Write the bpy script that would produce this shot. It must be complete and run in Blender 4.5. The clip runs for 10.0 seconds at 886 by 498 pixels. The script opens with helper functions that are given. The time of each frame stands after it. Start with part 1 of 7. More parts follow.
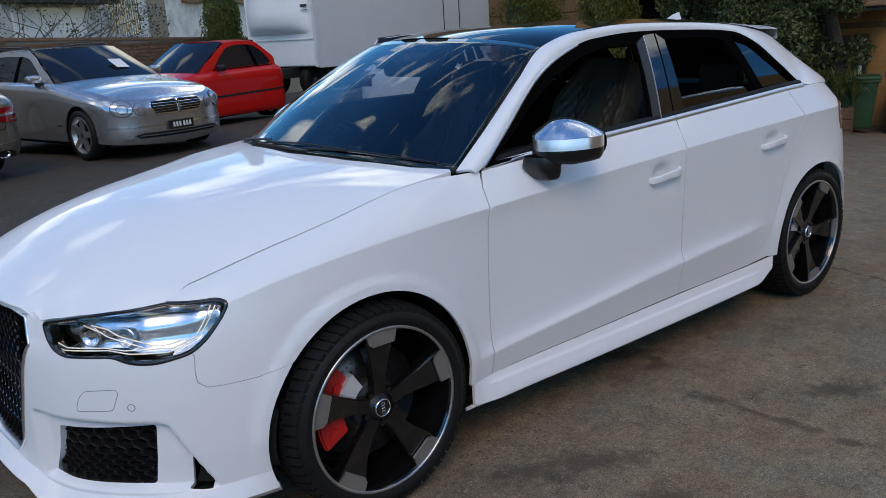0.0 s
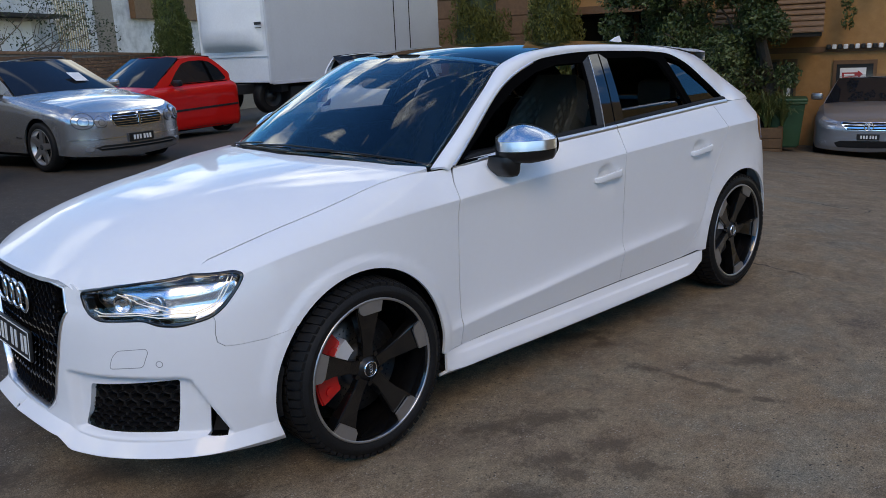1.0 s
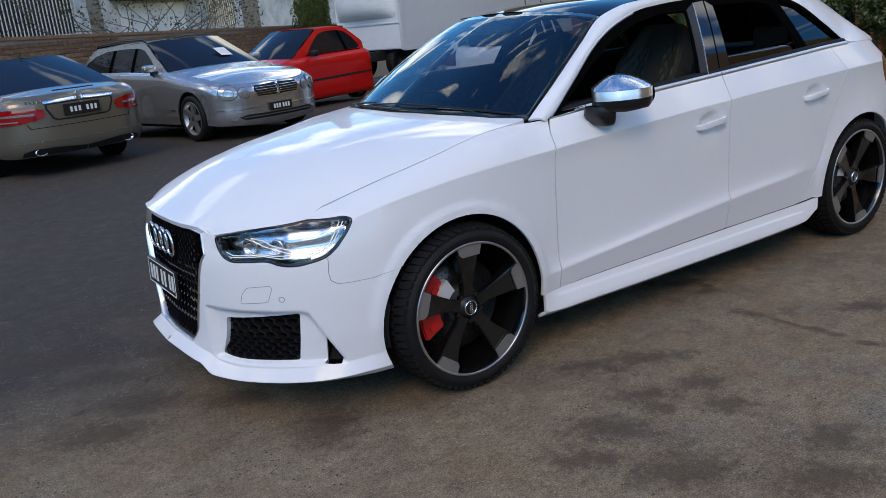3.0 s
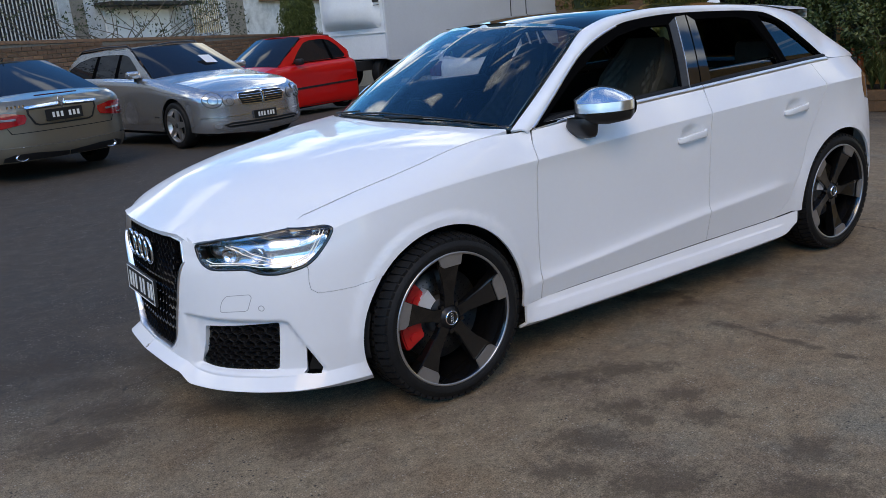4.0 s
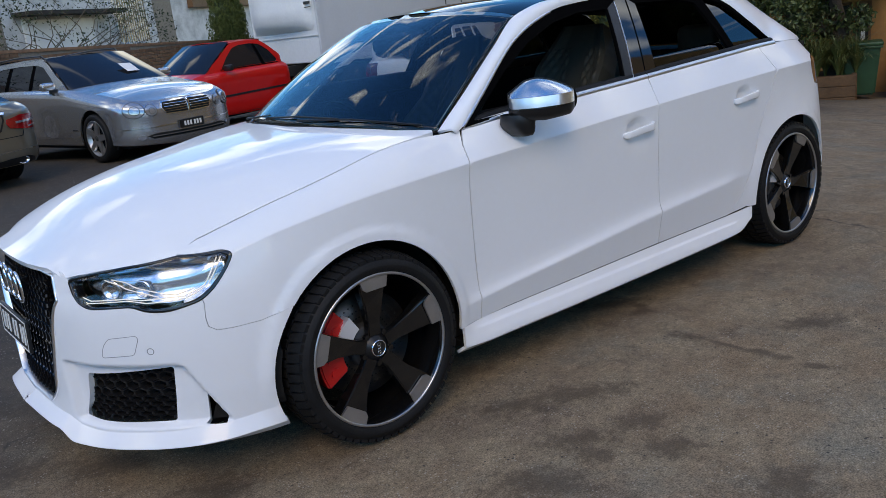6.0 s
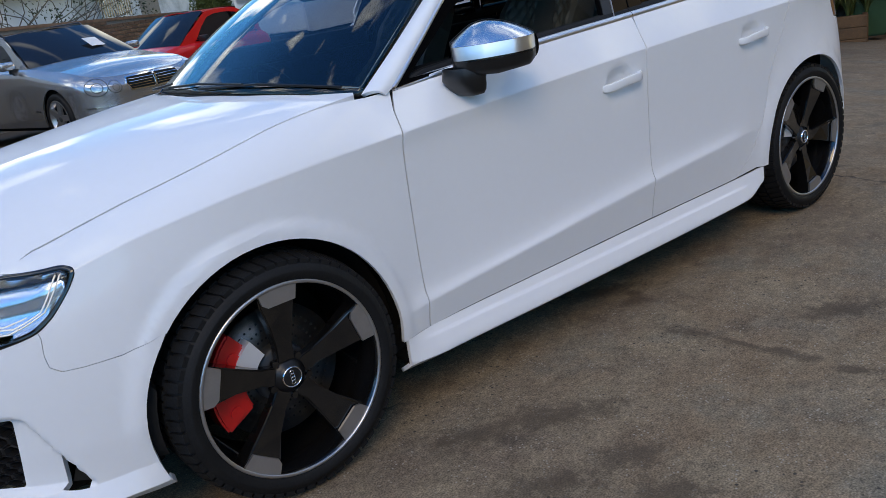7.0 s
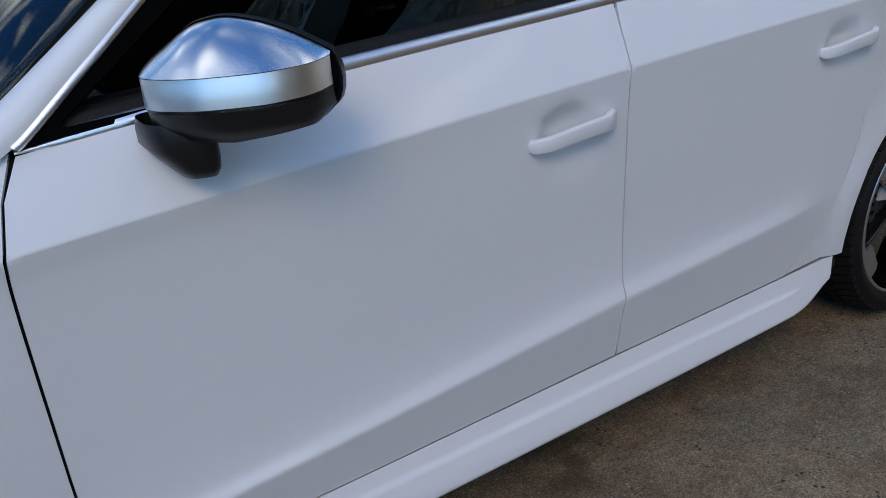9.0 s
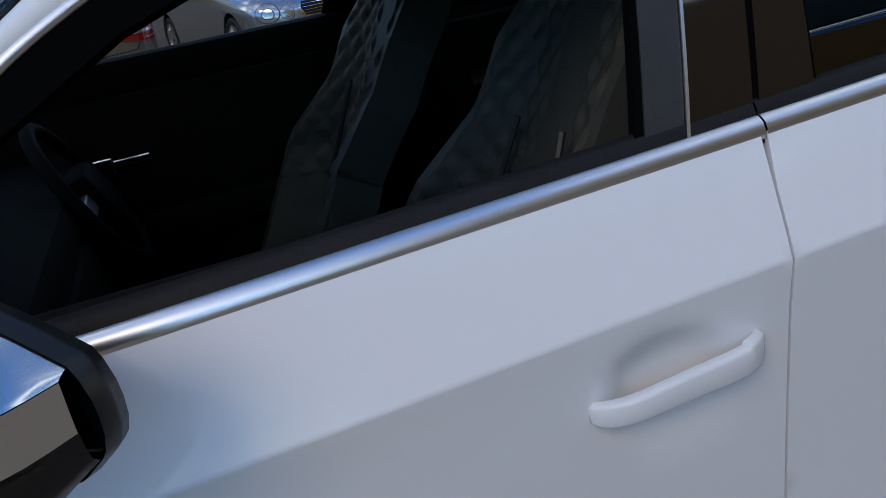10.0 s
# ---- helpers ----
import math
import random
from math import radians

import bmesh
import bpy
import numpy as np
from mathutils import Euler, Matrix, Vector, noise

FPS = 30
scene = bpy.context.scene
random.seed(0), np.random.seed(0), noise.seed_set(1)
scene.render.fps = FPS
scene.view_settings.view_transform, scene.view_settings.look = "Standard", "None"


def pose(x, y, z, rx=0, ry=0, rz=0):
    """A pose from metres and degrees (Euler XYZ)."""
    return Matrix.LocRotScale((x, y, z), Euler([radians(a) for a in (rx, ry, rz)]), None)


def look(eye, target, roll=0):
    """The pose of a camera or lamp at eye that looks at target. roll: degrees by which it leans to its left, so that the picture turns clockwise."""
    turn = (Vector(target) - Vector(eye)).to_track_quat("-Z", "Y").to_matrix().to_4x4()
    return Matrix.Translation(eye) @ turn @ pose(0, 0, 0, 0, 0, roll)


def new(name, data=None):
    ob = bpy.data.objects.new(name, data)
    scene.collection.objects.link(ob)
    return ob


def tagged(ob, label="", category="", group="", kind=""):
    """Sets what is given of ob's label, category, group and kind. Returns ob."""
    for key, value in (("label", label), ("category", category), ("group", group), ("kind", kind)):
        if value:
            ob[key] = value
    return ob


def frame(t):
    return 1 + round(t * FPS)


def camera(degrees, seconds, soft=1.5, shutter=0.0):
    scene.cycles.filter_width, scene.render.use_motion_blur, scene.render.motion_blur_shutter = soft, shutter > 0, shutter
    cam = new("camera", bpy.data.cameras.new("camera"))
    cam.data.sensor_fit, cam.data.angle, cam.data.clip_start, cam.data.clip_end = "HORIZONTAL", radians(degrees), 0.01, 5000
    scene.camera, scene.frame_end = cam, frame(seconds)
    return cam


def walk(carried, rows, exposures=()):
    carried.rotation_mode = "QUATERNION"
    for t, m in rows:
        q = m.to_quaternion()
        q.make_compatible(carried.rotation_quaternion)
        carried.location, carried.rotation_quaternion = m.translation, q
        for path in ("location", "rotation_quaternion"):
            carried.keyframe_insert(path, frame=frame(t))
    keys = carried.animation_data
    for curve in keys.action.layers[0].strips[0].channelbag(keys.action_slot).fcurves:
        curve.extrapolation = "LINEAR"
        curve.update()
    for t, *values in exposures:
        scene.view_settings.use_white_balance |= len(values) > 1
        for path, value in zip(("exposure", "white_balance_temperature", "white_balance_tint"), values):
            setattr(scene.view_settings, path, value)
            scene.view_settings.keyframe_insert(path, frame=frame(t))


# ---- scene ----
cam = camera(57.0, 10.0, 0.6)
PATH = [
    (0, (-1.258, -2.737, 1.422), (-0.039, -1.242, 0.894), -3.5),
    (0.5, (-1.479, -2.866, 1.424), (-0.210, -1.414, 0.897), -3.7),
    (1, (-1.628, -3.001, 1.421), (-0.303, -1.585, 0.931), -2.6),
    (1.5, (-1.643, -3.126, 1.407), (-0.368, -1.674, 0.889), -1.0),
    (2, (-1.643, -3.223, 1.391), (-0.495, -1.686, 0.823), -1.2),
    (2.5, (-1.654, -3.251, 1.400), (-0.617, -1.638, 0.835), -5.8),
    (4, (-1.640, -3.262, 1.398), (-0.558, -1.666, 0.866), -5.0),
    (4.5, (-1.633, -3.261, 1.390), (-0.517, -1.689, 0.859), -4.5),
    (5, (-1.613, -3.229, 1.376), (-0.459, -1.687, 0.838), -4.4),
    (6.5, (-1.102, -2.836, 1.284), (0.075, -1.315, 0.733), -8.2),
    (7, (-0.804, -2.659, 1.223), (0.339, -1.138, 0.604), -9.4),
    (7.5, (-0.493, -2.454, 1.259), (0.592, -0.914, 0.588), -9.3),
    (8, (-0.166, -2.279, 1.267), (0.877, -0.706, 0.606), -8.1),
    (8.5, (0.200, -2.157, 1.279), (1.147, -0.565, 0.526), -7.0),
    (9, (0.462, -1.936, 1.232), (1.408, -0.377, 0.411), -5.3),
    (9.5, (0.701, -1.669, 1.216), (1.627, -0.053, 0.485), -4.7),
    (10, (1.013, -1.472, 1.259), (1.530, 0.313, 0.519), -10.7),
]
walk(cam, [(t, look(eye, target, roll)) for t, eye, target, roll in PATH],
     [(0, 1.24, 16200, 10), (1.0, 1.28, 16300, 11), (2.5, 1.38, 16500, 11), (4.0, 1.47, 16600, 11), (5.0, 1.47, 16600, 11), (6.5, 1.41, 15900, 10), (8.0, 1.32, 15000, 9), (9.0, 1.10, 14900, 9), (10.0, 1.07, 15400, 9)])

# ---- sky and sun: a bright sky with broken cloud ----
SUN_UP, SUN_ROUND = radians(42), radians(222)
world = bpy.data.worlds.new("world")
scene.world = world
world.use_nodes = True
wn, wl = world.node_tree.nodes, world.node_tree.links
wn.clear()
sky = wn.new("ShaderNodeTexSky")
sky.sky_type, sky.sun_disc, sky.sun_elevation, sky.sun_rotation = "NISHITA", False, SUN_UP, SUN_ROUND
sky.air_density, sky.dust_density, sky.ozone_density = 1.0, .0, 5.0
where = wn.new("ShaderNodeTexCoord")
flat = wn.new("ShaderNodeMapping")
flat.inputs["Scale"].default_value = (1.0, 1.0, 2.2)
puffs = wn.new("ShaderNodeTexNoise")
puffs.inputs["Scale"].default_value, puffs.inputs["Detail"].default_value, puffs.inputs["Distortion"].default_value = 3.3, 5, .9
cut = wn.new("ShaderNodeMapRange")
cut.inputs["From Min"].default_value, cut.inputs["From Max"].default_value = .52, .82
blend = wn.new("ShaderNodeMix")
blend.data_type = "RGBA"
blend.inputs[7].default_value = (11.4, 15.2, 21.4, 1)
back = wn.new("ShaderNodeBackground")
back.inputs["Strength"].default_value = .15
end = wn.new("ShaderNodeOutputWorld")
wl.new(where.outputs["Generated"], flat.inputs["Vector"])
wl.new(flat.outputs[0], puffs.inputs["Vector"])
wl.new(puffs.outputs[0], cut.inputs["Value"])
wl.new(cut.outputs[0], blend.inputs[0])
tone = wn.new("ShaderNodeHueSaturation")
tone.inputs["Saturation"].default_value, tone.inputs["Hue"].default_value = 1.45, .516
wl.new(sky.outputs[0], tone.inputs["Color"])
wl.new(tone.outputs[0], blend.inputs[6])
wl.new(blend.outputs[2], back.inputs["Color"])
wl.new(back.outputs[0], end.inputs["Surface"])
sun_data = bpy.data.lights.new("sun", "SUN")
sun_data.energy, sun_data.angle, sun_data.color = .32, radians(24), (1, .96, .9)
sun = new("sun", sun_data)
sun.matrix_world = look((0, 0, 20), (20 * math.cos(SUN_UP) * -math.sin(SUN_ROUND), 20 * math.cos(SUN_UP) * -math.cos(SUN_ROUND), 20 - 20 * math.sin(SUN_UP)))
scene.view_settings.exposure = 0.0

# ---- materials ----
def material(name, colour, rough=.5, metal=0., vary=.0, scale=8., bump=0., bump_scale=60., coat=0., trans=0., spec=.5, emit=None, second=None, patch=.5, contrast=.2, ior=1.45, obj_random=0.):
    """A surface: base colour that drifts at two scales towards a second one, fine relief, clear coat."""
    m = bpy.data.materials.new(name)
    m.use_nodes = True
    n, l = m.node_tree.nodes, m.node_tree.links
    b = n["Principled BSDF"]
    b.inputs["Base Color"].default_value = (*colour, 1)
    b.inputs["Roughness"].default_value, b.inputs["Metallic"].default_value = rough, metal
    b.inputs["Coat Weight"].default_value, b.inputs["Coat Roughness"].default_value = coat, .03
    b.inputs["Transmission Weight"].default_value, b.inputs["IOR"].default_value = trans, ior
    b.inputs["Specular IOR Level"].default_value = spec
    if emit:
        b.inputs["Emission Color"].default_value, b.inputs["Emission Strength"].default_value = (*emit[:3], 1), emit[3]
    c = n.new("ShaderNodeTexCoord")
    if vary or second:
        a = n.new("ShaderNodeTexNoise")
        a.inputs["Scale"].default_value, a.inputs["Detail"].default_value, a.inputs["Roughness"].default_value = scale, 6, .6
        r = n.new("ShaderNodeMapRange")
        r.inputs["From Min"].default_value, r.inputs["From Max"].default_value = patch - contrast, patch + contrast
        l.new(c.outputs["Object"], a.inputs["Vector"])
        l.new(a.outputs[0], r.inputs["Value"])
        x = n.new("ShaderNodeMix")
        x.data_type = "RGBA"
        x.inputs[6].default_value = (*colour, 1)
        x.inputs[7].default_value = (*(second or [k * (1 - vary) for k in colour]), 1)
        l.new(r.outputs[0], x.inputs[0])
        out = x.outputs[2]
        g = n.new("ShaderNodeTexNoise")
        g.inputs["Scale"].default_value, g.inputs["Detail"].default_value = scale * 14, 3
        l.new(c.outputs["Object"], g.inputs["Vector"])
        y = n.new("ShaderNodeMix")
        y.data_type, y.blend_type = "RGBA", "MULTIPLY"
        y.inputs[0].default_value = min(1, vary * 1.5)
        l.new(out, y.inputs[6])
        l.new(g.outputs[0], y.inputs[7])
        h = n.new("ShaderNodeHueSaturation")
        h.inputs["Value"].default_value = 1 + vary * .6
        l.new(y.outputs[2], h.inputs["Color"])
        if obj_random:
            o = n.new("ShaderNodeObjectInfo")
            q = n.new("ShaderNodeMapRange")
            q.inputs["To Min"].default_value, q.inputs["To Max"].default_value = 1 - obj_random, 1 + obj_random
            l.new(o.outputs["Random"], q.inputs["Value"])
            l.new(q.outputs[0], h.inputs["Value"])
        l.new(h.outputs[0], b.inputs["Base Color"])
    if bump:
        t = n.new("ShaderNodeTexNoise")
        t.inputs["Scale"].default_value, t.inputs["Detail"].default_value = bump_scale, 4
        l.new(c.outputs["Object"], t.inputs["Vector"])
        k = n.new("ShaderNodeBump")
        k.inputs["Strength"].default_value, k.inputs["Distance"].default_value = bump, .01
        l.new(t.outputs[0], k.inputs["Height"])
        l.new(k.outputs[0], b.inputs["Normal"])
    return m


M_WHITE = material("white_paint", (.80, .805, .81), .62, spec=.12, coat=.62, vary=.015, scale=3)
M_BLACK_GLOSS = material("gloss_black", (.006, .006, .007), .06, coat=.6)
M_TRIM = material("black_trim", (.012, .012, .013), .38, vary=.2, scale=20)
M_FRAME = material("matt_black_frame", (.004, .004, .0042), .8, vary=.2, scale=20, spec=.0)
# near-black: shade of hollows put into the colour; also gaskets, liners and undersides
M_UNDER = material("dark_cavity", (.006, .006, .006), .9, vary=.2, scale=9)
M_SEAM = material("panel_seam", (.22, .23, .24), .6)
M_RUBBER = material("tyre_rubber", (.014, .014, .0145), .6, spec=.25, vary=.35, scale=14, bump=.12, bump_scale=140)
M_RIM = material("rim_black", (.005, .005, .0055), .16, spec=.5, coat=.8)
M_MACHINED = material("machined_alloy", (.50, .50, .51), .32, metal=.85, vary=.1, scale=40)
M_CHROME = material("satin_chrome", (.86, .87, .88), .13, metal=1, vary=.02, scale=30)
M_MIRRORCAP = material("satin_aluminium", (.84, .85, .86), .23, metal=1)
M_MIRRORBAND = material("brushed_aluminium", (.88, .88, .89), .36, metal=1)
M_SILVERTRIM = material("aluminium_trim", (.82, .83, .85), .32, metal=1)
M_RED = material("caliper_red", (.72, .014, .014), .3, coat=.6)
M_DISC = material("brake_steel", (.13, .125, .12), .38, metal=.9, vary=.3, scale=30)
M_GLASS_TINT = material("tinted_glass", (.035, .035, .032), .0, trans=1.0, ior=1.55)
M_SCREEN = material("windscreen_glass", (.42, .46, .47), .0, trans=1.0, ior=1.52)
M_ROOFGLASS = material("black_roof_glass", (.003, .003, .004), .03, spec=.3)
M_LENS = material("clear_lens", (.93, .94, .95), .0, trans=1.0, ior=1.4)
M_LAMPCHROME = material("lamp_reflector", (.80, .81, .83), .20, metal=1)
M_LEATHER = material("dark_leather", (.054, .057, .049), .55, vary=.25, scale=18, bump=.15, bump_scale=220)
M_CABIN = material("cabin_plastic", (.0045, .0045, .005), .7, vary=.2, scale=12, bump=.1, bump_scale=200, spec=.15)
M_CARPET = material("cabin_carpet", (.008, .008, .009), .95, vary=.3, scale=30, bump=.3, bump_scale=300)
M_FARTAIL = material("bright_lamp_red", (.50, .008, .012), .1, coat=1.0, vary=.3, scale=30)
M_COVER = material("bright_clip", (.72, .73, .75), .3, metal=.3)
M_TAIL = material("tail_lamp_red", (.09, .003, .004), .06, coat=1.0)
M_PLATE = material("plate_black", (.012, .012, .012), .4)
M_PLATEWHITE = material("plate_white", (.75, .75, .72), .45)
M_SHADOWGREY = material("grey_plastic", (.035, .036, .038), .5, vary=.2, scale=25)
M_SILVERPAINT = material("silver_paint", (.47, .47, .475), .24, metal=.8, coat=1.0, vary=.03, scale=5)
M_CHAMPAGNE = material("grey_gold_paint", (.17, .145, .11), .32, metal=.4, coat=1.0, vary=.03, scale=5)
M_GREYPAINT = material("dark_grey_paint", (.26, .265, .28), .30, metal=.5, coat=1.0, vary=.03, scale=5)
M_REDPAINT = material("red_paint", (.70, .010, .008), .45, spec=.15, coat=.45, vary=.05, scale=4)
M_FARWHITE = material("old_white_paint", (.72, .73, .74), .35, coat=.6, vary=.04, scale=4)
M_DARKGLASS = material("car_glass", (.010, .012, .016), .03, spec=.35)
M_TRUCKSIDE = material("truck_panel", (.56, .58, .60), .45, vary=.06, scale=1.2)
M_TRUCKFRONT = material("truck_fibreglass", (.74, .76, .77), .4, vary=.08, scale=1.5)
M_CHASSIS = material("chassis_black", (.015, .015, .016), .6, vary=.4, scale=6)
M_BRICK = material("red_brown_brick", (.40, .205, .115), .85, vary=.35, scale=9, bump=.4, bump_scale=60, second=(.235, .115, .07), obj_random=.25)
M_MORTAR = material("mortar", (.30, .25, .20), .9, vary=.3, scale=20, bump=.3)
M_ORANGE = material("ochre_brick", (.45, .23, .095), .85, vary=.25, scale=6, bump=.3, bump_scale=70, second=(.36, .175, .07))
M_BUILDTRIM = material("brown_timber", (.20, .10, .05), .7, vary=.3, scale=8, bump=.2)
M_DOOR = material("dark_door", (.02, .018, .017), .45, vary=.3, scale=6)
M_TILE = material("terracotta_tile", (.27, .15, .085), .75, vary=.35, scale=7, bump=.25, second=(.20, .115, .07))
M_RENDER = material("old_white_render", (.66, .66, .64), .85, vary=.3, scale=2.2, bump=.2, second=(.42, .42, .40), patch=.55, contrast=.12)
M_BAR = material("white_bar", (.65, .66, .66), .5, vary=.1, scale=10)
M_DARKWINDOW = material("dark_window", (.025, .028, .032), .15)
M_BIN = material("bin_green", (.018, .075, .030), .5, vary=.2, scale=5)
M_CONE = material("cone_orange", (.75, .11, .03), .5, vary=.1, scale=9)
M_SLEEPER = material("planter_timber", (.17, .085, .04), .8, vary=.4, scale=6, bump=.4)
M_BARK = material("bark", (.075, .055, .04), .9, vary=.4, scale=9, bump=.6, bump_scale=30)
# greens kept low to carry the shade within the tree crowns
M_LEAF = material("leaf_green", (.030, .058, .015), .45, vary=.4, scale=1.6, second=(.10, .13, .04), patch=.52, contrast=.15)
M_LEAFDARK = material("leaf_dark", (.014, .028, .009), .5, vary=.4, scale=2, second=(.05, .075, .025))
M_CYPRESS = material("cypress_green", (.070, .076, .012), .7, vary=.4, scale=2.5, second=(.125, .118, .02), patch=.5, contrast=.15)
M_CYPRESSD = material("cypress_dark", (.045, .075, .016), .7, vary=.4, scale=2.5, second=(.10, .13, .028))
M_TWIG = material("dry_twig", (.16, .13, .10), .9, vary=.3, scale=10)
M_PAPER = material("paper", (.78, .78, .76), .7)
M_SIGNRED = material("sign_red", (.45, .02, .02), .5)
M_ROOFDARK = material("carport_dark", (.03, .025, .022), .8, vary=.3, scale=3)
M_STRAP = material("strap_leaf", (.06, .10, .025), .45, vary=.3, scale=6, second=(.14, .14, .05))


# oil and damp stains: x, y, length, breadth, turn in degrees
STAINS = ((1.40, -.84, .06, .035, 35), (1.45, -.80, .03, .03, 0), (1.40, -.67, .16, .05, 35), (1.28, -1.17, .085, .035, 80), (1.29, -1.34, .10, .016, 88), (1.30, -1.49, .09, .022, 84), (1.30, -1.68, .06, .02, 70),
          (.60, -1.13, .13, .06, 35), (.41, -1.04, .12, .05, 35), (.37, -1.36, .12, .06, 35), (.60, -1.45, .09, .045, 35), (.52, -1.62, .09, .06, 35), (.34, -1.47, .06, .05, 35), (.12, -1.45, .13, .08, 50), (-.08, -1.54, .12, .05, 35),
          (.08, -1.79, .18, .08, 35), (.57, -1.98, .09, .07, 35), (.36, -2.10, .14, .07, 35), (.66, -1.18, .13, .05, 35), (1.68, -1.47, .14, .05, 35), (-1.27, -.15, .17, .09, 35), (-1.06, 0, .14, .08, 35),
          (-1.11, .40, .16, .07, 35), (-1.32, .86, .30, .10, 35), (-.59, -.73, .10, .12, 35), (-.76, -.24, .14, .07, 35), (-.75, .52, .22, .08, 35))


def asphalt():
    """Old yard asphalt: brown grey, with aggregate, tyre and oil stains, cracks."""
    m = bpy.data.materials.new("worn_asphalt")
    m.use_nodes = True
    n, l = m.node_tree.nodes, m.node_tree.links
    b = n["Principled BSDF"]
    b.inputs["Roughness"].default_value, b.inputs["Specular IOR Level"].default_value = .86, .25
    c = n.new("ShaderNodeTexCoord")

    def tex(scale, detail=5, rough=.6, kind="ShaderNodeTexNoise"):
        t = n.new(kind)
        t.inputs["Scale"].default_value = scale
        if kind == "ShaderNodeTexNoise":
            t.inputs["Detail"].default_value, t.inputs["Roughness"].default_value = detail, rough
        l.new(c.outputs["Object"], t.inputs["Vector"])
        return t

    def rng(src, a, z):
        r = n.new("ShaderNodeMapRange")
        r.inputs["From Min"].default_value, r.inputs["From Max"].default_value = a, z
        l.new(src, r.inputs["Value"])
        return r.outputs[0]

    def mix(fac, a, z, mode="MIX"):
        x = n.new("ShaderNodeMix")
        x.data_type, x.blend_type = "RGBA", mode
        if isinstance(fac, float):
            x.inputs[0].default_value = fac
        else:
            l.new(fac, x.inputs[0])
        for i, v in ((6, a), (7, z)):
            if isinstance(v, tuple):
                x.inputs[i].default_value = (*v, 1)
            else:
                l.new(v, x.inputs[i])
        return x.outputs[2]
    base = mix(rng(tex(.55, 4).outputs[0], .38, .62), (.222, .143, .084), (.175, .122, .083))
    base = mix(rng(tex(3.2, 7, .72).outputs[0], .40, .62), base, (.245, .180, .118))
    base = mix(rng(tex(1.3, 6, .7).outputs[0], .52, .68), base, (.185, .158, .118))
    base = mix(rng(tex(2.3, 9, .74).outputs[0], .56, .74), base, (.084, .064, .048))
    base = mix(rng(tex(6.5, 8, .72).outputs[0], .60, .76), base, (.058, .043, .032))
    grit = tex(190, 2, .5)
    base = mix(.5, base, rng_col(n, l, grit.outputs[0]), "OVERLAY")
    base = mix(.34, base, rng_col(n, l, tex(60, 4, .75).outputs[0]), "OVERLAY")
    base = mix(.24, base, rng_col(n, l, tex(14, 6, .7).outputs[0]), "OVERLAY")
    sep = n.new("ShaderNodeSeparateXYZ")
    l.new(c.outputs["Object"], sep.inputs[0])
    wob = n.new("ShaderNodeMath")
    wob.operation = "MULTIPLY_ADD"
    wob.inputs[1].default_value = 3.0
    l.new(tex(.5, 4).outputs[0], wob.inputs[0])
    skew = n.new("ShaderNodeMath")
    skew.operation = "MULTIPLY_ADD"
    skew.inputs[1].default_value = -.25
    l.new(sep.outputs[0], skew.inputs[0])
    l.new(sep.outputs[1], skew.inputs[2])
    l.new(skew.outputs[0], wob.inputs[2])
    base = mix(rng(wob.outputs[0], .9, 2.9), base, mix(.20, (.020, .020, .021), base))
    spots = tex(70, 0, .5, "ShaderNodeTexVoronoi")
    few = n.new("ShaderNodeMath")
    few.operation = "MULTIPLY"
    l.new(rng(spots.outputs["Distance"], .26, .12), few.inputs[0])
    l.new(rng(tex(9.0, 4).outputs[0], .44, .60), few.inputs[1])
    base = mix(few.outputs[0], base, (.36, .31, .25))
    chips = tex(38, 0, .5, "ShaderNodeTexVoronoi")
    dark = n.new("ShaderNodeMath")
    dark.operation = "MULTIPLY"
    l.new(rng(chips.outputs["Distance"], .20, .13), dark.inputs[0])
    l.new(rng(tex(3.1, 4).outputs[0], .50, .60), dark.inputs[1])
    base = mix(dark.outputs[0], base, (.05, .042, .035))
    ragged = tex(17.0, 9, .78)
    mask = None
    for x0, y0, long, wide, angle in STAINS:
        sub = n.new("ShaderNodeVectorMath")
        sub.operation = "SUBTRACT"
        sub.inputs[1].default_value = (x0, y0, 0)
        l.new(c.outputs["Object"], sub.inputs[0])
        turn = n.new("ShaderNodeVectorRotate")
        turn.rotation_type = "Z_AXIS"
        turn.inputs["Angle"].default_value = radians(angle)
        l.new(sub.outputs[0], turn.inputs["Vector"])
        mul = n.new("ShaderNodeVectorMath")
        mul.operation = "MULTIPLY"
        mul.inputs[1].default_value = (.72 / long, .72 / wide, 0)
        l.new(turn.outputs[0], mul.inputs[0])
        ln = n.new("ShaderNodeVectorMath")
        ln.operation = "LENGTH"
        l.new(mul.outputs[0], ln.inputs[0])
        jag = n.new("ShaderNodeMath")
        jag.operation = "MULTIPLY_ADD"
        jag.inputs[1].default_value = 3.6
        l.new(ragged.outputs[0], jag.inputs[0])
        l.new(ln.outputs["Value"], jag.inputs[2])
        one = rng(jag.outputs[0], 2.95, 2.15)
        if mask is None:
            mask = one
        else:
            mx = n.new("ShaderNodeMath")
            mx.operation = "MAXIMUM"
            l.new(mask, mx.inputs[0])
            l.new(one, mx.inputs[1])
            mask = mx.outputs[0]
    soft = n.new("ShaderNodeMath")
    soft.operation = "MULTIPLY"
    soft.inputs[1].default_value = .66
    l.new(mask, soft.inputs[0])
    base = mix(soft.outputs[0], base, (.060, .041, .028))
    crack = n.new("ShaderNodeTexVoronoi")
    crack.feature = "DISTANCE_TO_EDGE"
    crack.inputs["Scale"].default_value = .75
    warp = tex(1.6, 5, .6)
    add = n.new("ShaderNodeMix")
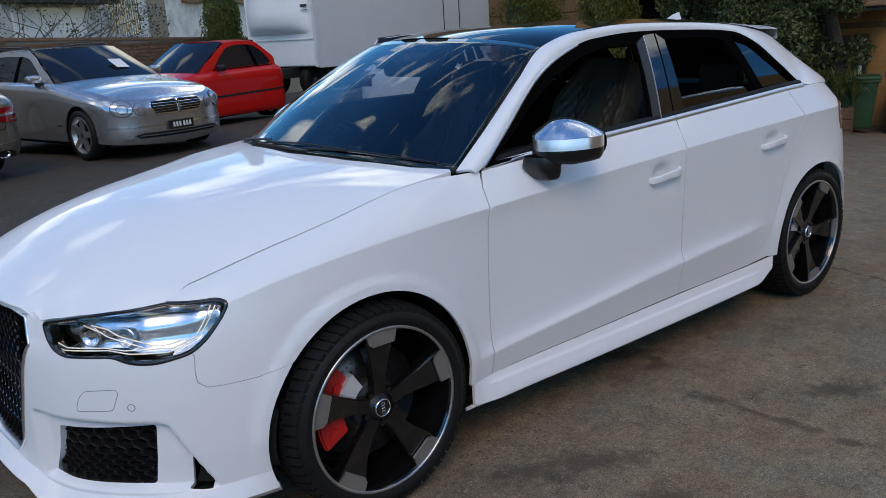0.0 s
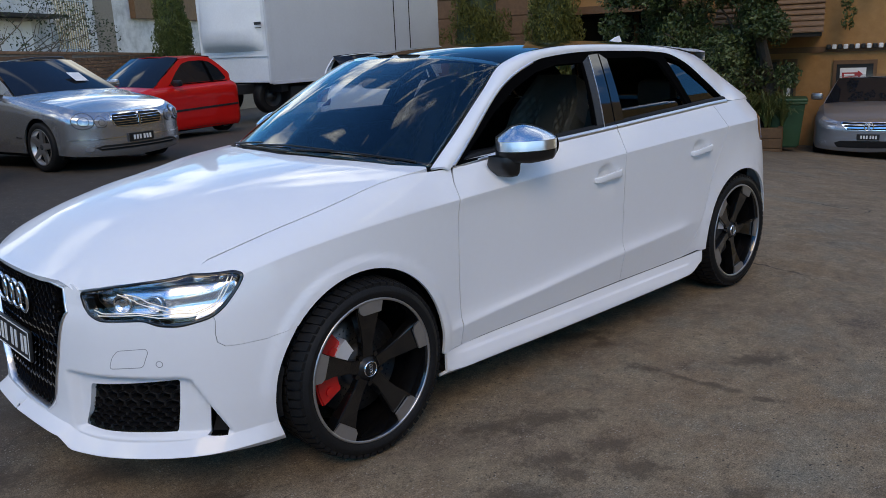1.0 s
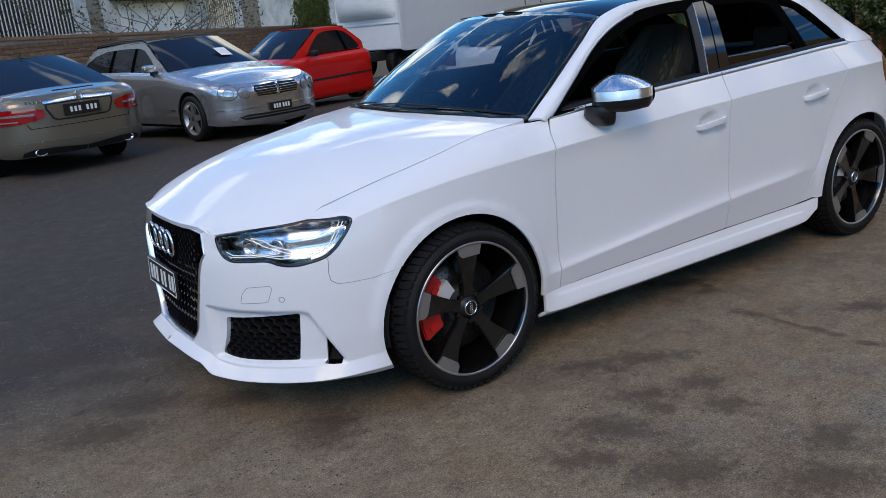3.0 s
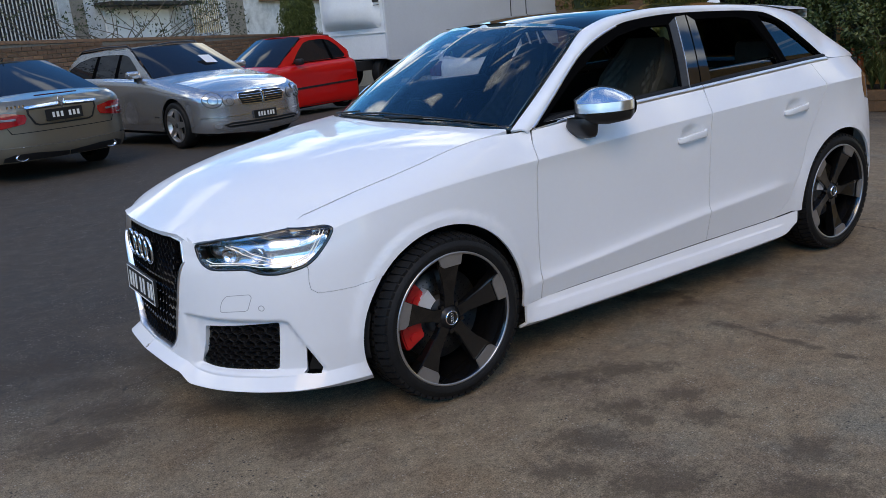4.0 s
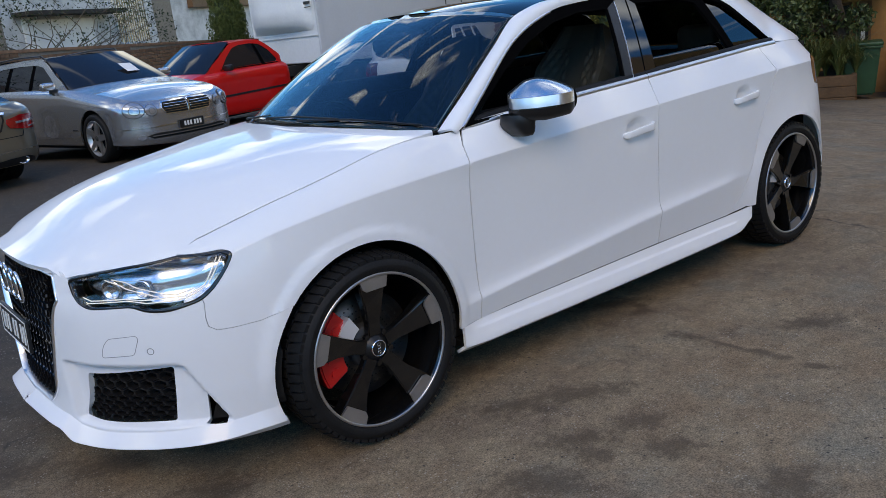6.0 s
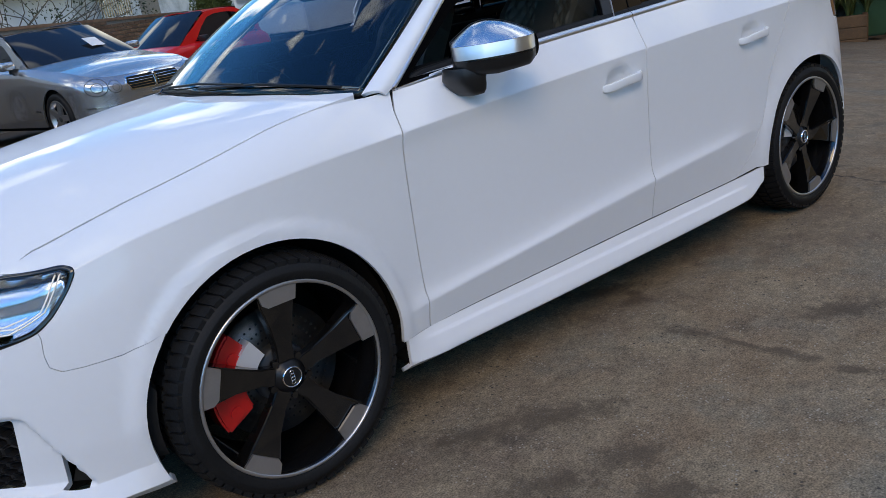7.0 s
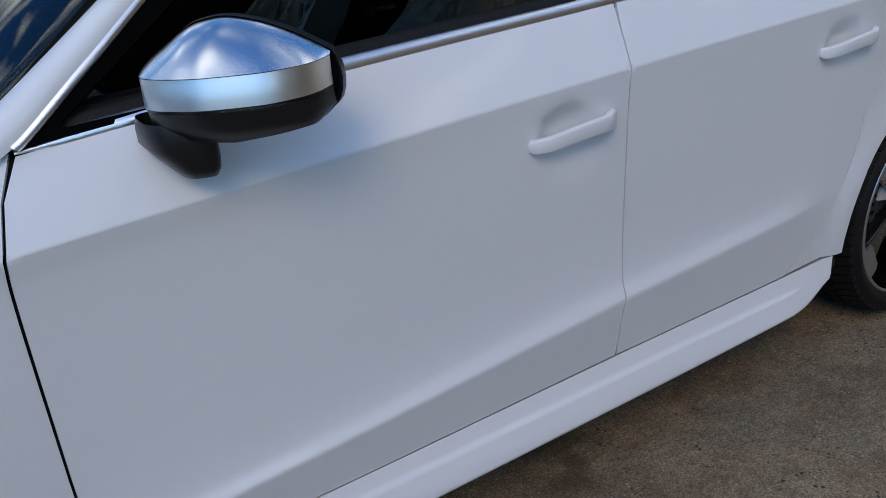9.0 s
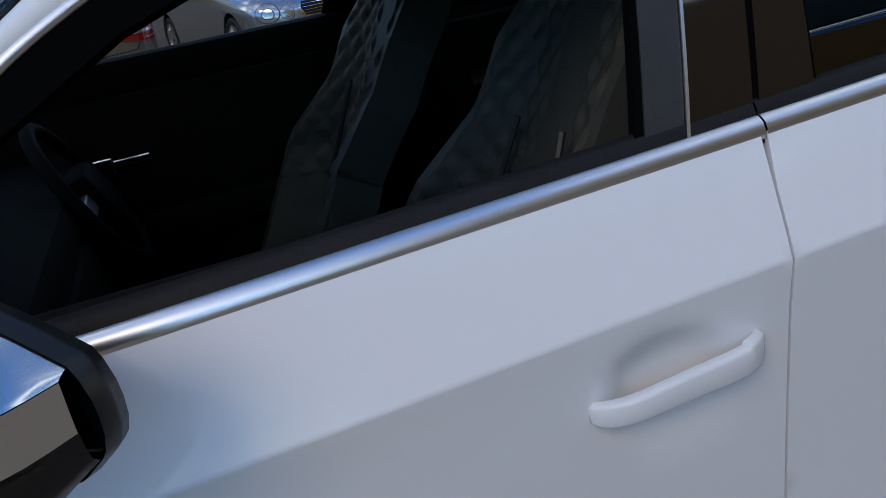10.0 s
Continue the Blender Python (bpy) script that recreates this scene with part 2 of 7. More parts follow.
    add.data_type = "RGBA"
    add.inputs[0].default_value = .35
    l.new(c.outputs["Object"], add.inputs[6])
    l.new(warp.outputs["Color"], add.inputs[7])
    l.new(add.outputs[2], crack.inputs["Vector"])
    patch = rng(tex(.9, 3).outputs[0], .56, .66)
    edge = rng(crack.outputs["Distance"], .006, .001)
    both = n.new("ShaderNodeMath")
    both.operation = "MULTIPLY"
    l.new(edge, both.inputs[0])
    l.new(patch, both.inputs[1])
    base = mix(both.outputs[0], base, (.035, .031, .027))
    l.new(base, b.inputs["Base Color"])
    k = n.new("ShaderNodeBump")
    k.inputs["Strength"].default_value, k.inputs["Distance"].default_value = .6, .003
    l.new(tex(150, 4, .7).outputs[0], k.inputs["Height"])
    l.new(k.outputs[0], b.inputs["Normal"])
    return m


def rng_col(n, l, src):
    r = n.new("ShaderNodeMapRange")
    r.inputs["From Min"].default_value, r.inputs["From Max"].default_value = .36, .64
    r.inputs["To Min"].default_value, r.inputs["To Max"].default_value = .14, .86
    l.new(src, r.inputs["Value"])
    return r.outputs[0]


M_ASPHALT = asphalt()

# ---- building helpers ----
from mathutils.geometry import delaunay_2d_cdt


def mesh_of(name, verts, faces, smooth=True):
    me = bpy.data.meshes.new(name)
    me.from_pydata([tuple(map(float, v)) for v in verts], [], [tuple(map(int, f)) for f in faces])
    if smooth:
        me.polygons.foreach_set("use_smooth", [True] * len(me.polygons))
    me.update()
    return me


def part(name, data, mat, parent=None, label="", m=None):
    """Links a bmesh or mesh as one object under a thing or a part."""
    if isinstance(data, bmesh.types.BMesh):
        me = bpy.data.meshes.new(name)
        data.to_mesh(me)
        data.free()
        data = me
    if mat is not None and not data.materials:
        data.materials.append(mat)
    ob = new(name, data)
    ob.parent = parent
    if m is not None:
        ob.matrix_basis = m
    if label:
        ob["label"] = label
    return ob


def thing(name, label, category, m=None, group="", kind=""):
    ob = new(name)
    ob.empty_display_size = .1
    if m is not None:
        ob.matrix_basis = m
    return tagged(ob, label, category, group, kind)


def box(bm, x0, x1, y0, y1, z0, z1, bevel=0., seg=2):
    g = bmesh.ops.create_cube(bm, size=1)["verts"]
    bmesh.ops.scale(bm, vec=(x1 - x0, y1 - y0, z1 - z0), verts=g)
    bmesh.ops.translate(bm, vec=((x0 + x1) / 2, (y0 + y1) / 2, (z0 + z1) / 2), verts=g)
    if bevel:
        bmesh.ops.bevel(bm, geom=list({e for v in g for e in v.link_edges}), offset=bevel, segments=seg, affect="EDGES", profile=.5)
    return bm


def boxes(*rows, bevel=0.):
    bm = bmesh.new()
    for r in rows:
        box(bm, *r, bevel=bevel)
    return bm


def rod(bm, a, b, r0, r1=None, seg=10):
    a, b = Vector(a), Vector(b)
    r1 = r0 if r1 is None else r1
    q = (b - a).to_track_quat("Z", "Y").to_matrix().to_4x4()
    bmesh.ops.create_cone(bm, cap_ends=True, segments=seg, radius1=r0, radius2=max(r1, 1e-4), depth=(b - a).length, matrix=Matrix.Translation((a + b) / 2) @ q)
    return bm


def shade(bm, angle=40):
    for f in bm.faces:
        f.smooth = True
    for e in bm.edges:
        if len(e.link_faces) == 2 and e.calc_face_angle(0) > radians(angle):
            e.smooth = False
    return bm


def grid_mesh(name, P, close=False, flip=False, lip=0.):
    """A mesh over an array of points (rows, columns, 3)."""
    P = np.asarray(P)
    r, c = P.shape[:2]
    f = []
    for i in range(r - 1):
        for j in range(c if close else c - 1):
            q = (i * c + j, i * c + (j + 1) % c, (i + 1) * c + (j + 1) % c, (i + 1) * c + j)
            f.append(q[::-1] if flip else q)
    return mesh_of(name, P.reshape(-1, 3), f)


def lathe(name, rows, seg=48, axis="y"):
    """Rows of (radius, along) turned about an axis."""
    a = np.linspace(0, 2 * np.pi, seg, endpoint=False)
    P = np.array([[(r * np.cos(t), h, r * np.sin(t)) if axis == "y" else (r * np.cos(t), r * np.sin(t), h) for t in a] for r, h in rows])
    return grid_mesh(name, P, close=True, flip=axis != "y")


def dense(pts, step):
    out = []
    for a, b in zip(pts, pts[1:] + pts[:1]):
        k = max(1, int(math.hypot(b[0] - a[0], b[1] - a[1]) / step + .5))
        out += [(a[0] + (b[0] - a[0]) * i / k, a[1] + (b[1] - a[1]) * i / k) for i in range(k)]
    return out


def rounded(pts, r, n=4):
    """A polygon with its corners rounded."""
    out = []
    for i, p in enumerate(pts):
        a, b, c = Vector(pts[i - 1]), Vector(p), Vector(pts[(i + 1) % len(pts)])
        u, v = a - b, c - b
        k = min(r, u.length * .45, v.length * .45)
        if k < 1e-4 or u.angle(v) > 2.9:
            out.append(tuple(b))
            continue
        p0, p1 = b + u.normalized() * k, b + v.normalized() * k
        for j in range(n + 1):
            t = j / n
            out.append(tuple(p0 * (1 - t) ** 2 + b * 2 * t * (1 - t) + p1 * t * t))
    return out


def inside(px, py, poly):
    ok = np.zeros(px.shape, bool)
    for (ax, ay), (bx, by) in zip(poly, poly[1:] + poly[:1]):
        if ay == by:
            continue
        c = ((ay > py) != (by > py)) & (px < (bx - ax) * (py - ay) / (by - ay) + ax)
        ok ^= c
    return ok


def panel(name, outline, surf, rows, step=.025, holes=(), lip=.012, out=None):
    """A sheet over a flat outline with holes, laid on a surface, its edges turned in. surf maps (a, b) to x, y, z; rows: the b values of its inner points."""
    loops = [dense(list(outline), step)] + [dense(list(h), step * .7) for h in holes]
    verts = [p for q in loops for p in q]
    edges, k = [], 0
    for q in loops:
        edges += [(k + i, k + (i + 1) % len(q)) for i in range(len(q))]
        k += len(q)
    lo, hi = np.min(loops[0], axis=0), np.max(loops[0], axis=0)
    ga, gb = np.meshgrid(np.arange(lo[0] + step * .5, hi[0], step), [b for b in rows if lo[1] < b < hi[1]] or [(lo[1] + hi[1]) / 2])
    ga, gb = ga.ravel(), gb.ravel()
    ok = inside(ga, gb, loops[0])
    for h in loops[1:]:
        ok &= ~inside(ga, gb, h)
    rim = np.array(verts)
    d = np.array([np.min(np.hypot(rim[:, 0] - a, rim[:, 1] - b)) for a, b in zip(ga, gb)]) if len(ga) else np.zeros(0)
    ok &= d > step * .3
    verts += list(zip(ga[ok], gb[ok]))
    vs, _, fs, *_ = delaunay_2d_cdt([Vector(p) for p in verts], edges, [], 1, 1e-6)
    V = np.array([tuple(p) for p in vs])
    F = [tuple(f) for f in fs]
    c = np.array([V[list(f)].mean(0) for f in F])
    keep = inside(c[:, 0], c[:, 1], loops[0])
    for h in loops[1:]:
        keep &= ~inside(c[:, 0], c[:, 1], h)
    F = [f for f, y in zip(F, keep) if y]
    P = np.array(surf(V[:, 0], V[:, 1]), float)
    return shell(name, P, F, lip, out)


def shell(name, P, F, lip=.012, out=None):
    """Turns the faces outwards and adds the turned-in edge."""
    T = np.array([f[:3] for f in F])
    N = np.cross(P[T[:, 1]] - P[T[:, 0]], P[T[:, 2]] - P[T[:, 0]])
    o = np.array(out if out is not None else (1.25, 0, .55))
    mid = P[T].mean(1)
    if (N * (mid - o)).sum() < 0:
        F, N = [f[::-1] for f in F], -N
    vn = np.zeros_like(P)
    for f, n in zip(F, N):
        for i in f:
            vn[i] += n
    vn /= np.linalg.norm(vn, axis=1, keepdims=True) + 1e-12
    verts, faces = [tuple(p) for p in P], list(F)
    if lip:
        seen = {}
        for f in F:
            for a, b in zip(f, f[1:] + f[:1]):
                seen[(a, b)] = 1
        m1, m2 = {}, {}
        for a, b in [e for e in seen if (e[1], e[0]) not in seen]:
            for i in (a, b):
                if i not in m1:
                    m1[i], m2[i] = len(verts), len(verts) + 1
                    verts += [tuple(P[i]), tuple(P[i] - vn[i] * lip)]
            faces.append((m1[b], m1[a], m2[a], m2[b]))
    return mesh_of(name, verts, faces)


def pane_mesh(name, me, thick=.004):
    """A sheet made into a thin solid pane."""
    n = len(me.vertices)
    V = [v.co.copy() for v in me.vertices]
    N = [v.normal.copy() for v in me.vertices]
    F = [tuple(p.vertices) for p in me.polygons]
    seen = {(a, b) for f in F for a, b in zip(f, f[1:] + f[:1])}
    rim = [(b, a, a + n, b + n) for a, b in seen if (b, a) not in seen]
    return mesh_of(name, V + [v - k * thick for v, k in zip(V, N)], F + [tuple(i + n for i in f[::-1]) for f in F] + rim)


# ---- the white hatchback: its surfaces, x from the front axle to the rear, w half width, z up ----
def spline(knots):
    """A smooth curve through rows of (s, values...), monotone between its knots."""
    a = np.array(knots, float)
    s, p = a[:, 0], a[:, 1:]
    h = np.diff(s)[:, None]
    m = np.diff(p, axis=0) / h
    t = np.zeros_like(p)
    t[0], t[-1] = m[0], m[-1]
    w1, w2 = 2 * h[1:] + h[:-1], h[1:] + 2 * h[:-1]
    with np.errstate(divide="ignore", invalid="ignore"):
        hm = (w1 + w2) / (w1 / m[:-1] + w2 / m[1:])
    t[1:-1] = np.where(m[:-1] * m[1:] > 0, hm, 0)

    def f(q):
        q = np.clip(np.asarray(q, float), s[0], s[-1])
        i = np.clip(np.searchsorted(s, q) - 1, 0, len(s) - 2)
        d = (s[i + 1] - s[i])[..., None]
        u = (q - s[i])[..., None] / d
        return ((1 + 2 * u) * (1 - u) ** 2 * p[i] + u * (1 - u) ** 2 * d * t[i]
                + u * u * (3 - 2 * u) * p[i + 1] + u * u * (u - 1) * d * t[i + 1])
    return f


# plan line of the body at its widest: s, x, w
PLAN = spline([(-1.30, -.868, 0), (-1.05, -.854, .26), (-.86, -.803, .450), (-.68, -.692, .627), (-.55, -.570, .741),
               (-.42, -.432, .812), (-.30, -.30, .846), (0, 0, .866), (.49, .49, .853), (1.0, 1.0, .868), (1.5, 1.5, .877),
               (2.2, 2.2, .885), (2.63, 2.63, .886), (2.78, 2.78, .874), (2.90, 2.90, .853), (3.02, 3.018, .812), (3.14, 3.125, .750),
               (3.27, 3.215, .66), (3.45, 3.33, .51), (3.75, 3.42, .26), (4.05, 3.445, 0)])
HOOD_C = spline([(-0.91, 0.715), (-0.87, 0.738), (-0.8, 0.764), (-0.7, 0.8167), (-0.6, 0.866), (-0.45, 0.9118), (-0.3, 0.94), (-0.15, 0.9579), (0, 0.973), (0.2, 0.988), (0.45, 1.005)])
HOOD_D = spline([(-0.91, 0.0641), (-0.87, 0.0773), (-0.8, 0.0914), (-0.7, 0.1394), (-0.6, 0.1663), (-0.45, 0.1563), (-0.3, 0.1252), (-0.15, 0.0984), (0, 0.0743), (0.2, 0.0468), (0.45, 0.0352)])


def hood_z(x, w):
    x, w = np.asarray(x, float), np.abs(np.asarray(w, float))
    return HOOD_C(x)[..., 0] - HOOD_D(x)[..., 0] * (w / .74) ** 2.8


# long lines of the side from the bottom to the belt: s, distance out of the plan line, z
LINES = [spline(k) for k in (
    [(-1.30, -.03, .205), (-1.0, -.025, .197), (-.945, -.02, .160), (-.86, -.02, .158), (-.55, -.02, .168), (-.40, -.02, .172), (-.30, -.03, .17), (.36, -.03, .166), (.5, -.03, .160), (1.5, -.035, .158),
     (2.1, -.03, .165), (2.25, -.03, .19), (2.95, -.03, .21), (3.3, -.03, .22), (4.05, -.03, .22)],
    [(-1.30, .052, .236), (-1.0, .045, .226), (-.945, .040, .188), (-.86, .032, .184), (-.55, .022, .19), (-.40, .012, .20), (-.30, .0, .20), (.36, .006, .192), (.5, .016, .188), (1.5, .014, .188),
     (2.1, .014, .196), (2.25, .002, .24), (2.95, .016, .26), (3.3, .025, .27), (4.05, .01, .27)],
    [(-1.30, .008, .262), (-1.0, .004, .254), (-.945, .0, .232), (-.86, .0, .225), (-.55, -.005, .235), (-.40, -.005, .25), (-.30, -.004, .26), (.36, -.006, .268), (.5, -.016, .272), (1.5, -.022, .285),
     (2.1, -.018, .288), (2.25, -.008, .295), (2.95, .018, .33), (3.3, .03, .34), (4.05, .01, .34)],
    [(-1.30, .0, .33), (-.86, .0, .33), (-.55, .002, .34), (-.40, .002, .35), (-.30, .0, .355), (.36, -.004, .340), (.5, .002, .352), (1.5, .006, .428),
     (2.0, .004, .452), (2.16, -.001, .458), (2.25, .0, .46), (2.95, .020, .46), (3.3, .03, .46), (4.05, .01, .46)],
    [(-1.30, .0, .50), (-.86, .0, .50), (-.55, .0, .50), (-.40, .0, .50), (-.30, .0, .50), (.36, -.006, .45), (.5, -.014, .43), (1.5, -.012, .505),
     (2.0, -.009, .525), (2.16, -.003, .56), (2.25, -.003, .58), (2.95, .012, .66), (3.3, .012, .64), (4.05, .0, .64)],
    [(-1.30, .0, .62), (-.86, -.004, .615), (-.55, -.01, .62), (-.40, -.012, .64), (-.30, -.010, .66), (0, -.010, .70), (.36, -.010, .745), (.5, -.010, .76), (1.5, -.004, .80),
     (2.1, -.003, .82), (2.95, -.006, .84), (3.3, -.02, .82), (4.05, -.02, .82)],
    [(-1.30, -.012, .69), (-.86, -.018, .672), (-.55, -.032, .695), (-.40, -.036, .752), (-.30, -.031, .780), (-.17, -.024, .802), (0, -.019, .821), (.2, -.012, .834), (.36, -.006, .842), (.5, -.001, .849), (1.0, .0, .874), (1.5, .0, .894),
     (2.1, .0, .914), (2.75, .0, .926), (2.95, -.012, .926), (3.12, -.04, .925), (3.3, -.05, .92), (4.05, -.05, .92)],
)]
# top line: s, distance out of the plan line; its height is the bonnet's, then the belt's
TOP = spline([(-1.30, -.030), (-.86, -.040), (-.70, -.052), (-.55, -.105), (-.42, -.140), (-.30, -.148), (0, -.135), (.25, -.125), (.40, -.110), (.5, -.098), (.7, -.085), (1.0, -.076),
              (2.1, -.078), (2.6, -.088), (2.95, -.098), (3.12, -.11), (3.3, -.12), (4.05, -.12)])
BELT = spline([(.30, .945), (.5, .953), (.7, .970), (1.13, .991), (1.53, 1.006), (2.0, 1.025), (2.6, 1.043), (2.95, 1.03), (3.12, 1.00), (3.3, .985), (4.05, .985)])
CREASED = (1, 2, 3, 6)
DENTS = ((1.390, .814, .072, .050, .020), (2.183, .836, .070, .048, .019))


def plan(s, d):
    s = np.asarray(s, float)
    p, e = PLAN(s), 1e-3
    t = PLAN(s + e) - PLAN(s - e)
    t /= np.linalg.norm(t, axis=-1, keepdims=True) + 1e-12
    n = np.stack([-t[..., 1], t[..., 0]], -1)
    return p + n * np.asarray(d)[..., None]


def line(k, s):
    s = np.asarray(s, float)
    if k < 7:
        a = LINES[k](s)
        q = plan(s, a[..., 0])
        return np.concatenate([q, a[..., 1:2]], -1)
    q = plan(s, TOP(s)[..., 0])
    f = np.clip((s - .28) / .2, 0, 1)
    f = f * f * (3 - 2 * f)
    z = (1 - f) * (hood_z(q[..., 0], q[..., 1]) - .003) + f * BELT(s)[..., 0]
    return np.concatenate([q, z[..., None]], -1)


def side(s, v):
    """Body point at station s and level v (0 bottom edge to 7 top line), as x, w, z."""
    s, v = np.broadcast_arrays(np.asarray(s, float), np.asarray(v, float))
    L = np.stack([line(k, s) for k in range(8)])
    out = np.zeros(s.shape + (3,))
    for k in range(7):
        m = (v >= k) & ((v <= k + 1) if k == 6 else (v < k + 1))
        if not m.any():
            continue
        u = (v[m] - k)[..., None]
        a, b = L[k][m], L[k + 1][m]
        t0 = b - a if k == 0 or k in CREASED else (b - L[k - 1][m]) / 2
        t1 = b - a if k == 6 or k + 1 in CREASED else (L[k + 2][m] - a) / 2
        if k == 6:   # the shoulder rolls over towards the bonnet
            r = np.clip((.45 - s[m]) / .2, 0, 1)[..., None]
            d = b - a
            t0 = d * (1 - r) + r * d * np.array([1, .7, 1.4])
            t1 = d * (1 - r) + r * d * np.array([1, 1.35, .6])
        out[m] = ((1 + 2 * u) * (1 - u) ** 2 * a + u * (1 - u) ** 2 * t0 + u * u * (3 - 2 * u) * b + u * u * (u - 1) * t1)
    for x0, z0, rx, rz, deep in DENTS:
        r = np.sqrt(((out[..., 0] - x0) / rx) ** 2 + ((out[..., 2] - z0) / rz) ** 2)
        g = np.clip(1 - r, 0, 1)
        g = np.clip(g * 2.6, 0, 1)
        out[..., 1] -= deep * g * g * (3 - 2 * g)
    # the front bumper is set back round the low air intakes
    z = out[..., 2]
    sl = -.60 + (.44 - z) * .46
    e = lambda q, a, b: np.clip((q - a) / (b - a), 0, 1) ** 2 * (3 - 2 * np.clip((q - a) / (b - a), 0, 1))
    f = e(z, .236, .252) * (1 - e(z, .436, .450)) * e(s, -.965, -.935) * (1 - e(s - sl, .0, .028))
    out[..., 0] += .026 * f
    out[..., 1] -= .012 * f
    ledge = (1 - e(z, .243, .251)) * e(z, .18, .20) * e(s, .42, .50) * (1 - e(s, 2.05, 2.14))
    out[..., 1] += .007 * ledge
    for x0, lift, rad in ((0, .011, .36), (2.631, .010, .36)):
        r = np.hypot(out[..., 0] - x0, out[..., 2] - .318) - rad
        k = np.clip((.058 - r) / .028, 0, 1)
        out[..., 1] += lift * k * k * (3 - 2 * k) * np.clip((out[..., 2] - .2) / .16, 0, 1) * (np.abs(out[..., 1]) > .7)
    return out


def level(s, z):
    """The level v of the side at station s and height z."""
    lo, hi = np.zeros(np.shape(s)), np.full(np.shape(s), 7.)
    for _ in range(30):
        m = (lo + hi) / 2
        up = side(s, m)[..., 2] < z
        lo, hi = np.where(up, m, lo), np.where(up, hi, m)
    return (lo + hi) / 2


def green(x, z):
    """Half width of the window side at x and height z."""
    x, z = np.asarray(x, float), np.asarray(z, float)
    h = z - .985
    w0 = np.interp(x, [.3, .5, 1.0, 2.1, 2.6, 2.95, 3.2], [.735, .752, .790, .806, .797, .765, .70])
    return w0 - .40 * h - .35 * h * np.abs(h)


ROOF_C = spline([(.90, 1.372), (1.2, 1.402), (1.6, 1.412), (2.2, 1.398), (2.7, 1.358), (3.06, 1.315)])
RAIL = spline([(.458, .722, .958), (.60, .692, 1.052), (.80, .640, 1.184), (1.03, .578, 1.322), (1.23, .562, 1.366), (1.42, .557, 1.383), (1.83, .553, 1.376),
               (2.3, .545, 1.348), (2.7, .53, 1.303), (3.04, .50, 1.262)])


def roof(x, q):
    """Roof point at x, q from 0 (middle) to 1 (edge)."""
    x, q = np.asarray(x, float), np.asarray(q, float)
    e = RAIL(x)
    c = ROOF_C(x)[..., 0]
    return np.stack([x, q * e[..., 0], c - (c - e[..., 1]) * np.abs(q) ** 2.4], -1)


COWL = spline([(0, .262, .998), (.35, .295, .992), (.6, .370, .975), (.722, .458, .956)])
HEAD = spline([(0, .925, 1.374), (.30, .945, 1.367), (.50, 1.00, 1.347), (.578, 1.03, 1.322)])


def screen(q, v):
    """Windscreen point, q across from 0 (middle) to 1 (edge), v up."""
    q, v = np.asarray(q, float), np.asarray(v, float)
    a, b = COWL(q * .722), HEAD(q * .578)
    A = np.stack([a[..., 0], q * .722, a[..., 1]], -1)
    B = np.stack([b[..., 0], q * .578, b[..., 1]], -1)
    e = RAIL(.458 + .572 * v)
    E = np.stack([.458 + .572 * v, e[..., 0], e[..., 1]], -1)
    M = A + (B - A) * v[..., None]
    M += (v * (1 - v))[..., None] * np.array([-.06, 0, .10]) * (1 - q[..., None] ** 4)
    return M + (q[..., None] ** 4) * (E - (A * (1 - v[..., None]) + B * v[..., None]))

# ---- the white hatchback ----
car = thing("hatchback_car", "glossy white five-door hatchback with black roof and wheels parked on asphalt", "car")
KV = .12
MIRROR = Matrix.Diagonal((1, -1, 1, 1))


def both(name, me, mat, parent=None, label=""):
    """A left part and its mirrored twin; returns the left one."""
    a = part(name, me, mat, parent or car, label)
    b = part(name, me, mat, parent or car, label)
    b.matrix_basis = MIRROR
    return a


def body(a, b):
    p = side(a, np.asarray(b) / KV)
    p[..., 1] *= -1
    return p


def xz(*pts):
    """Outline corners given as x and height, as stations and levels."""
    return [(x, float(level(np.array(x), np.array(z))) * KV) for x, z in pts]


def sv(*pts):
    return [(s, v * KV) for s, v in pts]


def arc(x0, r, a0, a1, n=26, z0=.318, r2=None):
    """Corners along a wheel arch, from angle a0 to a1 in degrees (0 is rearwards)."""
    r2 = r if r2 is None else r2
    return [(x0 + r * math.cos(radians(a)), z0 + r2 * math.sin(radians(a))) for a in np.linspace(a0, a1, n)]


LEVELS = sorted([v * KV for v in list(np.arange(.0, 7.01, .22)) + [.95, 1, 1.05, 1.48, 1.52, 1.56, 1.60, 1.64, 1.68, 1.72, 1.95, 2, 2.05, 2.94, 3, 3.06, 5.92, 5.97, 6, 6.03, 6.08, 6.6, 6.75, 6.9]])
R_ARCH = .366
GAP = .0017
DOOR_F = [(.472, .270), (.475, .50), (.480, .78), (.484, .846), (.504, .905), (.534, .951)]
DOOR_B = [(1.519, .288), (1.519, .40), (1.523, .434), (1.530, .70), (1.536, .894), (1.550, .955), (1.566, 1.004)]
DOOR_R = [(2.06, .290), (2.16, .36), (2.235, .48), (2.30, .64), (2.42, .82), (2.47, .918), (2.44, 1.036)]


def shifted(row, d):
    return [(x + d, z) for x, z in row]


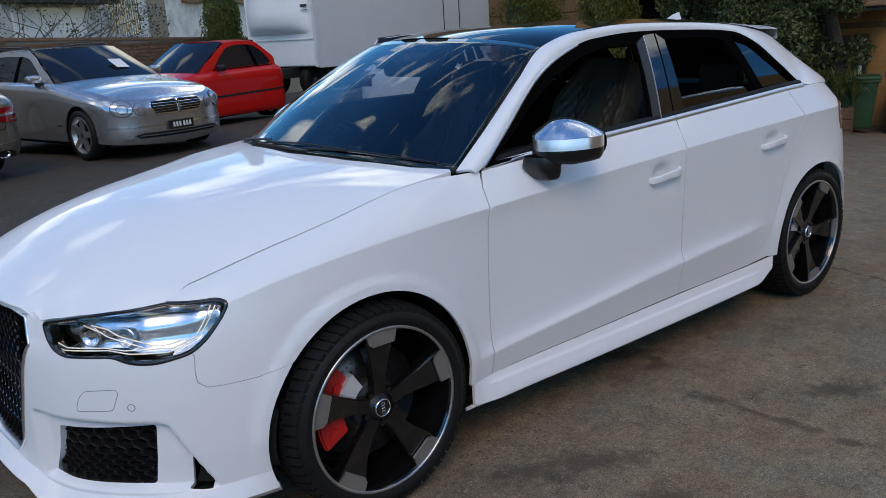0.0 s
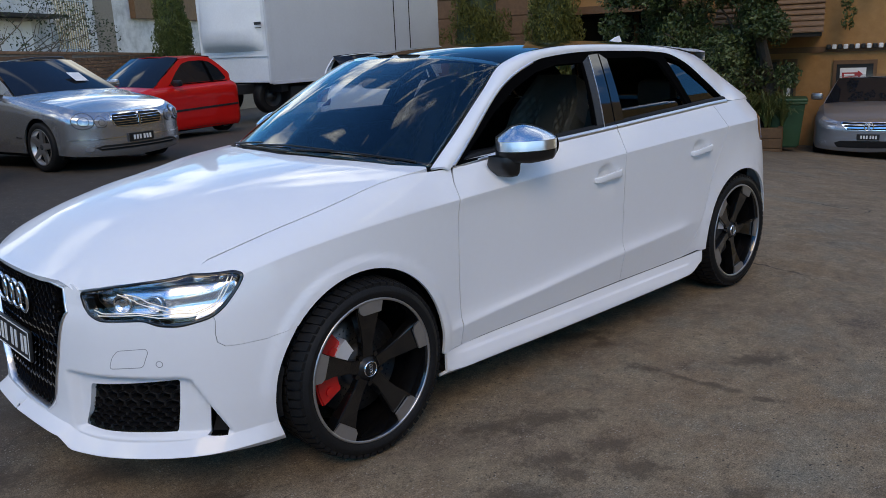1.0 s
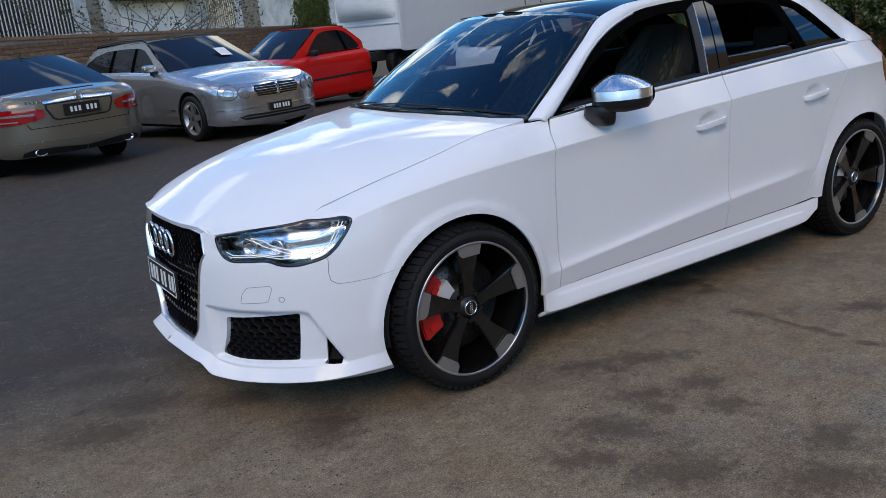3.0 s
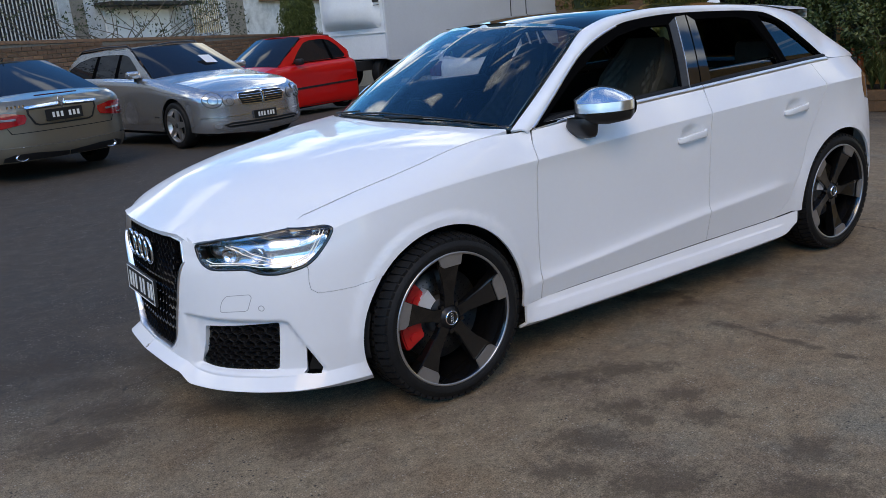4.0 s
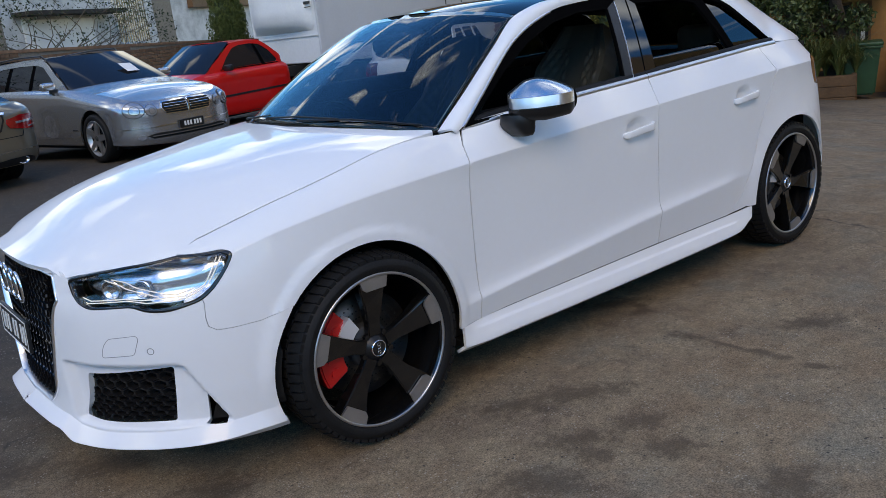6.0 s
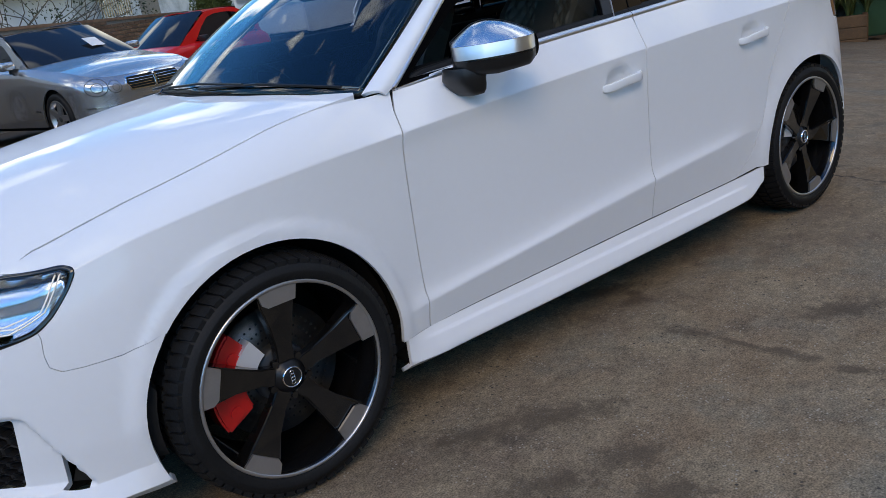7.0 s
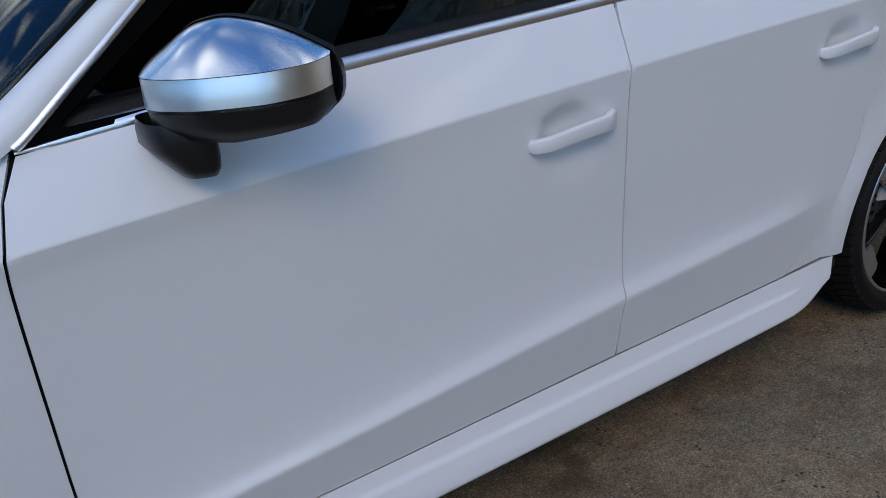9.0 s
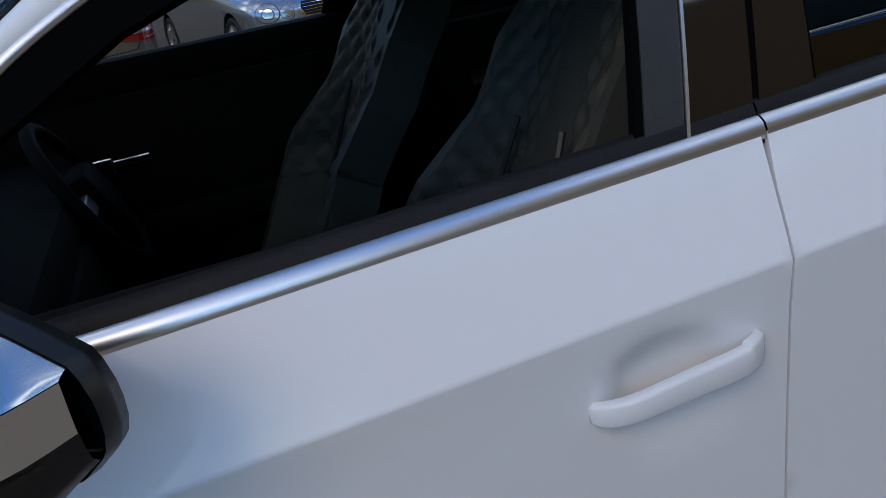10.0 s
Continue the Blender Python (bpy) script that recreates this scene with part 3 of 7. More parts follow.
HEADLAMP = sv((-.874, 6.40), (-.675, 6.80), (-.554, 6.66), (-.435, 6.24), (-.408, 6.00), (-.428, 5.75), (-.472, 5.33), (-.503, 5.11), (-.590, 4.94), (-.636, 5.00), (-.670, 5.22), (-.796, 5.20), (-.828, 5.46))
GRILLE = [(0, 6.97), (.19, 6.92), (.364, 6.50), (.386, 5.50), (.318, 3.90), (.224, 2.52), (.19, 2.22), (0, 2.15)]
INTAKE = rounded(sv((-.887, 3.42), (-.614, 3.57), (-.634, 2.22), (-.938, 2.22)), .009)
SLIT = sv((-.547, 3.18), (-.556, 2.07), (-.500, 1.97))


def station(w):
    """The station on the nose at a half width."""
    q = np.linspace(-1.3, -.3, 600)
    return float(np.interp(w, PLAN(q)[:, 1], q))


GR = [(station(w), v * KV) for w, v in GRILLE]
seam = sv((-.502, 5.08), (-.499, 4.95), (-.502, 4.60), (-.499, 4.38), (-.480, 4.26), (-.44, 4.245), (-.366, 4.25))
seam_arch = xz((-.276, .562))
# the grille opening touches the middle, so the bumper is cut along it
b_out = (sv((-1.30, 0), (-.385, 0.1)) + xz(*arc(0, R_ARCH, 203, 142, 14)) + seam_arch + seam[::-1]
         + [HEADLAMP[i] for i in (7, 8, 9, 10, 11, 12, 0)] + [(-.915, 6.72 * KV)] + [GR[i] for i in (2, 3, 4, 5, 6, 7)])
bump_me = panel("bumper_skin", b_out, body, sorted(set(LEVELS + [v * KV for v in np.arange(1.8, 4.0, .06)])), .014, holes=[INTAKE, SLIT], lip=.02)
bumper = both("front_bumper", bump_me, M_WHITE)

# front wings
cut_f = [(x - .0026, z) for x, z in DOOR_F]
wing_out = (xz(*arc(0, R_ARCH, -8, 139, 30)) + seam_arch + [(s + .0014, v + .0014) for s, v in seam[::-1]]
            + [HEADLAMP[i] for i in (6, 5, 4, 3)] + sv((-.562, 6.76), (-.54, 6.88), (-.50, 7)) + sv(*[(s, 7) for s in np.linspace(-.45, .42, 16)])
            + sv((.529, 7)) + xz(*cut_f[::-1][1:]) + xz((.462, .271), (.40, .269)))
both("front_wing", panel("wing_skin", wing_out, body, sorted(set(LEVELS + [v * KV for v in np.arange(3.0, 6.0, .11)])), .013), M_WHITE)

door_out = xz(*shifted(DOOR_F, GAP)) + sv((1.0, 7), (1.560, 7)) + xz(*shifted(DOOR_B, -GAP)[::-1][1:]) + sv((1.0, 2.012), (.6, 2.012))
front_door = both("front_door", panel("front_door_skin", door_out, body, LEVELS, .02), M_WHITE)
door_out = xz(*shifted(DOOR_B, GAP)) + sv((2.0, 7), (2.437, 7)) + xz(*shifted(DOOR_R, -GAP)[::-1][1:]) + sv((1.8, 2.012), (1.6, 2.012))
rear_door = both("rear_door", panel("rear_door_skin", door_out, body, LEVELS, .02), M_WHITE)
quarter_out = (xz((2.075, .292), (2.20, .300)) + xz(*arc(2.631, R_ARCH - .006, 184, 14, 30)) + xz((2.985, .425), (3.005, .56)) + sv((2.97, 4.4), (2.915, 4.78), (2.893, 5.05), (2.847, 5.98), (2.88, 6.12), (2.98, 6.30), (3.10, 6.6), (3.10, 7), (2.7, 7), (2.441, 7)) + xz(*shifted(DOOR_R, GAP)[::-1][1:]))
both("rear_quarter_panel", panel("quarter_skin", quarter_out, body, LEVELS, .022), M_WHITE)
skirt_out = sv((.356, .05), (.41, .02), (2.10, .02), (2.215, .6), (2.232, 1.2), (2.238, 1.98), (1.4, 1.985), (.46, 1.985), (.378, 1.985), (.369, 1.0))
both("side_skirt", panel("skirt_skin", skirt_out, body, LEVELS, .025), M_WHITE)
rear_out = xz((2.995, .21), (2.99, .42), (3.01, .56)) + sv((2.975, 4.42), (2.93, 4.74), (3.05, 4.64), (4.05, 4.6), (4.05, 0), (3.05, 0))
rear_bumper = both("rear_bumper", panel("rear_bumper_skin", rear_out, body, LEVELS, .04), M_WHITE)
gate_out = sv((3.14, 4.66), (4.05, 4.66), (4.05, 7), (3.105, 7), (3.105, 6.5))
tailgate = both("tailgate", panel("tailgate_skin", gate_out, body, LEVELS, .04), M_WHITE)
lamp_out = sv((2.851, 5.98), (2.897, 5.05), (2.919, 4.80), (3.13, 4.68), (3.10, 6.45), (2.98, 6.25), (2.885, 6.08))
both("tail_lamp", panel("tail_lamp_lens", lamp_out, body, LEVELS, .03), M_TAIL, label="dark red tail lamp")

# added near-black shell: its colour is the shade inside the gaps and the wheel houses
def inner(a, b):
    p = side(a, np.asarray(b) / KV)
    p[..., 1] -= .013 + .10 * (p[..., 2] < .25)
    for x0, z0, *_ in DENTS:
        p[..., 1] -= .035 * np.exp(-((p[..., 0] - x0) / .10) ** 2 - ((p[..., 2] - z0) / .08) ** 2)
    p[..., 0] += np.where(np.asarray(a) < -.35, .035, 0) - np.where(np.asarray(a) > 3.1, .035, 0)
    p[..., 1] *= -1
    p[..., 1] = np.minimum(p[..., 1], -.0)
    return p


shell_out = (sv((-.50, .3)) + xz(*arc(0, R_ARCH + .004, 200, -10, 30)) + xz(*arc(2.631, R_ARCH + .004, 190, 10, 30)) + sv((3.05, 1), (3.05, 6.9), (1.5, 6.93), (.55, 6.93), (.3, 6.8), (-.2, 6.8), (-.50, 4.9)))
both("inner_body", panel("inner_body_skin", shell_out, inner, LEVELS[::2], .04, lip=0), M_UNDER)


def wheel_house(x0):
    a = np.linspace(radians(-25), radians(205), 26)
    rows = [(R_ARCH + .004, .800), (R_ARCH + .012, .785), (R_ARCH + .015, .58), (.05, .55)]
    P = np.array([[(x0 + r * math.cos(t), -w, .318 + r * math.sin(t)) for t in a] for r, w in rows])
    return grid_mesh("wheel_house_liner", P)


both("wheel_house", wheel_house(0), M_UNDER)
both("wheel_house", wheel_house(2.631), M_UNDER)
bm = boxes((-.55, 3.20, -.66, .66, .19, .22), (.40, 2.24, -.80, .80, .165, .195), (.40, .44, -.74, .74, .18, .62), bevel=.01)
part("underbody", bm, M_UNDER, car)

# bonnet
def bonnet_pt(a, b):
    a, b = np.asarray(a, float), np.asarray(b, float)
    # the edge bends down to meet the headlamps
    L = side(np.linspace(-.90, -.50, 30), np.interp(np.linspace(-.90, -.50, 30), [-.90, -.874, -.675, -.56], [6.48, 6.44, 6.84, 6.74]))
    near = np.min(np.hypot(a[..., None] - L[:, 0], np.abs(b)[..., None] - L[:, 1]), -1)
    drop = np.interp(a, [-.80, -.785, -.745, -.653, -.576, -.531, -.45], [.036, .036, .022, .010, .008, .008, 0])
    f = np.clip(1 - near / .09, 0, 1)
    return np.stack([a, -b, hood_z(a, b) - drop * f * f], -1)


edge = line(7, np.linspace(-.50, .42, 18))
front_edge = [(-.850, 0.0), (-.848, .12), (-.841, .22), (-.826, .31), (-.802, .380)]
lamp_top = [tuple(p[:2]) for p in side(np.linspace(-.90, -.56, 8), np.interp(np.linspace(-.90, -.56, 8), [-.90, -.874, -.675, -.56], [6.48, 6.44, 6.84, 6.74]))]
bonnet_out = front_edge + lamp_top + [(x, w - .0012) for x, w, _ in edge] + [(.430, .725), (.36, .61), (.285, .35), (.252, 0)]
bonnet_full = bonnet_out[:-1] + [(.252, 0)] + [(x, -w) for x, w in bonnet_out[::-1][1:-1]]
part("bonnet", panel("bonnet_skin", bonnet_full, bonnet_pt, np.arange(-.80, .81, .03), .03, lip=.02), M_WHITE, car)
part("cowl", boxes((.20, .36, -.66, .66, .90, .945), bevel=.01), M_TRIM, car)

# roof, windscreen, pillars
xs = np.linspace(1.035, 2.72, 36)
q = np.linspace(-1, 1, 25)
P = roof(xs[:, None] + 0 * q, np.abs(q)[None, :] + 0 * xs[:, None])
front_trim = HEAD(np.abs(q) * .578)[:, 0]
for j in range(25):
    P[:, j] = roof(np.linspace(front_trim[j] + .006, 2.72, 36), np.full(36, abs(q[j])))
P[..., 1] *= -np.sign(q)[None, :]
P[..., 2] += .001
part("roof_glass", shell("roof_glass_skin", P.reshape(-1, 3), [(i * 25 + j, i * 25 + j + 1, (i + 1) * 25 + j + 1, (i + 1) * 25 + j) for i in range(35) for j in range(24)], .006), M_ROOFGLASS, car, "black panoramic glass roof")
qq, vv = np.meshgrid(np.linspace(-.985, .985, 31), np.linspace(.0, .995, 21))
P = screen(np.abs(qq), vv)
P[..., 1] *= -np.sign(qq)
windscreen = part("windscreen", pane_mesh("windscreen_solid", shell("windscreen_pane", P.reshape(-1, 3), [(i * 31 + j, i * 31 + j + 1, (i + 1) * 31 + j + 1, (i + 1) * 31 + j) for i in range(20) for j in range(30)], 0)), M_SCREEN, car)
# black band round the windscreen
for k, (a0, a1, b0, b1) in enumerate(((-.99, .99, .955, .997), (-.99, .99, .0, .035))):
    qq, vv = np.meshgrid(np.linspace(a0, a1, 31), np.linspace(b0, b1, 3))
    P = screen(np.abs(qq), vv)
    P[..., 1] *= -np.sign(qq)
    P[..., 2] -= .004
    part("screen_band", shell("band", P.reshape(-1, 3), [(i * 31 + j, i * 31 + j + 1, (i + 1) * 31 + j + 1, (i + 1) * 31 + j) for i in range(2) for j in range(30)], 0), M_TRIM, windscreen)
P = screen(np.full((3, 21), 1.) * np.array([[.955], [.975], [.99]]), np.full((3, 21), 1.) * np.linspace(0, 1, 21)[None])
P[..., 1] *= -1
P[..., 2] -= .003
both("screen_side_band", shell("side_band", P.reshape(-1, 3), [(i * 21 + j, i * 21 + j + 1, (i + 1) * 21 + j + 1, (i + 1) * 21 + j) for i in range(2) for j in range(20)], 0), M_TRIM, windscreen)

# the white frame from the windscreen foot over the doors to the tail: window line and roof line
U_LINE = spline([(0, .505, .947), (.10, .545, .968), (.18, .660, 1.052), (.30, .927, 1.233), (.36, 1.062, 1.288), (.43, 1.278, 1.337), (.53, 1.56, 1.351), (.68, 1.978, 1.339),
                 (.77, 2.246, 1.317), (.82, 2.379, 1.266), (.88, 2.521, 1.148), (.935, 2.662, 1.046), (1.0, 3.04, 1.016)])
T_LINE = spline([(0, .458, .722, .958), (.10, .515, .710, .996), (.18, .62, .688, 1.065), (.30, .862, .624, 1.222), (.36, 1.03, .578, 1.322), (.43, 1.23, .562, 1.366), (.53, 1.52, .556, 1.382), (.68, 1.95, .551, 1.370),
                 (.77, 2.3, .545, 1.348), (.82, 2.52, .538, 1.325), (.88, 2.70, .540, 1.288), (.935, 2.84, .562, 1.215), (1.0, 3.06, .660, 1.010)])
tt = np.linspace(0, 1, 90)
u, t = U_LINE(tt), T_LINE(tt)
A = np.stack([u[:, 0], green(u[:, 0], u[:, 1]) + .004, u[:, 1]], -1)
# behind the quarter glass the pillar runs down onto the wing's top edge
k = np.clip((tt - .925) / .03, 0, 1)[:, None]
A = A * (1 - k) + (line(7, A[:, 0]) + np.array([0, .001, .002])) * k
B = t.copy()
rows = []
for k in np.linspace(0, 1, 9):
    c = A * (1 - k) + B * k
    bulge = k * (1 - k) * 4
    c[:, 1] += bulge * .017
    c[:, 2] += bulge * .012
    rows.append(c)
P = np.array(rows)
P[..., 1] *= -1
both("roof_frame", shell("roof_frame_skin", P.reshape(-1, 3), [(i * 90 + j, i * 90 + j + 1, (i + 1) * 90 + j + 1, (i + 1) * 90 + j) for i in range(8) for j in range(89)], .01), M_WHITE, label="white pillar and roof rail")
u = U_LINE(np.linspace(.085, .40, 60))
P = np.array([np.stack([u[:, 0] + a, -(green(u[:, 0], u[:, 1]) + b), u[:, 1] + c], -1) for a, b, c in ((-.004, .003, .004), (-.001, .008, .001), (.003, .009, -.003), (.006, .004, -.006))])
both("pillar_strip", shell("pillar_strip_skin", P.reshape(-1, 3), [(i * 60 + j, i * 60 + j + 1, (i + 1) * 60 + j + 1, (i + 1) * 60 + j) for i in range(3) for j in range(59)], 0), M_SILVERTRIM, label="bright aluminium window strip")
# spoiler and tail window
xs = np.linspace(2.66, 3.07, 12)
q = np.linspace(-1, 1, 17)
P = roof(xs[:, None] + 0 * q, np.abs(q)[None, :] + 0 * xs[:, None])
P[..., 1] *= -np.sign(q)[None, :] * 1.0
P[..., 0] -= np.linspace(0, .18, 12)[:, None] * np.abs(q)[None, :] ** 3
P[..., 2] += np.linspace(.004, .012, 12)[:, None] + np.linspace(0, .030, 12)[:, None] * np.abs(q)[None, :] ** 2
low = P[::-1].copy()
low[..., 2] -= np.linspace(.05, .02, 12)[:, None]
P = np.concatenate([P, low])
part("roof_spoiler", shell("spoiler_skin", P.reshape(-1, 3), [(i * 17 + j, i * 17 + j + 1, (i + 1) * 17 + j + 1, (i + 1) * 17 + j) for i in range(23) for j in range(16)], 0, out=(2.9, 0, 1.28)), M_WHITE, car)
yy = np.linspace(-1, 1, 13)
P = np.array([[(2.88 + .20 * k + .05 * k * (1 - k) - .05 * y * y, -y * (.44 + .13 * k), 1.262 - .262 * k) for y in yy] for k in np.linspace(-.24, 1, 8)])
part("tail_window", pane_mesh("tail_solid", shell("tail_pane", P.reshape(-1, 3), [(i * 13 + j, i * 13 + j + 1, (i + 1) * 13 + j + 1, (i + 1) * 13 + j) for i in range(7) for j in range(12)], 0)), M_GLASS_TINT, car)

# side windows: black frame, panes, bright strip along the belt
def gl(off=0.):
    def f(a, b):
        return np.stack([np.asarray(a), -(green(a, b) + off), np.asarray(b)], -1)
    return f


OPEN_F = rounded([(.590, .975), (1.425, 1.012), (1.46, 1.12), (1.522, 1.303), (1.335, 1.303), (1.169, 1.276), (.989, 1.216), (.82, 1.127)], .02)
OPEN_R = rounded([(1.650, 1.022), (2.235, 1.040), (2.212, 1.10), (2.135, 1.283), (2.02, 1.306), (1.715, 1.314)], .02)
OPEN_Q = rounded([(2.285, 1.045), (2.610, 1.054), (2.49, 1.155), (2.355, 1.262), (2.205, 1.304)], .015)
frame_out = [(float(a), float(b)) for a, b in U_LINE(np.linspace(.098, .938, 60))] + [(2.2, 1.031), (1.53, 1.008), (1.13, .994), (.8, .977), (.56, .962)]
both("window_frame", panel("window_frame_skin", frame_out, gl(.002), np.arange(.95, 1.36, .02), .025, holes=[OPEN_F, OPEN_R, OPEN_Q], lip=.014), M_FRAME, label="matt black window surround")
REAR_PANE = [(1.645, 1.018), (2.240, 1.036), (2.217, 1.094), (1.664, 1.078)]
far_pane = part("rear_door_window", pane_mesh("rear_far_solid", panel("rear_far_pane", REAR_PANE, gl(-.022), np.arange(.97, 1.36, .02), .02, lip=0)), M_GLASS_TINT, car, "dark tinted door glass wound most of the way down")
far_pane.matrix_basis = MIRROR
pane = part("rear_door_window", pane_mesh("rear_solid", panel("rear_pane", REAR_PANE, gl(-.022), np.arange(.97, 1.36, .02), .02, lip=0)), M_GLASS_TINT, rear_door, "dark tinted door glass wound most of the way down")
both("quarter_window", pane_mesh("quarter_solid", panel("quarter_pane", OPEN_Q, gl(-.016), np.arange(.97, 1.36, .02), .02, lip=0)), M_GLASS_TINT, label="dark tinted quarter glass")
PILLAR_A = [(1.485, 1.012), (1.562, 1.012), (1.662, 1.338), (1.588, 1.334)]
PILLAR_B = [(1.570, 1.012), (1.642, 1.016), (1.712, 1.310), (1.672, 1.338)]
both("pillar_cover", panel("pillar_gloss", PILLAR_A, gl(.006), np.arange(.97, 1.36, .04), .04, lip=.006), M_BLACK_GLOSS, front_door, label="gloss black pillar cover")
both("pillar_cover", panel("pillar_gloss", PILLAR_B, gl(.006), np.arange(.97, 1.36, .04), .04, lip=.006), M_BLACK_GLOSS, rear_door, label="gloss black pillar cover")
for x0, x1 in ((.536, 1.5655), (1.568, 2.605)):
    xs = np.linspace(x0, x1, 40)
    z = BELT(xs)[:, 0]
    w = line(7, xs)[:, 1]
    low = np.clip((xs - .532) / .08, .25, 1) if x0 < 1 else 1
    P = np.array([np.stack([xs, -(w + a), z + b * low], -1) for a, b in ((.0015, -.0125), (.0045, -.0085), (.005, -.002), (.0015, .006), (-.006, .0115), (-.016, .012))])
    both("belt_strip", shell("belt_strip_skin", P.reshape(-1, 3), [(i * 40 + j, i * 40 + j + 1, (i + 1) * 40 + j + 1, (i + 1) * 40 + j) for i in range(5) for j in range(39)], .0), M_SILVERTRIM, front_door if x0 < 1 else rear_door, label="bright aluminium belt strip")
    P = np.array([np.stack([xs, -(w + a), z + b], -1) for a, b in ((.0028, -.0155), (.0028, -.0120), (-.002, -.011))])
    both("strip_gasket", shell("gasket_skin", P.reshape(-1, 3), [(i * 40 + j, i * 40 + j + 1, (i + 1) * 40 + j + 1, (i + 1) * 40 + j) for i in range(2) for j in range(39)], .0), M_UNDER, front_door if x0 < 1 else rear_door)
    if x0 < 1:
        xs = np.linspace(.60, x1, 40)
        z, w = BELT(xs)[:, 0], line(7, xs)[:, 1]
    P = np.array([np.stack([xs, -(w + a), z + b], -1) for a, b in ((-.008, .0105), (-.013, .022), (-.026, .027), (-.042, .02), (-.05, -.03))])
    both("window_seal", shell("seal_skin", P.reshape(-1, 3), [(i * 40 + j, i * 40 + j + 1, (i + 1) * 40 + j + 1, (i + 1) * 40 + j) for i in range(4) for j in range(39)], .0), M_RUBBER, front_door if x0 < 1 else rear_door)

# ---- wheels ----
def tyre_mesh(r, w, rim):
    """Tyre with its sidewall bulge; axle along y, outer face at y = -w / 2."""
    h = w / 2
    rows = [(rim - .004, -h + .012), (rim + .004, -h + .004), (rim + .022, -h - .003), (r - .040, -h - .002), (r - .024, -h + .006), (r - .013, -h + .022),
            (r - .011, h - .022), (r - .024, h - .006), (r - .040, h), (rim, h - .01)]
    return lathe("tyre_body", rows, 72)


def tread_mesh(r, w, count=62):
    """Tread: four rings of slanted blocks with grooves between."""
    h, V, F = w / 2, [], []
    rings = ((-h + .006, -h + .062, .55), (-h + .070, -.006, .2), (.006, h - .070, -.2), (h - .062, h - .006, -.55))
    for k, (y0, y1, slant) in enumerate(rings):
        for i in range(count):
            a0 = 2 * math.pi * (i + .11) / count
            a1 = 2 * math.pi * (i + .89) / count
            b = len(V)
            for y, rr in ((y0, r - (.012 if k == 0 else .0)), (y1, r - (.012 if k == 3 else .0))):
                for a in (a0, a1):
                    t = a + slant * (y - y0) * (1 if k < 2 else -1) * 1.2
                    for rad in (rr - .016, rr):
                        V.append((rad * math.cos(t), y, rad * math.sin(t)))
            F += [(b + 1, b + 3, b + 7, b + 5), (b, b + 1, b + 5, b + 4), (b + 2, b + 6, b + 7, b + 3), (b, b + 2, b + 3, b + 1), (b + 4, b + 5, b + 7, b + 6)]
    return mesh_of("tread_blocks", V, F, False)


def prism(pts, y0, y1, taper=None):
    """A solid over (x, z) corners, its front at y0 (number, or one for each corner) and its back at y1."""
    n = len(pts)
    f0 = y0 if isinstance(y0, (list, tuple)) else [y0] * n
    V = [(x, f, z) for (x, z), f in zip(pts, f0)] + [(x, y1, z) for x, z in pts]
    F = [tuple(range(n)), tuple(range(2 * n - 1, n - 1, -1))] + [(i, i + n, (i + 1) % n + n, (i + 1) % n) for i in range(n)]
    bm = bmesh.new()
    vs = [bm.verts.new(v) for v in V]
    for f in F:
        bm.faces.new([vs[i] for i in f])
    bmesh.ops.recalc_face_normals(bm, faces=bm.faces)
    return bm


def torus(R, r, seg=20, sec=6, plane="xz", centre=(0, 0, 0)):
    P = []
    for a in np.linspace(0, 2 * np.pi, seg, endpoint=False):
        row = []
        for b in np.linspace(0, 2 * np.pi, sec, endpoint=False):
            d, h = R + r * math.cos(b), r * math.sin(b)
            row.append((centre[0] + d * math.cos(a), centre[1] + h, centre[2] + d * math.sin(a)) if plane == "xz" else (centre[0] + h, centre[1] + d * math.cos(a), centre[2] + d * math.sin(a)))
        P.append(row)
    P.append(P[0])
    return grid_mesh("band_ring", np.array(P), close=True)


RT, RR = .3255, .2605
blade = [(-.026, .040), (.026, .040), (.024, .085), (.036, .150), (.048, .206), (.058, .246), (.020, .2515), (-.030, .2505), (-.052, .246), (-.046, .206), (-.030, .150), (-.022, .085)]
blade_y = [.030, .030, .026, .016, .008, .002, .002, .002, .002, .012, .022, .028]
tip = [(.0465, .208), (.057, .2465), (.020, .2525), (-.030, .2515), (-.051, .2465), (-.044, .219), (-.030, .208)]


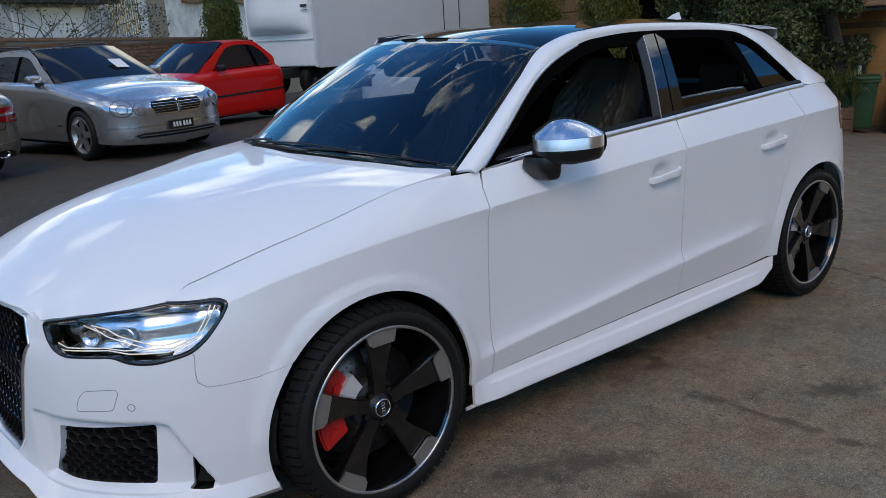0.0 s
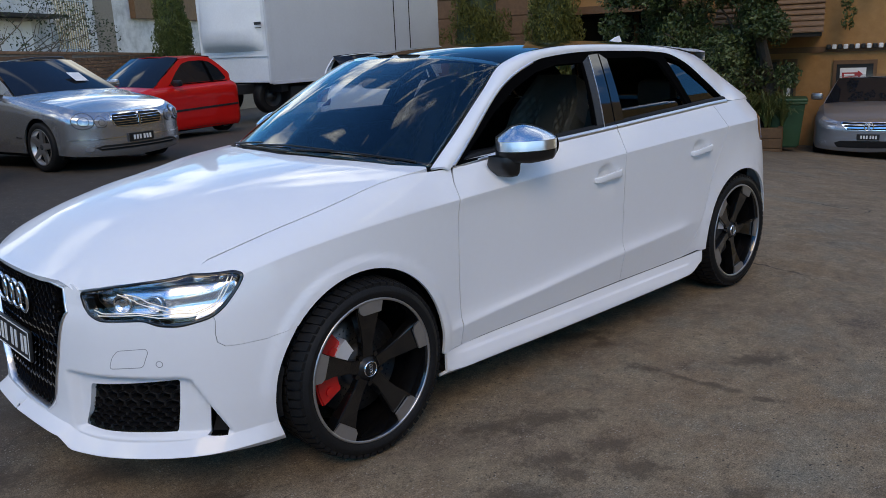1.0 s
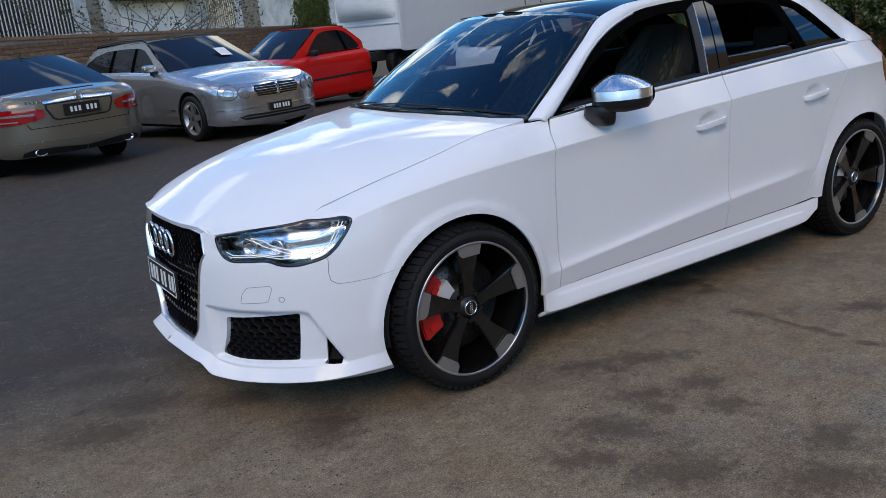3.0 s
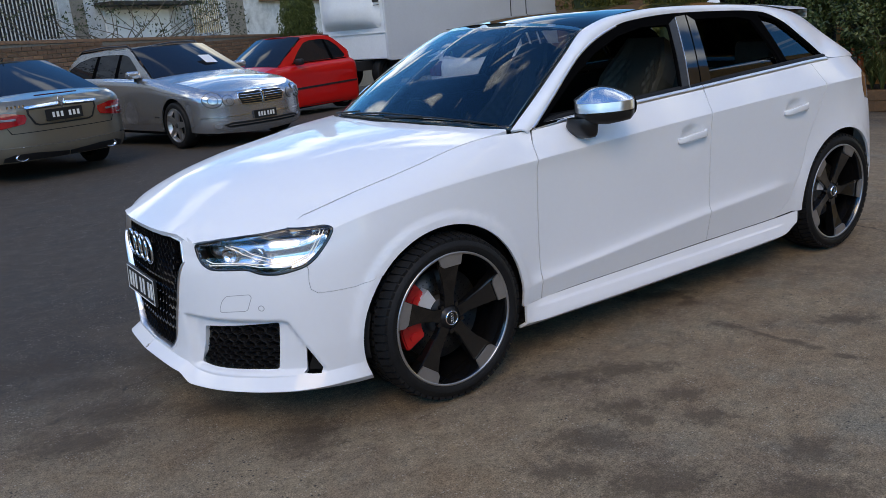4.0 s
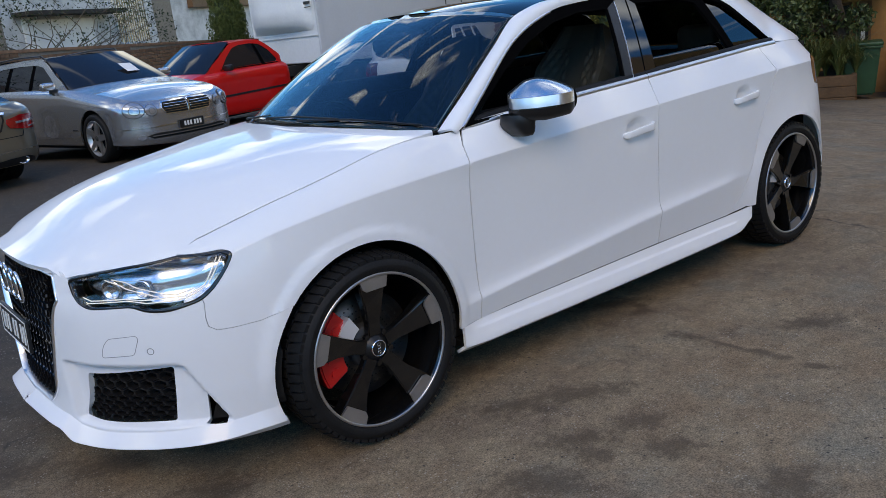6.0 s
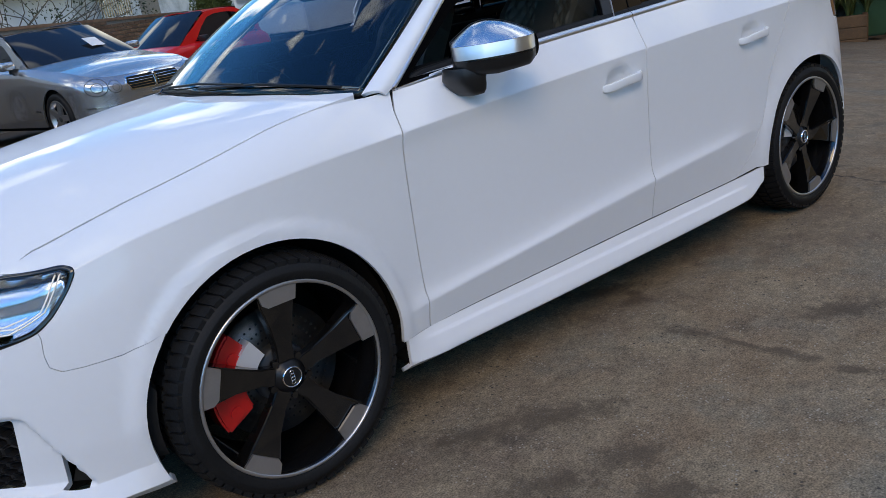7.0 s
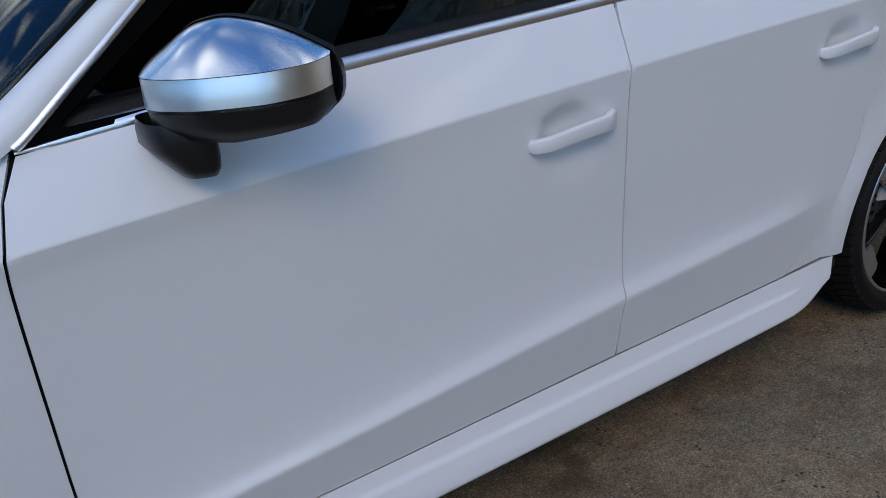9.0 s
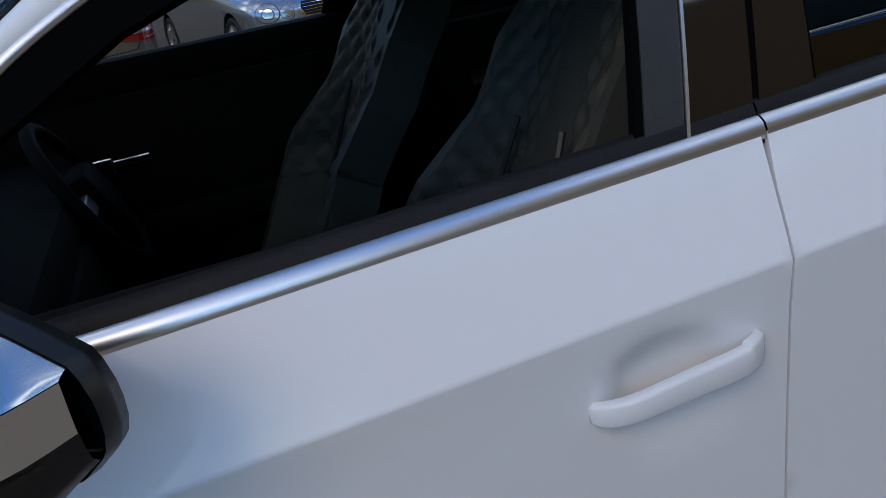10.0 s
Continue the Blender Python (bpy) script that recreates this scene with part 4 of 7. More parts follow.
def hero_wheel(x0, y0, turn, disc_r, red, steer=0., flip=False):
    """A wheel: tyre, tread, rim barrel, five blades with bright tips, hub cap, disc and caliper. Outer face towards -y."""
    m = Matrix.Translation((x0, y0, .3235)) @ Matrix.Rotation(radians(steer), 4, "Z") @ (Matrix.Rotation(math.pi, 4, "Z") if flip else Matrix.Identity(4))
    w = .235
    face = -w / 2 + .012
    hub = part("wheel", lathe("wheel_barrel", [(RR, face - .004), (RR - .003, face - .007), (RR - .009, face - .002), (RR - .013, face + .012), (RR - .022, face + .05), (RR - .026, face + .20), (RR - .03, face + .205)], 72), M_RIM, car, "", m)
    tyre = part("tyre", tyre_mesh(RT, w, RR), M_RUBBER, hub, "black low-profile tyre")
    part("tread", tread_mesh(RT, w), M_RUBBER, tyre)
    part("rim_edge", lathe("rim_edge_ring", [(RR - .009, face - .0025), (RR - .0085, face - .008), (RR - .001, face - .008), (RR + .001, face - .002)], 72), M_MACHINED, hub, "bright machined rim edge")
    spin = Matrix.Rotation(radians(turn), 4, "Y")
    me_b = bpy.data.meshes.new("blade_spoke")
    bm = prism(blade, [face + y for y in blade_y], face + .055)
    bmesh.ops.bevel(bm, geom=[e for e in bm.edges if all(v.co.y < face + .04 for v in e.verts)], offset=.004, segments=2, affect="EDGES")
    bm.to_mesh(me_b)
    bm.free()
    me_t = bpy.data.meshes.new("blade_tip")
    bm = prism(tip, face - .0035, face + .004)
    bm.to_mesh(me_t)
    bm.free()
    for k in range(5):
        r = spin @ Matrix.Rotation(radians(72 * k), 4, "Y")
        s = part("spoke", me_b, M_RIM, hub, "", r)
        part("spoke_tip", me_t, M_MACHINED, s, "machined silver spoke tip")
        bm = bmesh.new()
        rod(bm, (0.056 * math.sin(radians(36)), face + .028, .056 * math.cos(radians(36))), (0.056 * math.sin(radians(36)), face + .045, .056 * math.cos(radians(36))), .009, .009, 10)
        part("wheel_bolt", bm, M_RIM, hub, "", r)
    cap = part("hub_cap", lathe("hub_cap_dome", [(.0002, face + .018), (.022, face + .0185), (.027, face + .022), (.032, face + .030), (.046, face + .034), (.050, face + .05)], 36), M_TRIM, hub)
    part("cap_ring", lathe("cap_ring_band", [(.0250, face + .0205), (.0255, face + .0165), (.0272, face + .0165), (.0280, face + .024)], 36), M_CHROME, cap)
    for k in range(4):
        part("cap_mark", torus(.0058, .0008, 16, 5, "xz", (0, face + .0165, -.0135 + .009 * k)), M_CHROME, cap)
    brake = part("brake_disc", lathe("disc_plate", [(.075, face + .095), (disc_r, face + .095), (disc_r, face + .122), (.075, face + .122)], 64), M_DISC, hub)
    part("disc_hat", lathe("hat", [(.0002, face + .062), (.070, face + .062), (.078, face + .07), (.080, face + .10)], 36), M_SHADOWGREY, brake)
    V, F = [], []
    for i in range(48):
        for k in range(3):
            a, r = 2 * math.pi * (i + k * .33) / 48, .098 + k * (disc_r - .12) / 2.4
            b = len(V)
            V += [(r * math.cos(a) + .0035 * math.cos(q), face + .0945, r * math.sin(a) + .0035 * math.sin(q)) for q in np.linspace(0, 2 * math.pi, 6, endpoint=False)]
            F.append(tuple(range(b, b + 6)))
    part("disc_holes", mesh_of("drilled_holes", V, F, False), M_UNDER, brake)
    a0, a1 = (128, 208) if red else (148, 196)
    ang = np.linspace(radians(a0), radians(a1), 14)
    inner_r, outer_r = disc_r - .066, disc_r + .026
    bm = prism([(outer_r * math.cos(t), outer_r * math.sin(t)) for t in ang] + [(inner_r * math.cos(t), inner_r * math.sin(t)) for t in ang[::-1]], face + .058, face + .15)
    bmesh.ops.bevel(bm, geom=list(bm.edges), offset=.006, segments=2, affect="EDGES")
    cal = part("brake_caliper", shade(bm), M_RED if red else M_SHADOWGREY, hub, "red brake caliper" if red else "grey rear caliper")
    for c in (.2, .42, .64, .86):
        t = radians(a0 + (a1 - a0) * c)
        bm = bmesh.new()
        rod(bm, ((disc_r - .02) * math.cos(t), face + .052, (disc_r - .02) * math.sin(t)), ((disc_r - .02) * math.cos(t), face + .060, (disc_r - .02) * math.sin(t)), .017, .017, 20)
        part("caliper_boss", bm, M_RED if red else M_SHADOWGREY, cal)
    ang = np.linspace(radians(a0 - 6), radians(a0 + 20), 6)
    bm = prism([((disc_r - .030) * math.cos(t), (disc_r - .030) * math.sin(t)) for t in ang] + [((disc_r - .088) * math.cos(t), (disc_r - .088) * math.sin(t)) for t in ang[::-1]], face + .046, face + .09)
    part("caliper_cover", bm, M_COVER, cal, "bright metal caliper cover")
    return hub


hero_wheel(0, -.776, 0, .178, True)
hero_wheel(2.633, -.766, 24, .150, False)
hero_wheel(0, .776, 0, .178, True, flip=True)
hero_wheel(2.633, .766, 24, .150, False, flip=True)

# ---- nose: grille, intakes, headlamps ----
def honeycomb(name, outline, surf, back, rx, ry, wall=.14):
    """Hexagon cells over an outline in the flat of a surface, each a raised frame."""
    xs = [p[0] for p in outline]
    ys = [p[1] for p in outline]
    V, F = [], []
    j, y = 0, min(ys) - ry
    while y < max(ys) + ry:
        x = min(xs) - rx + (rx * .5 * math.sqrt(3) if j % 2 else 0)
        while x < max(xs) + rx:
            if inside(np.array([x]), np.array([y]), list(outline))[0]:
                b = len(V)
                for k, (f, d) in enumerate(((1.0, .006), (1 - wall, .0), (1 - wall * 1.6, .022))):
                    for i in range(6):
                        a = math.pi / 6 + i * math.pi / 3
                        V.append((x + rx * f * math.cos(a), y + ry * f * math.sin(a), back + d))
                for k in range(2):
                    for i in range(6):
                        F.append((b + k * 6 + i, b + k * 6 + (i + 1) % 6, b + k * 6 + 6 + (i + 1) % 6, b + k * 6 + 6 + i))
            x += rx * math.sqrt(3)
        y += ry * 1.5
        j += 1
    V = np.array(V)
    P = np.array(surf(V[:, 0], V[:, 1]), float)
    P[:, 0] += V[:, 2] * .9
    P[:, 1] += V[:, 2] * .45 * np.sign(-P[:, 1]) * (np.abs(P[:, 1]) > .3)
    me = mesh_of(name, P, F, False)
    bm = bmesh.new()
    bm.from_mesh(me)
    bmesh.ops.remove_doubles(bm, verts=bm.verts, dist=.0012)
    bm.to_mesh(me)
    bm.free()
    return me


def nose(w, v):
    """Nose point at a half width (either side) and level."""
    w = np.asarray(w, float)
    q = np.linspace(-1.3, -.3, 600)
    s = np.interp(np.abs(w), PLAN(q)[:, 1], q)
    p = side(s, np.asarray(v) / KV)
    p[..., 1] = -p[..., 1] * np.sign(w + 1e-9)
    return p


GW = [(w, v * KV) for w, v in GRILLE]
full = [(-a, b) for a, b in GW[1:-1][::-1]]
grille_full = GW[1:-1] + full
grille = part("grille", honeycomb("grille_mesh", grille_full, nose, .018, .0205, .0195), M_BLACK_GLOSS, car, "gloss black honeycomb grille")
# black sheet set back, standing in for the shaded depth behind the grille
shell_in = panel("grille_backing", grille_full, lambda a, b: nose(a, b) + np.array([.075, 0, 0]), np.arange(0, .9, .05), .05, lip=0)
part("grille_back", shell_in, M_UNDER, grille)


def strip_along(name, pts, surf, width, out, mat, parent, label="", closed=True, depth=.02):
    """A raised band along a line on a surface."""
    pts = dense(list(pts), .012) if closed else pts
    A = np.array(pts)
    n = len(A)
    t = np.roll(A, -1, 0) - np.roll(A, 1, 0)
    t /= np.linalg.norm(t, axis=1, keepdims=True) + 1e-9
    nn = np.stack([-t[:, 1], t[:, 0]], -1)
    rows = []
    for off, o in ((-width / 2, -depth), (-width / 2, out * .6), (-width / 4, out), (width / 4, out), (width / 2, out * .6), (width / 2, -depth)):
        q = A + nn * off
        p = np.array(surf(q[:, 0], q[:, 1]), float)
        e = 2e-3
        du = np.array(surf(q[:, 0] + e, q[:, 1]), float) - np.array(surf(q[:, 0] - e, q[:, 1]), float)
        dv = np.array(surf(q[:, 0], q[:, 1] + e), float) - np.array(surf(q[:, 0], q[:, 1] - e), float)
        N = np.cross(du, dv)
        N /= np.linalg.norm(N, axis=1, keepdims=True) + 1e-12
        o0 = np.array([.6, 0, .45])
        N *= np.sign(((p - o0) * N).sum(1, keepdims=True))
        rows.append(p + N * o)
    return grid_mesh(name, np.array(rows), close=closed)


part("grille_frame", strip_along("grille_frame_band", grille_full, nose, .009, .005, M_SHADOWGREY, grille), M_SILVERTRIM, grille, "satin grey grille frame")
# four plain rings and the plate on the grille
badge = part("badge", boxes((-.005, .02, -.12, .12, -.03, .03), bevel=.004), M_BLACK_GLOSS, grille, "row of four plain bright rings", Matrix.Translation((-.852, 0, .655)))
for k in range(4):
    part("badge_ring", torus(.048, .0066, 32, 8, "yz", (-.012, -.1095 + .073 * k, 0)), M_CHROME, badge)
plate = part("number_plate", boxes((-.006, .006, -.186, .186, -.054, .054), bevel=.003), M_PLATE, car, "black number plate with pale bars", Matrix.Translation((-.884, .004, .500)) @ Matrix.Rotation(radians(4), 4, "Y"))
part("plate_border", boxes((-.0075, -.0055, -.182, .182, .046, .050), (-.0075, -.0055, -.182, .182, -.050, -.046), (-.0075, -.0055, -.182, -.178, -.050, .050), (-.0075, -.0055, .178, .182, -.050, .050)), M_PLATEWHITE, plate)
for y0 in (-.150, -.112, -.048, -.006, .060, .100, .140):
    part("plate_bar", boxes((-.0078, -.0055, y0 - .0105, y0 + .0105, -.031, .031)), M_PLATEWHITE, plate)

ik = both("air_intake", honeycomb("intake_mesh", INTAKE, body, .014, .0225, .0125, .20), M_TRIM, label="black honeycomb air intake")
# black backings paint the shade inside the intake and the slit
both("intake_back", panel("intake_backing", [(s, v) for s, v in INTAKE], lambda a, b: body(a, b) + np.array([.06, .03, 0]), np.arange(0, .9, .05), .05, lip=0), M_UNDER, ik)
both("slit_back", panel("slit_backing", SLIT, lambda a, b: body(a, b) + np.array([.03, .02, 0]), np.arange(0, .9, .05), .05, lip=0), M_UNDER, bumper)
JET = rounded(sv((-.753, 4.28), (-.673, 4.345), (-.668, 4.26), (-.686, 3.90), (-.783, 3.845), (-.772, 4.1)), .010)
both("washer_cover", strip_along("washer_seam", JET, body, .0016, .0004, M_SHADOWGREY, bumper, depth=.001), M_SEAM, bumper)
SENS = [(-.643 + .008 * math.cos(a), 3.97 * KV + .008 * math.sin(a)) for a in np.linspace(0, 2 * math.pi, 16, endpoint=False)]
both("parking_sensor", strip_along("sensor_ring", SENS, body, .0018, .0006, M_SHADOWGREY, bumper, depth=.001), M_SEAM, bumper)

# headlamp: dark edge, clear lens, bright reflector and light lines behind
LAMP = rounded(HEADLAMP, .02)
cen = np.mean(LAMP, axis=0)
lamp_in = [(a + (cen[0] - a) * .07, b + (cen[1] - b) * .12) for a, b in LAMP]
lens = both("headlamp", pane_mesh("headlamp_solid", panel("headlamp_lens", LAMP, lambda a, b: body(a, b), LEVELS, .02, lip=0), .003), M_LENS, label="clear headlamp with bright light lines")
for o in car.children:
    if o.name.startswith("headlamp"):
        o.visible_shadow = False


def sunk(d, dz=0.):
    def f(a, b):
        p = body(a, b)
        p[..., 0] += d
        p[..., 1] += d * .55
        p[..., 2] += dz
        return p
    return f


both("lamp_edge", panel("lamp_edge_band", LAMP, sunk(.004), LEVELS, .02, holes=[lamp_in], lip=.03), M_BLACK_GLOSS, lens)


both("lamp_seal", strip_along("lamp_seal_band", LAMP, body, .010, .0012, M_BLACK_GLOSS, lens, depth=.008), M_BLACK_GLOSS, lens)


def bowl(a, b):
    p = body(a, b)
    a, b = np.asarray(a), np.asarray(b)
    wave = .007 * np.abs(np.sin((a + .9) * 24)) + .004 * np.sin(b * 50)
    d = .045 + wave
    p[..., 0] += d
    p[..., 1] += d * .55
    return p


both("reflector", panel("reflector_bowl", lamp_in, bowl, np.arange(.5, .86, .012), .012, lip=0), M_LAMPCHROME, lens, label="bright faceted reflector")


def tube_on(name, pts, surf, r, mat, parent, label=""):
    A = np.array(dense(list(pts) + list(pts)[::-1][1:-1], .01))
    A = A[:len(A) // 2 + 1]
    C = np.array(surf(A[:, 0], A[:, 1]), float)
    T = np.gradient(C, axis=0)
    T /= np.linalg.norm(T, axis=1, keepdims=True) + 1e-9
    u = np.cross(T, [0, 0, 1.])
    u /= np.linalg.norm(u, axis=1, keepdims=True) + 1e-9
    w = np.cross(T, u)
    P = np.array([[c + r * (math.cos(a) * uu + math.sin(a) * ww) for a in np.linspace(0, 2 * math.pi, 7, endpoint=False)] for c, uu, ww in zip(C, u, w)])
    return both(name, grid_mesh(name + "_tube", P, close=True), mat, parent, label)


M_GUIDE = material("light_guide", (.88, .90, .92), .25, coat=.5)
for d, rows in ((.016, ((-.835, 5.75), (-.80, 5.50), (-.70, 5.50), (-.655, 5.36), (-.575, 5.34), (-.555, 5.30), (-.50, 5.52), (-.452, 6.30), (-.56, 6.55), (-.68, 6.62), (-.80, 6.45))),
                (.012, ((-.845, 5.62), (-.805, 5.40), (-.69, 5.42), (-.64, 5.24), (-.56, 5.20), (-.49, 5.48), (-.435, 6.28))),
                (.020, ((-.74, 6.30), (-.70, 6.18), (-.60, 5.48), (-.575, 5.40), (-.53, 5.52))),
                (.020, ((-.76, 6.30), (-.715, 6.10), (-.615, 5.40)))):
    tube_on("light_line", sv(*rows), sunk(d), .0019, M_GUIDE, lens, "white light line")
for s0, v0, r in ((-.755, 5.95, .030), (-.665, 5.80, .026)):
    p = sunk(.035)(np.array([s0]), np.array([v0 * KV]))[0]
    me = lathe("projector_ring", [(.0002, .012), (r * .6, .010), (r * .9, .0), (r, -.004), (r * 1.08, .006)], 24)
    me.transform(Matrix.Translation(p) @ Matrix.Rotation(radians(-55), 4, "Z"))
    both("projector", me, M_LAMPCHROME, lens)

# ---- door mirror ----
MQ = np.linspace(0, 1, 48)
M_AXIS = np.array([.722, -.822, 0])[None] + MQ[:, None] * np.array([.188, -.146, 0])[None]
M_OUT = np.array([-.61, -.79, 0])
M_DEEP = spline([(0, .050), (.05, .072), (.2, .093), (.42, .104), (.68, .098), (.88, .072), (.96, .045), (1, .012)])(MQ)[:, 0]
M_TOPZ = spline([(0, 1.052), (.1, 1.068), (.3, 1.094), (.44, 1.0985), (.6, 1.092), (.8, 1.074), (1, 1.048)])(MQ)[:, 0]
M_LOWZ = np.interp(MQ, [0, .1, .5, .9, 1], [.968, .957, .950, .960, .980])
M_EDGE, M_FOLD = 1.0035 + .003 * MQ, 1.0415 + .002 * MQ


def mirror_mesh(lo, hi):
    """Rows of the mirror housing from profile step lo to hi."""
    zb, z1, z2, zt = M_LOWZ, M_EDGE, M_FOLD, M_TOPZ
    prof = [(0, zb + .004), (.35, zb), (.75, zb + .005), (.90, (zb + z1) / 2), (.955, z1 - .006), (.965, z1 - .001), (1.03, z1), (1.022, z1 * .75 + z2 * .25), (1.01, z1 * .5 + z2 * .5),
            (.985, z1 * .2 + z2 * .8), (.972, z2 - .0008)] + [(.962 * (1 - k), z2 + (zt - z2) * (1 - (1 - k) ** 1.8)) for k in np.linspace(0, 1, 12)]
    P = []
    for f, z in prof[lo:hi]:
        row = M_AXIS + M_OUT[None] * (M_DEEP * f)[:, None]
        row[:, 2] = z
        P.append(row)
    P = np.array(P)
    n = P.shape[1]
    # the inner end is closed
    end = P[:, 0] + np.array([.61, .79, 0]) * .05
    P = np.concatenate([end[:, None], P], 1)
    n += 1
    return shell("mirror_part", P.reshape(-1, 3), [(i * n + j, i * n + j + 1, (i + 1) * n + j + 1, (i + 1) * n + j) for i in range(len(P) - 1) for j in range(n - 1)], 0, out=(.82, -.87, 1.02))


mirror = both("door_mirror", mirror_mesh(0, 7), M_TRIM, front_door, label="door mirror with satin aluminium cap")
both("mirror_band", mirror_mesh(6, 11), M_MIRRORBAND, mirror)
both("mirror_cap", mirror_mesh(11, 23), M_MIRRORCAP, mirror)
L = np.array([(x, y, z) for (x, y, _), z in zip(M_AXIS, M_TOPZ + .001)]
             + [(.722 + .188 * k, -.822 - .146 * k, z) for k, z in ((1.022, 1.040), (1.040, 1.025), (1.044, 1.012), (1.038, .998), (1.020, .986))]
             + [(x, y, z) for (x, y, _), z in zip(M_AXIS[::-1], M_LOWZ[::-1])])
c = L.mean(0)
back = np.array([.61, .79, 0])
rim_rows = [L + M_OUT * .003 + (L - c) * .008, L + back * .010 + (L - c) * .022, L + back * .022 + (L - c) * .0, L + back * .016 - (L - c) * .08]
both("mirror_rim", grid_mesh("mirror_rim_band", np.array(rim_rows), close=True), M_TRIM, mirror)
V = [tuple(p + back * .014 - (p - c) * .05) for p in L]
both("mirror_glass", mesh_of("mirror_pane", V, [tuple(range(len(V)))], False), M_DARKGLASS, mirror)
rows = []
for z, cx, cy, hx, hy in ((.982, .728, -.862, .046, .052), (.966, .724, -.862, .045, .054), (.948, .722, -.858, .042, .056), (.930, .729, -.856, .036, .056), (.914, .735, -.856, .029, .052), (.903, .738, -.855, .022, .046), (.899, .738, -.853, .010, .030)):
    a = np.linspace(0, 2 * math.pi, 28, endpoint=False)
    ca, sa = np.cos(a), np.sin(a)
    x = cx + hx * np.sign(ca) * np.abs(ca) ** .6
    y = cy + hy * np.sign(sa) * np.abs(sa) ** .6 - .35 * (x - cx)
    rows.append(np.stack([x, y, np.full(28, z)], -1))
me = grid_mesh("mirror_stalk", np.array(rows), close=True)
both("mirror_foot", me, M_TRIM, mirror)
ind = []
for a in (.10, .3, .5, .7, .85, .93, .97):
    d = float(np.interp(a, MQ, M_DEEP)) * .975
    ind.append((.722 + .188 * a - .61 * d, -.822 - .146 * a - .79 * d, 1.0015 + .003 * a))
P = np.array([[(x, y, z + k) for x, y, z in ind] for k in (-.006, -.002, .0)])
P[1, :, 0] -= .002
P[1, :, 1] -= .002
both("mirror_indicator", shell("indicator_strip", P.reshape(-1, 3), [(i * 7 + j, i * 7 + j + 1, (i + 1) * 7 + j + 1, (i + 1) * 7 + j) for i in range(2) for j in range(6)], 0), M_LENS, mirror)

# ---- door handles ----
def handle_mesh(x0, z0):
    P = []
    for k in [0, .012, .03, .06, .1, .16, .24, .32, .4, .48, .56, .64, .72, .78, .83, .838, .842, .87, .92, .96, .985, 1]:
        x = x0 + .197 * k
        bow = .024 * (1 - abs(2 * k - 1) ** 5) + .004
        mid = z0 + .013 * k + .004 * math.sin(math.pi * k)
        hh = .0125 + .0035 * k
        if k > .84:
            mid, hh = mid + .002, hh * 1.06
        w = float(side(np.array(x0 + .197 * k), level(np.array(x), np.array(z0 - .05)))[1])
        end = 1 - max(0, (abs(2 * k - 1) - .90) / .10) ** 2 * .38
        row = []
        for a in np.linspace(0, 2 * math.pi, 14, endpoint=False):
            ca, sa = math.cos(a), math.sin(a)
            sq = (abs(ca) ** .38 * np.sign(ca), abs(sa) ** .38 * np.sign(sa))
            row.append((x, -(w - .004 + bow + .008 * sq[0]), mid + hh * end * sq[1]))
        P.append(row)
    n = 14
    V = np.array(P).reshape(-1, 3)
    F = [(i * n + j, i * n + (j + 1) % n, (i + 1) * n + (j + 1) % n, (i + 1) * n + j) for i in range(21) for j in range(n)]
    F += [tuple(range(n))[::-1], tuple(range(21 * n, 22 * n))]
    return shell("handle_bar", V, F, 0, out=tuple(V.mean(0)))


both("door_handle", handle_mesh(1.300, .800), M_WHITE, front_door)
both("door_handle", handle_mesh(2.095, .822), M_WHITE, rear_door)

# wipers, aerial fin
def wiper(pts, lift):
    bm = bmesh.new()
    for a, b in zip(pts, pts[1:]):
        rod(bm, a, b, .0045, .004, 6)
    return bm


def on_screen(q, v, up=.012):
    p = screen(np.array(abs(q)), np.array(v))
    return (float(p[0]) - up * .6, -float(p[1]) * math.copysign(1, q), float(p[2]) + up)


part("wiper", wiper([on_screen(-.30, .020), on_screen(.05, .040), on_screen(.42, .035)], 0), M_TRIM, windscreen)
part("wiper", wiper([on_screen(.10, .012), on_screen(.5, .034), on_screen(.86, .022)], 0), M_TRIM, windscreen)
part("wiper_arm", wiper([on_screen(-.62, .0, .02), on_screen(-.25, .03, .020)], 0), M_TRIM, windscreen)
V = [(2.60, -.012, 1.365), (2.60, .012, 1.365), (2.76, -.02, 1.35), (2.76, .02, 1.35), (2.745, -.004, 1.415), (2.745, .004, 1.415), (2.70, -.005, 1.405), (2.70, .005, 1.405)]
F = [(0, 1, 7, 6), (6, 7, 5, 4), (4, 5, 3, 2), (0, 6, 2), (6, 4, 2), (1, 3, 7), (7, 3, 5)]
part("aerial_fin", mesh_of("fin", V, F, False), M_WHITE, car)

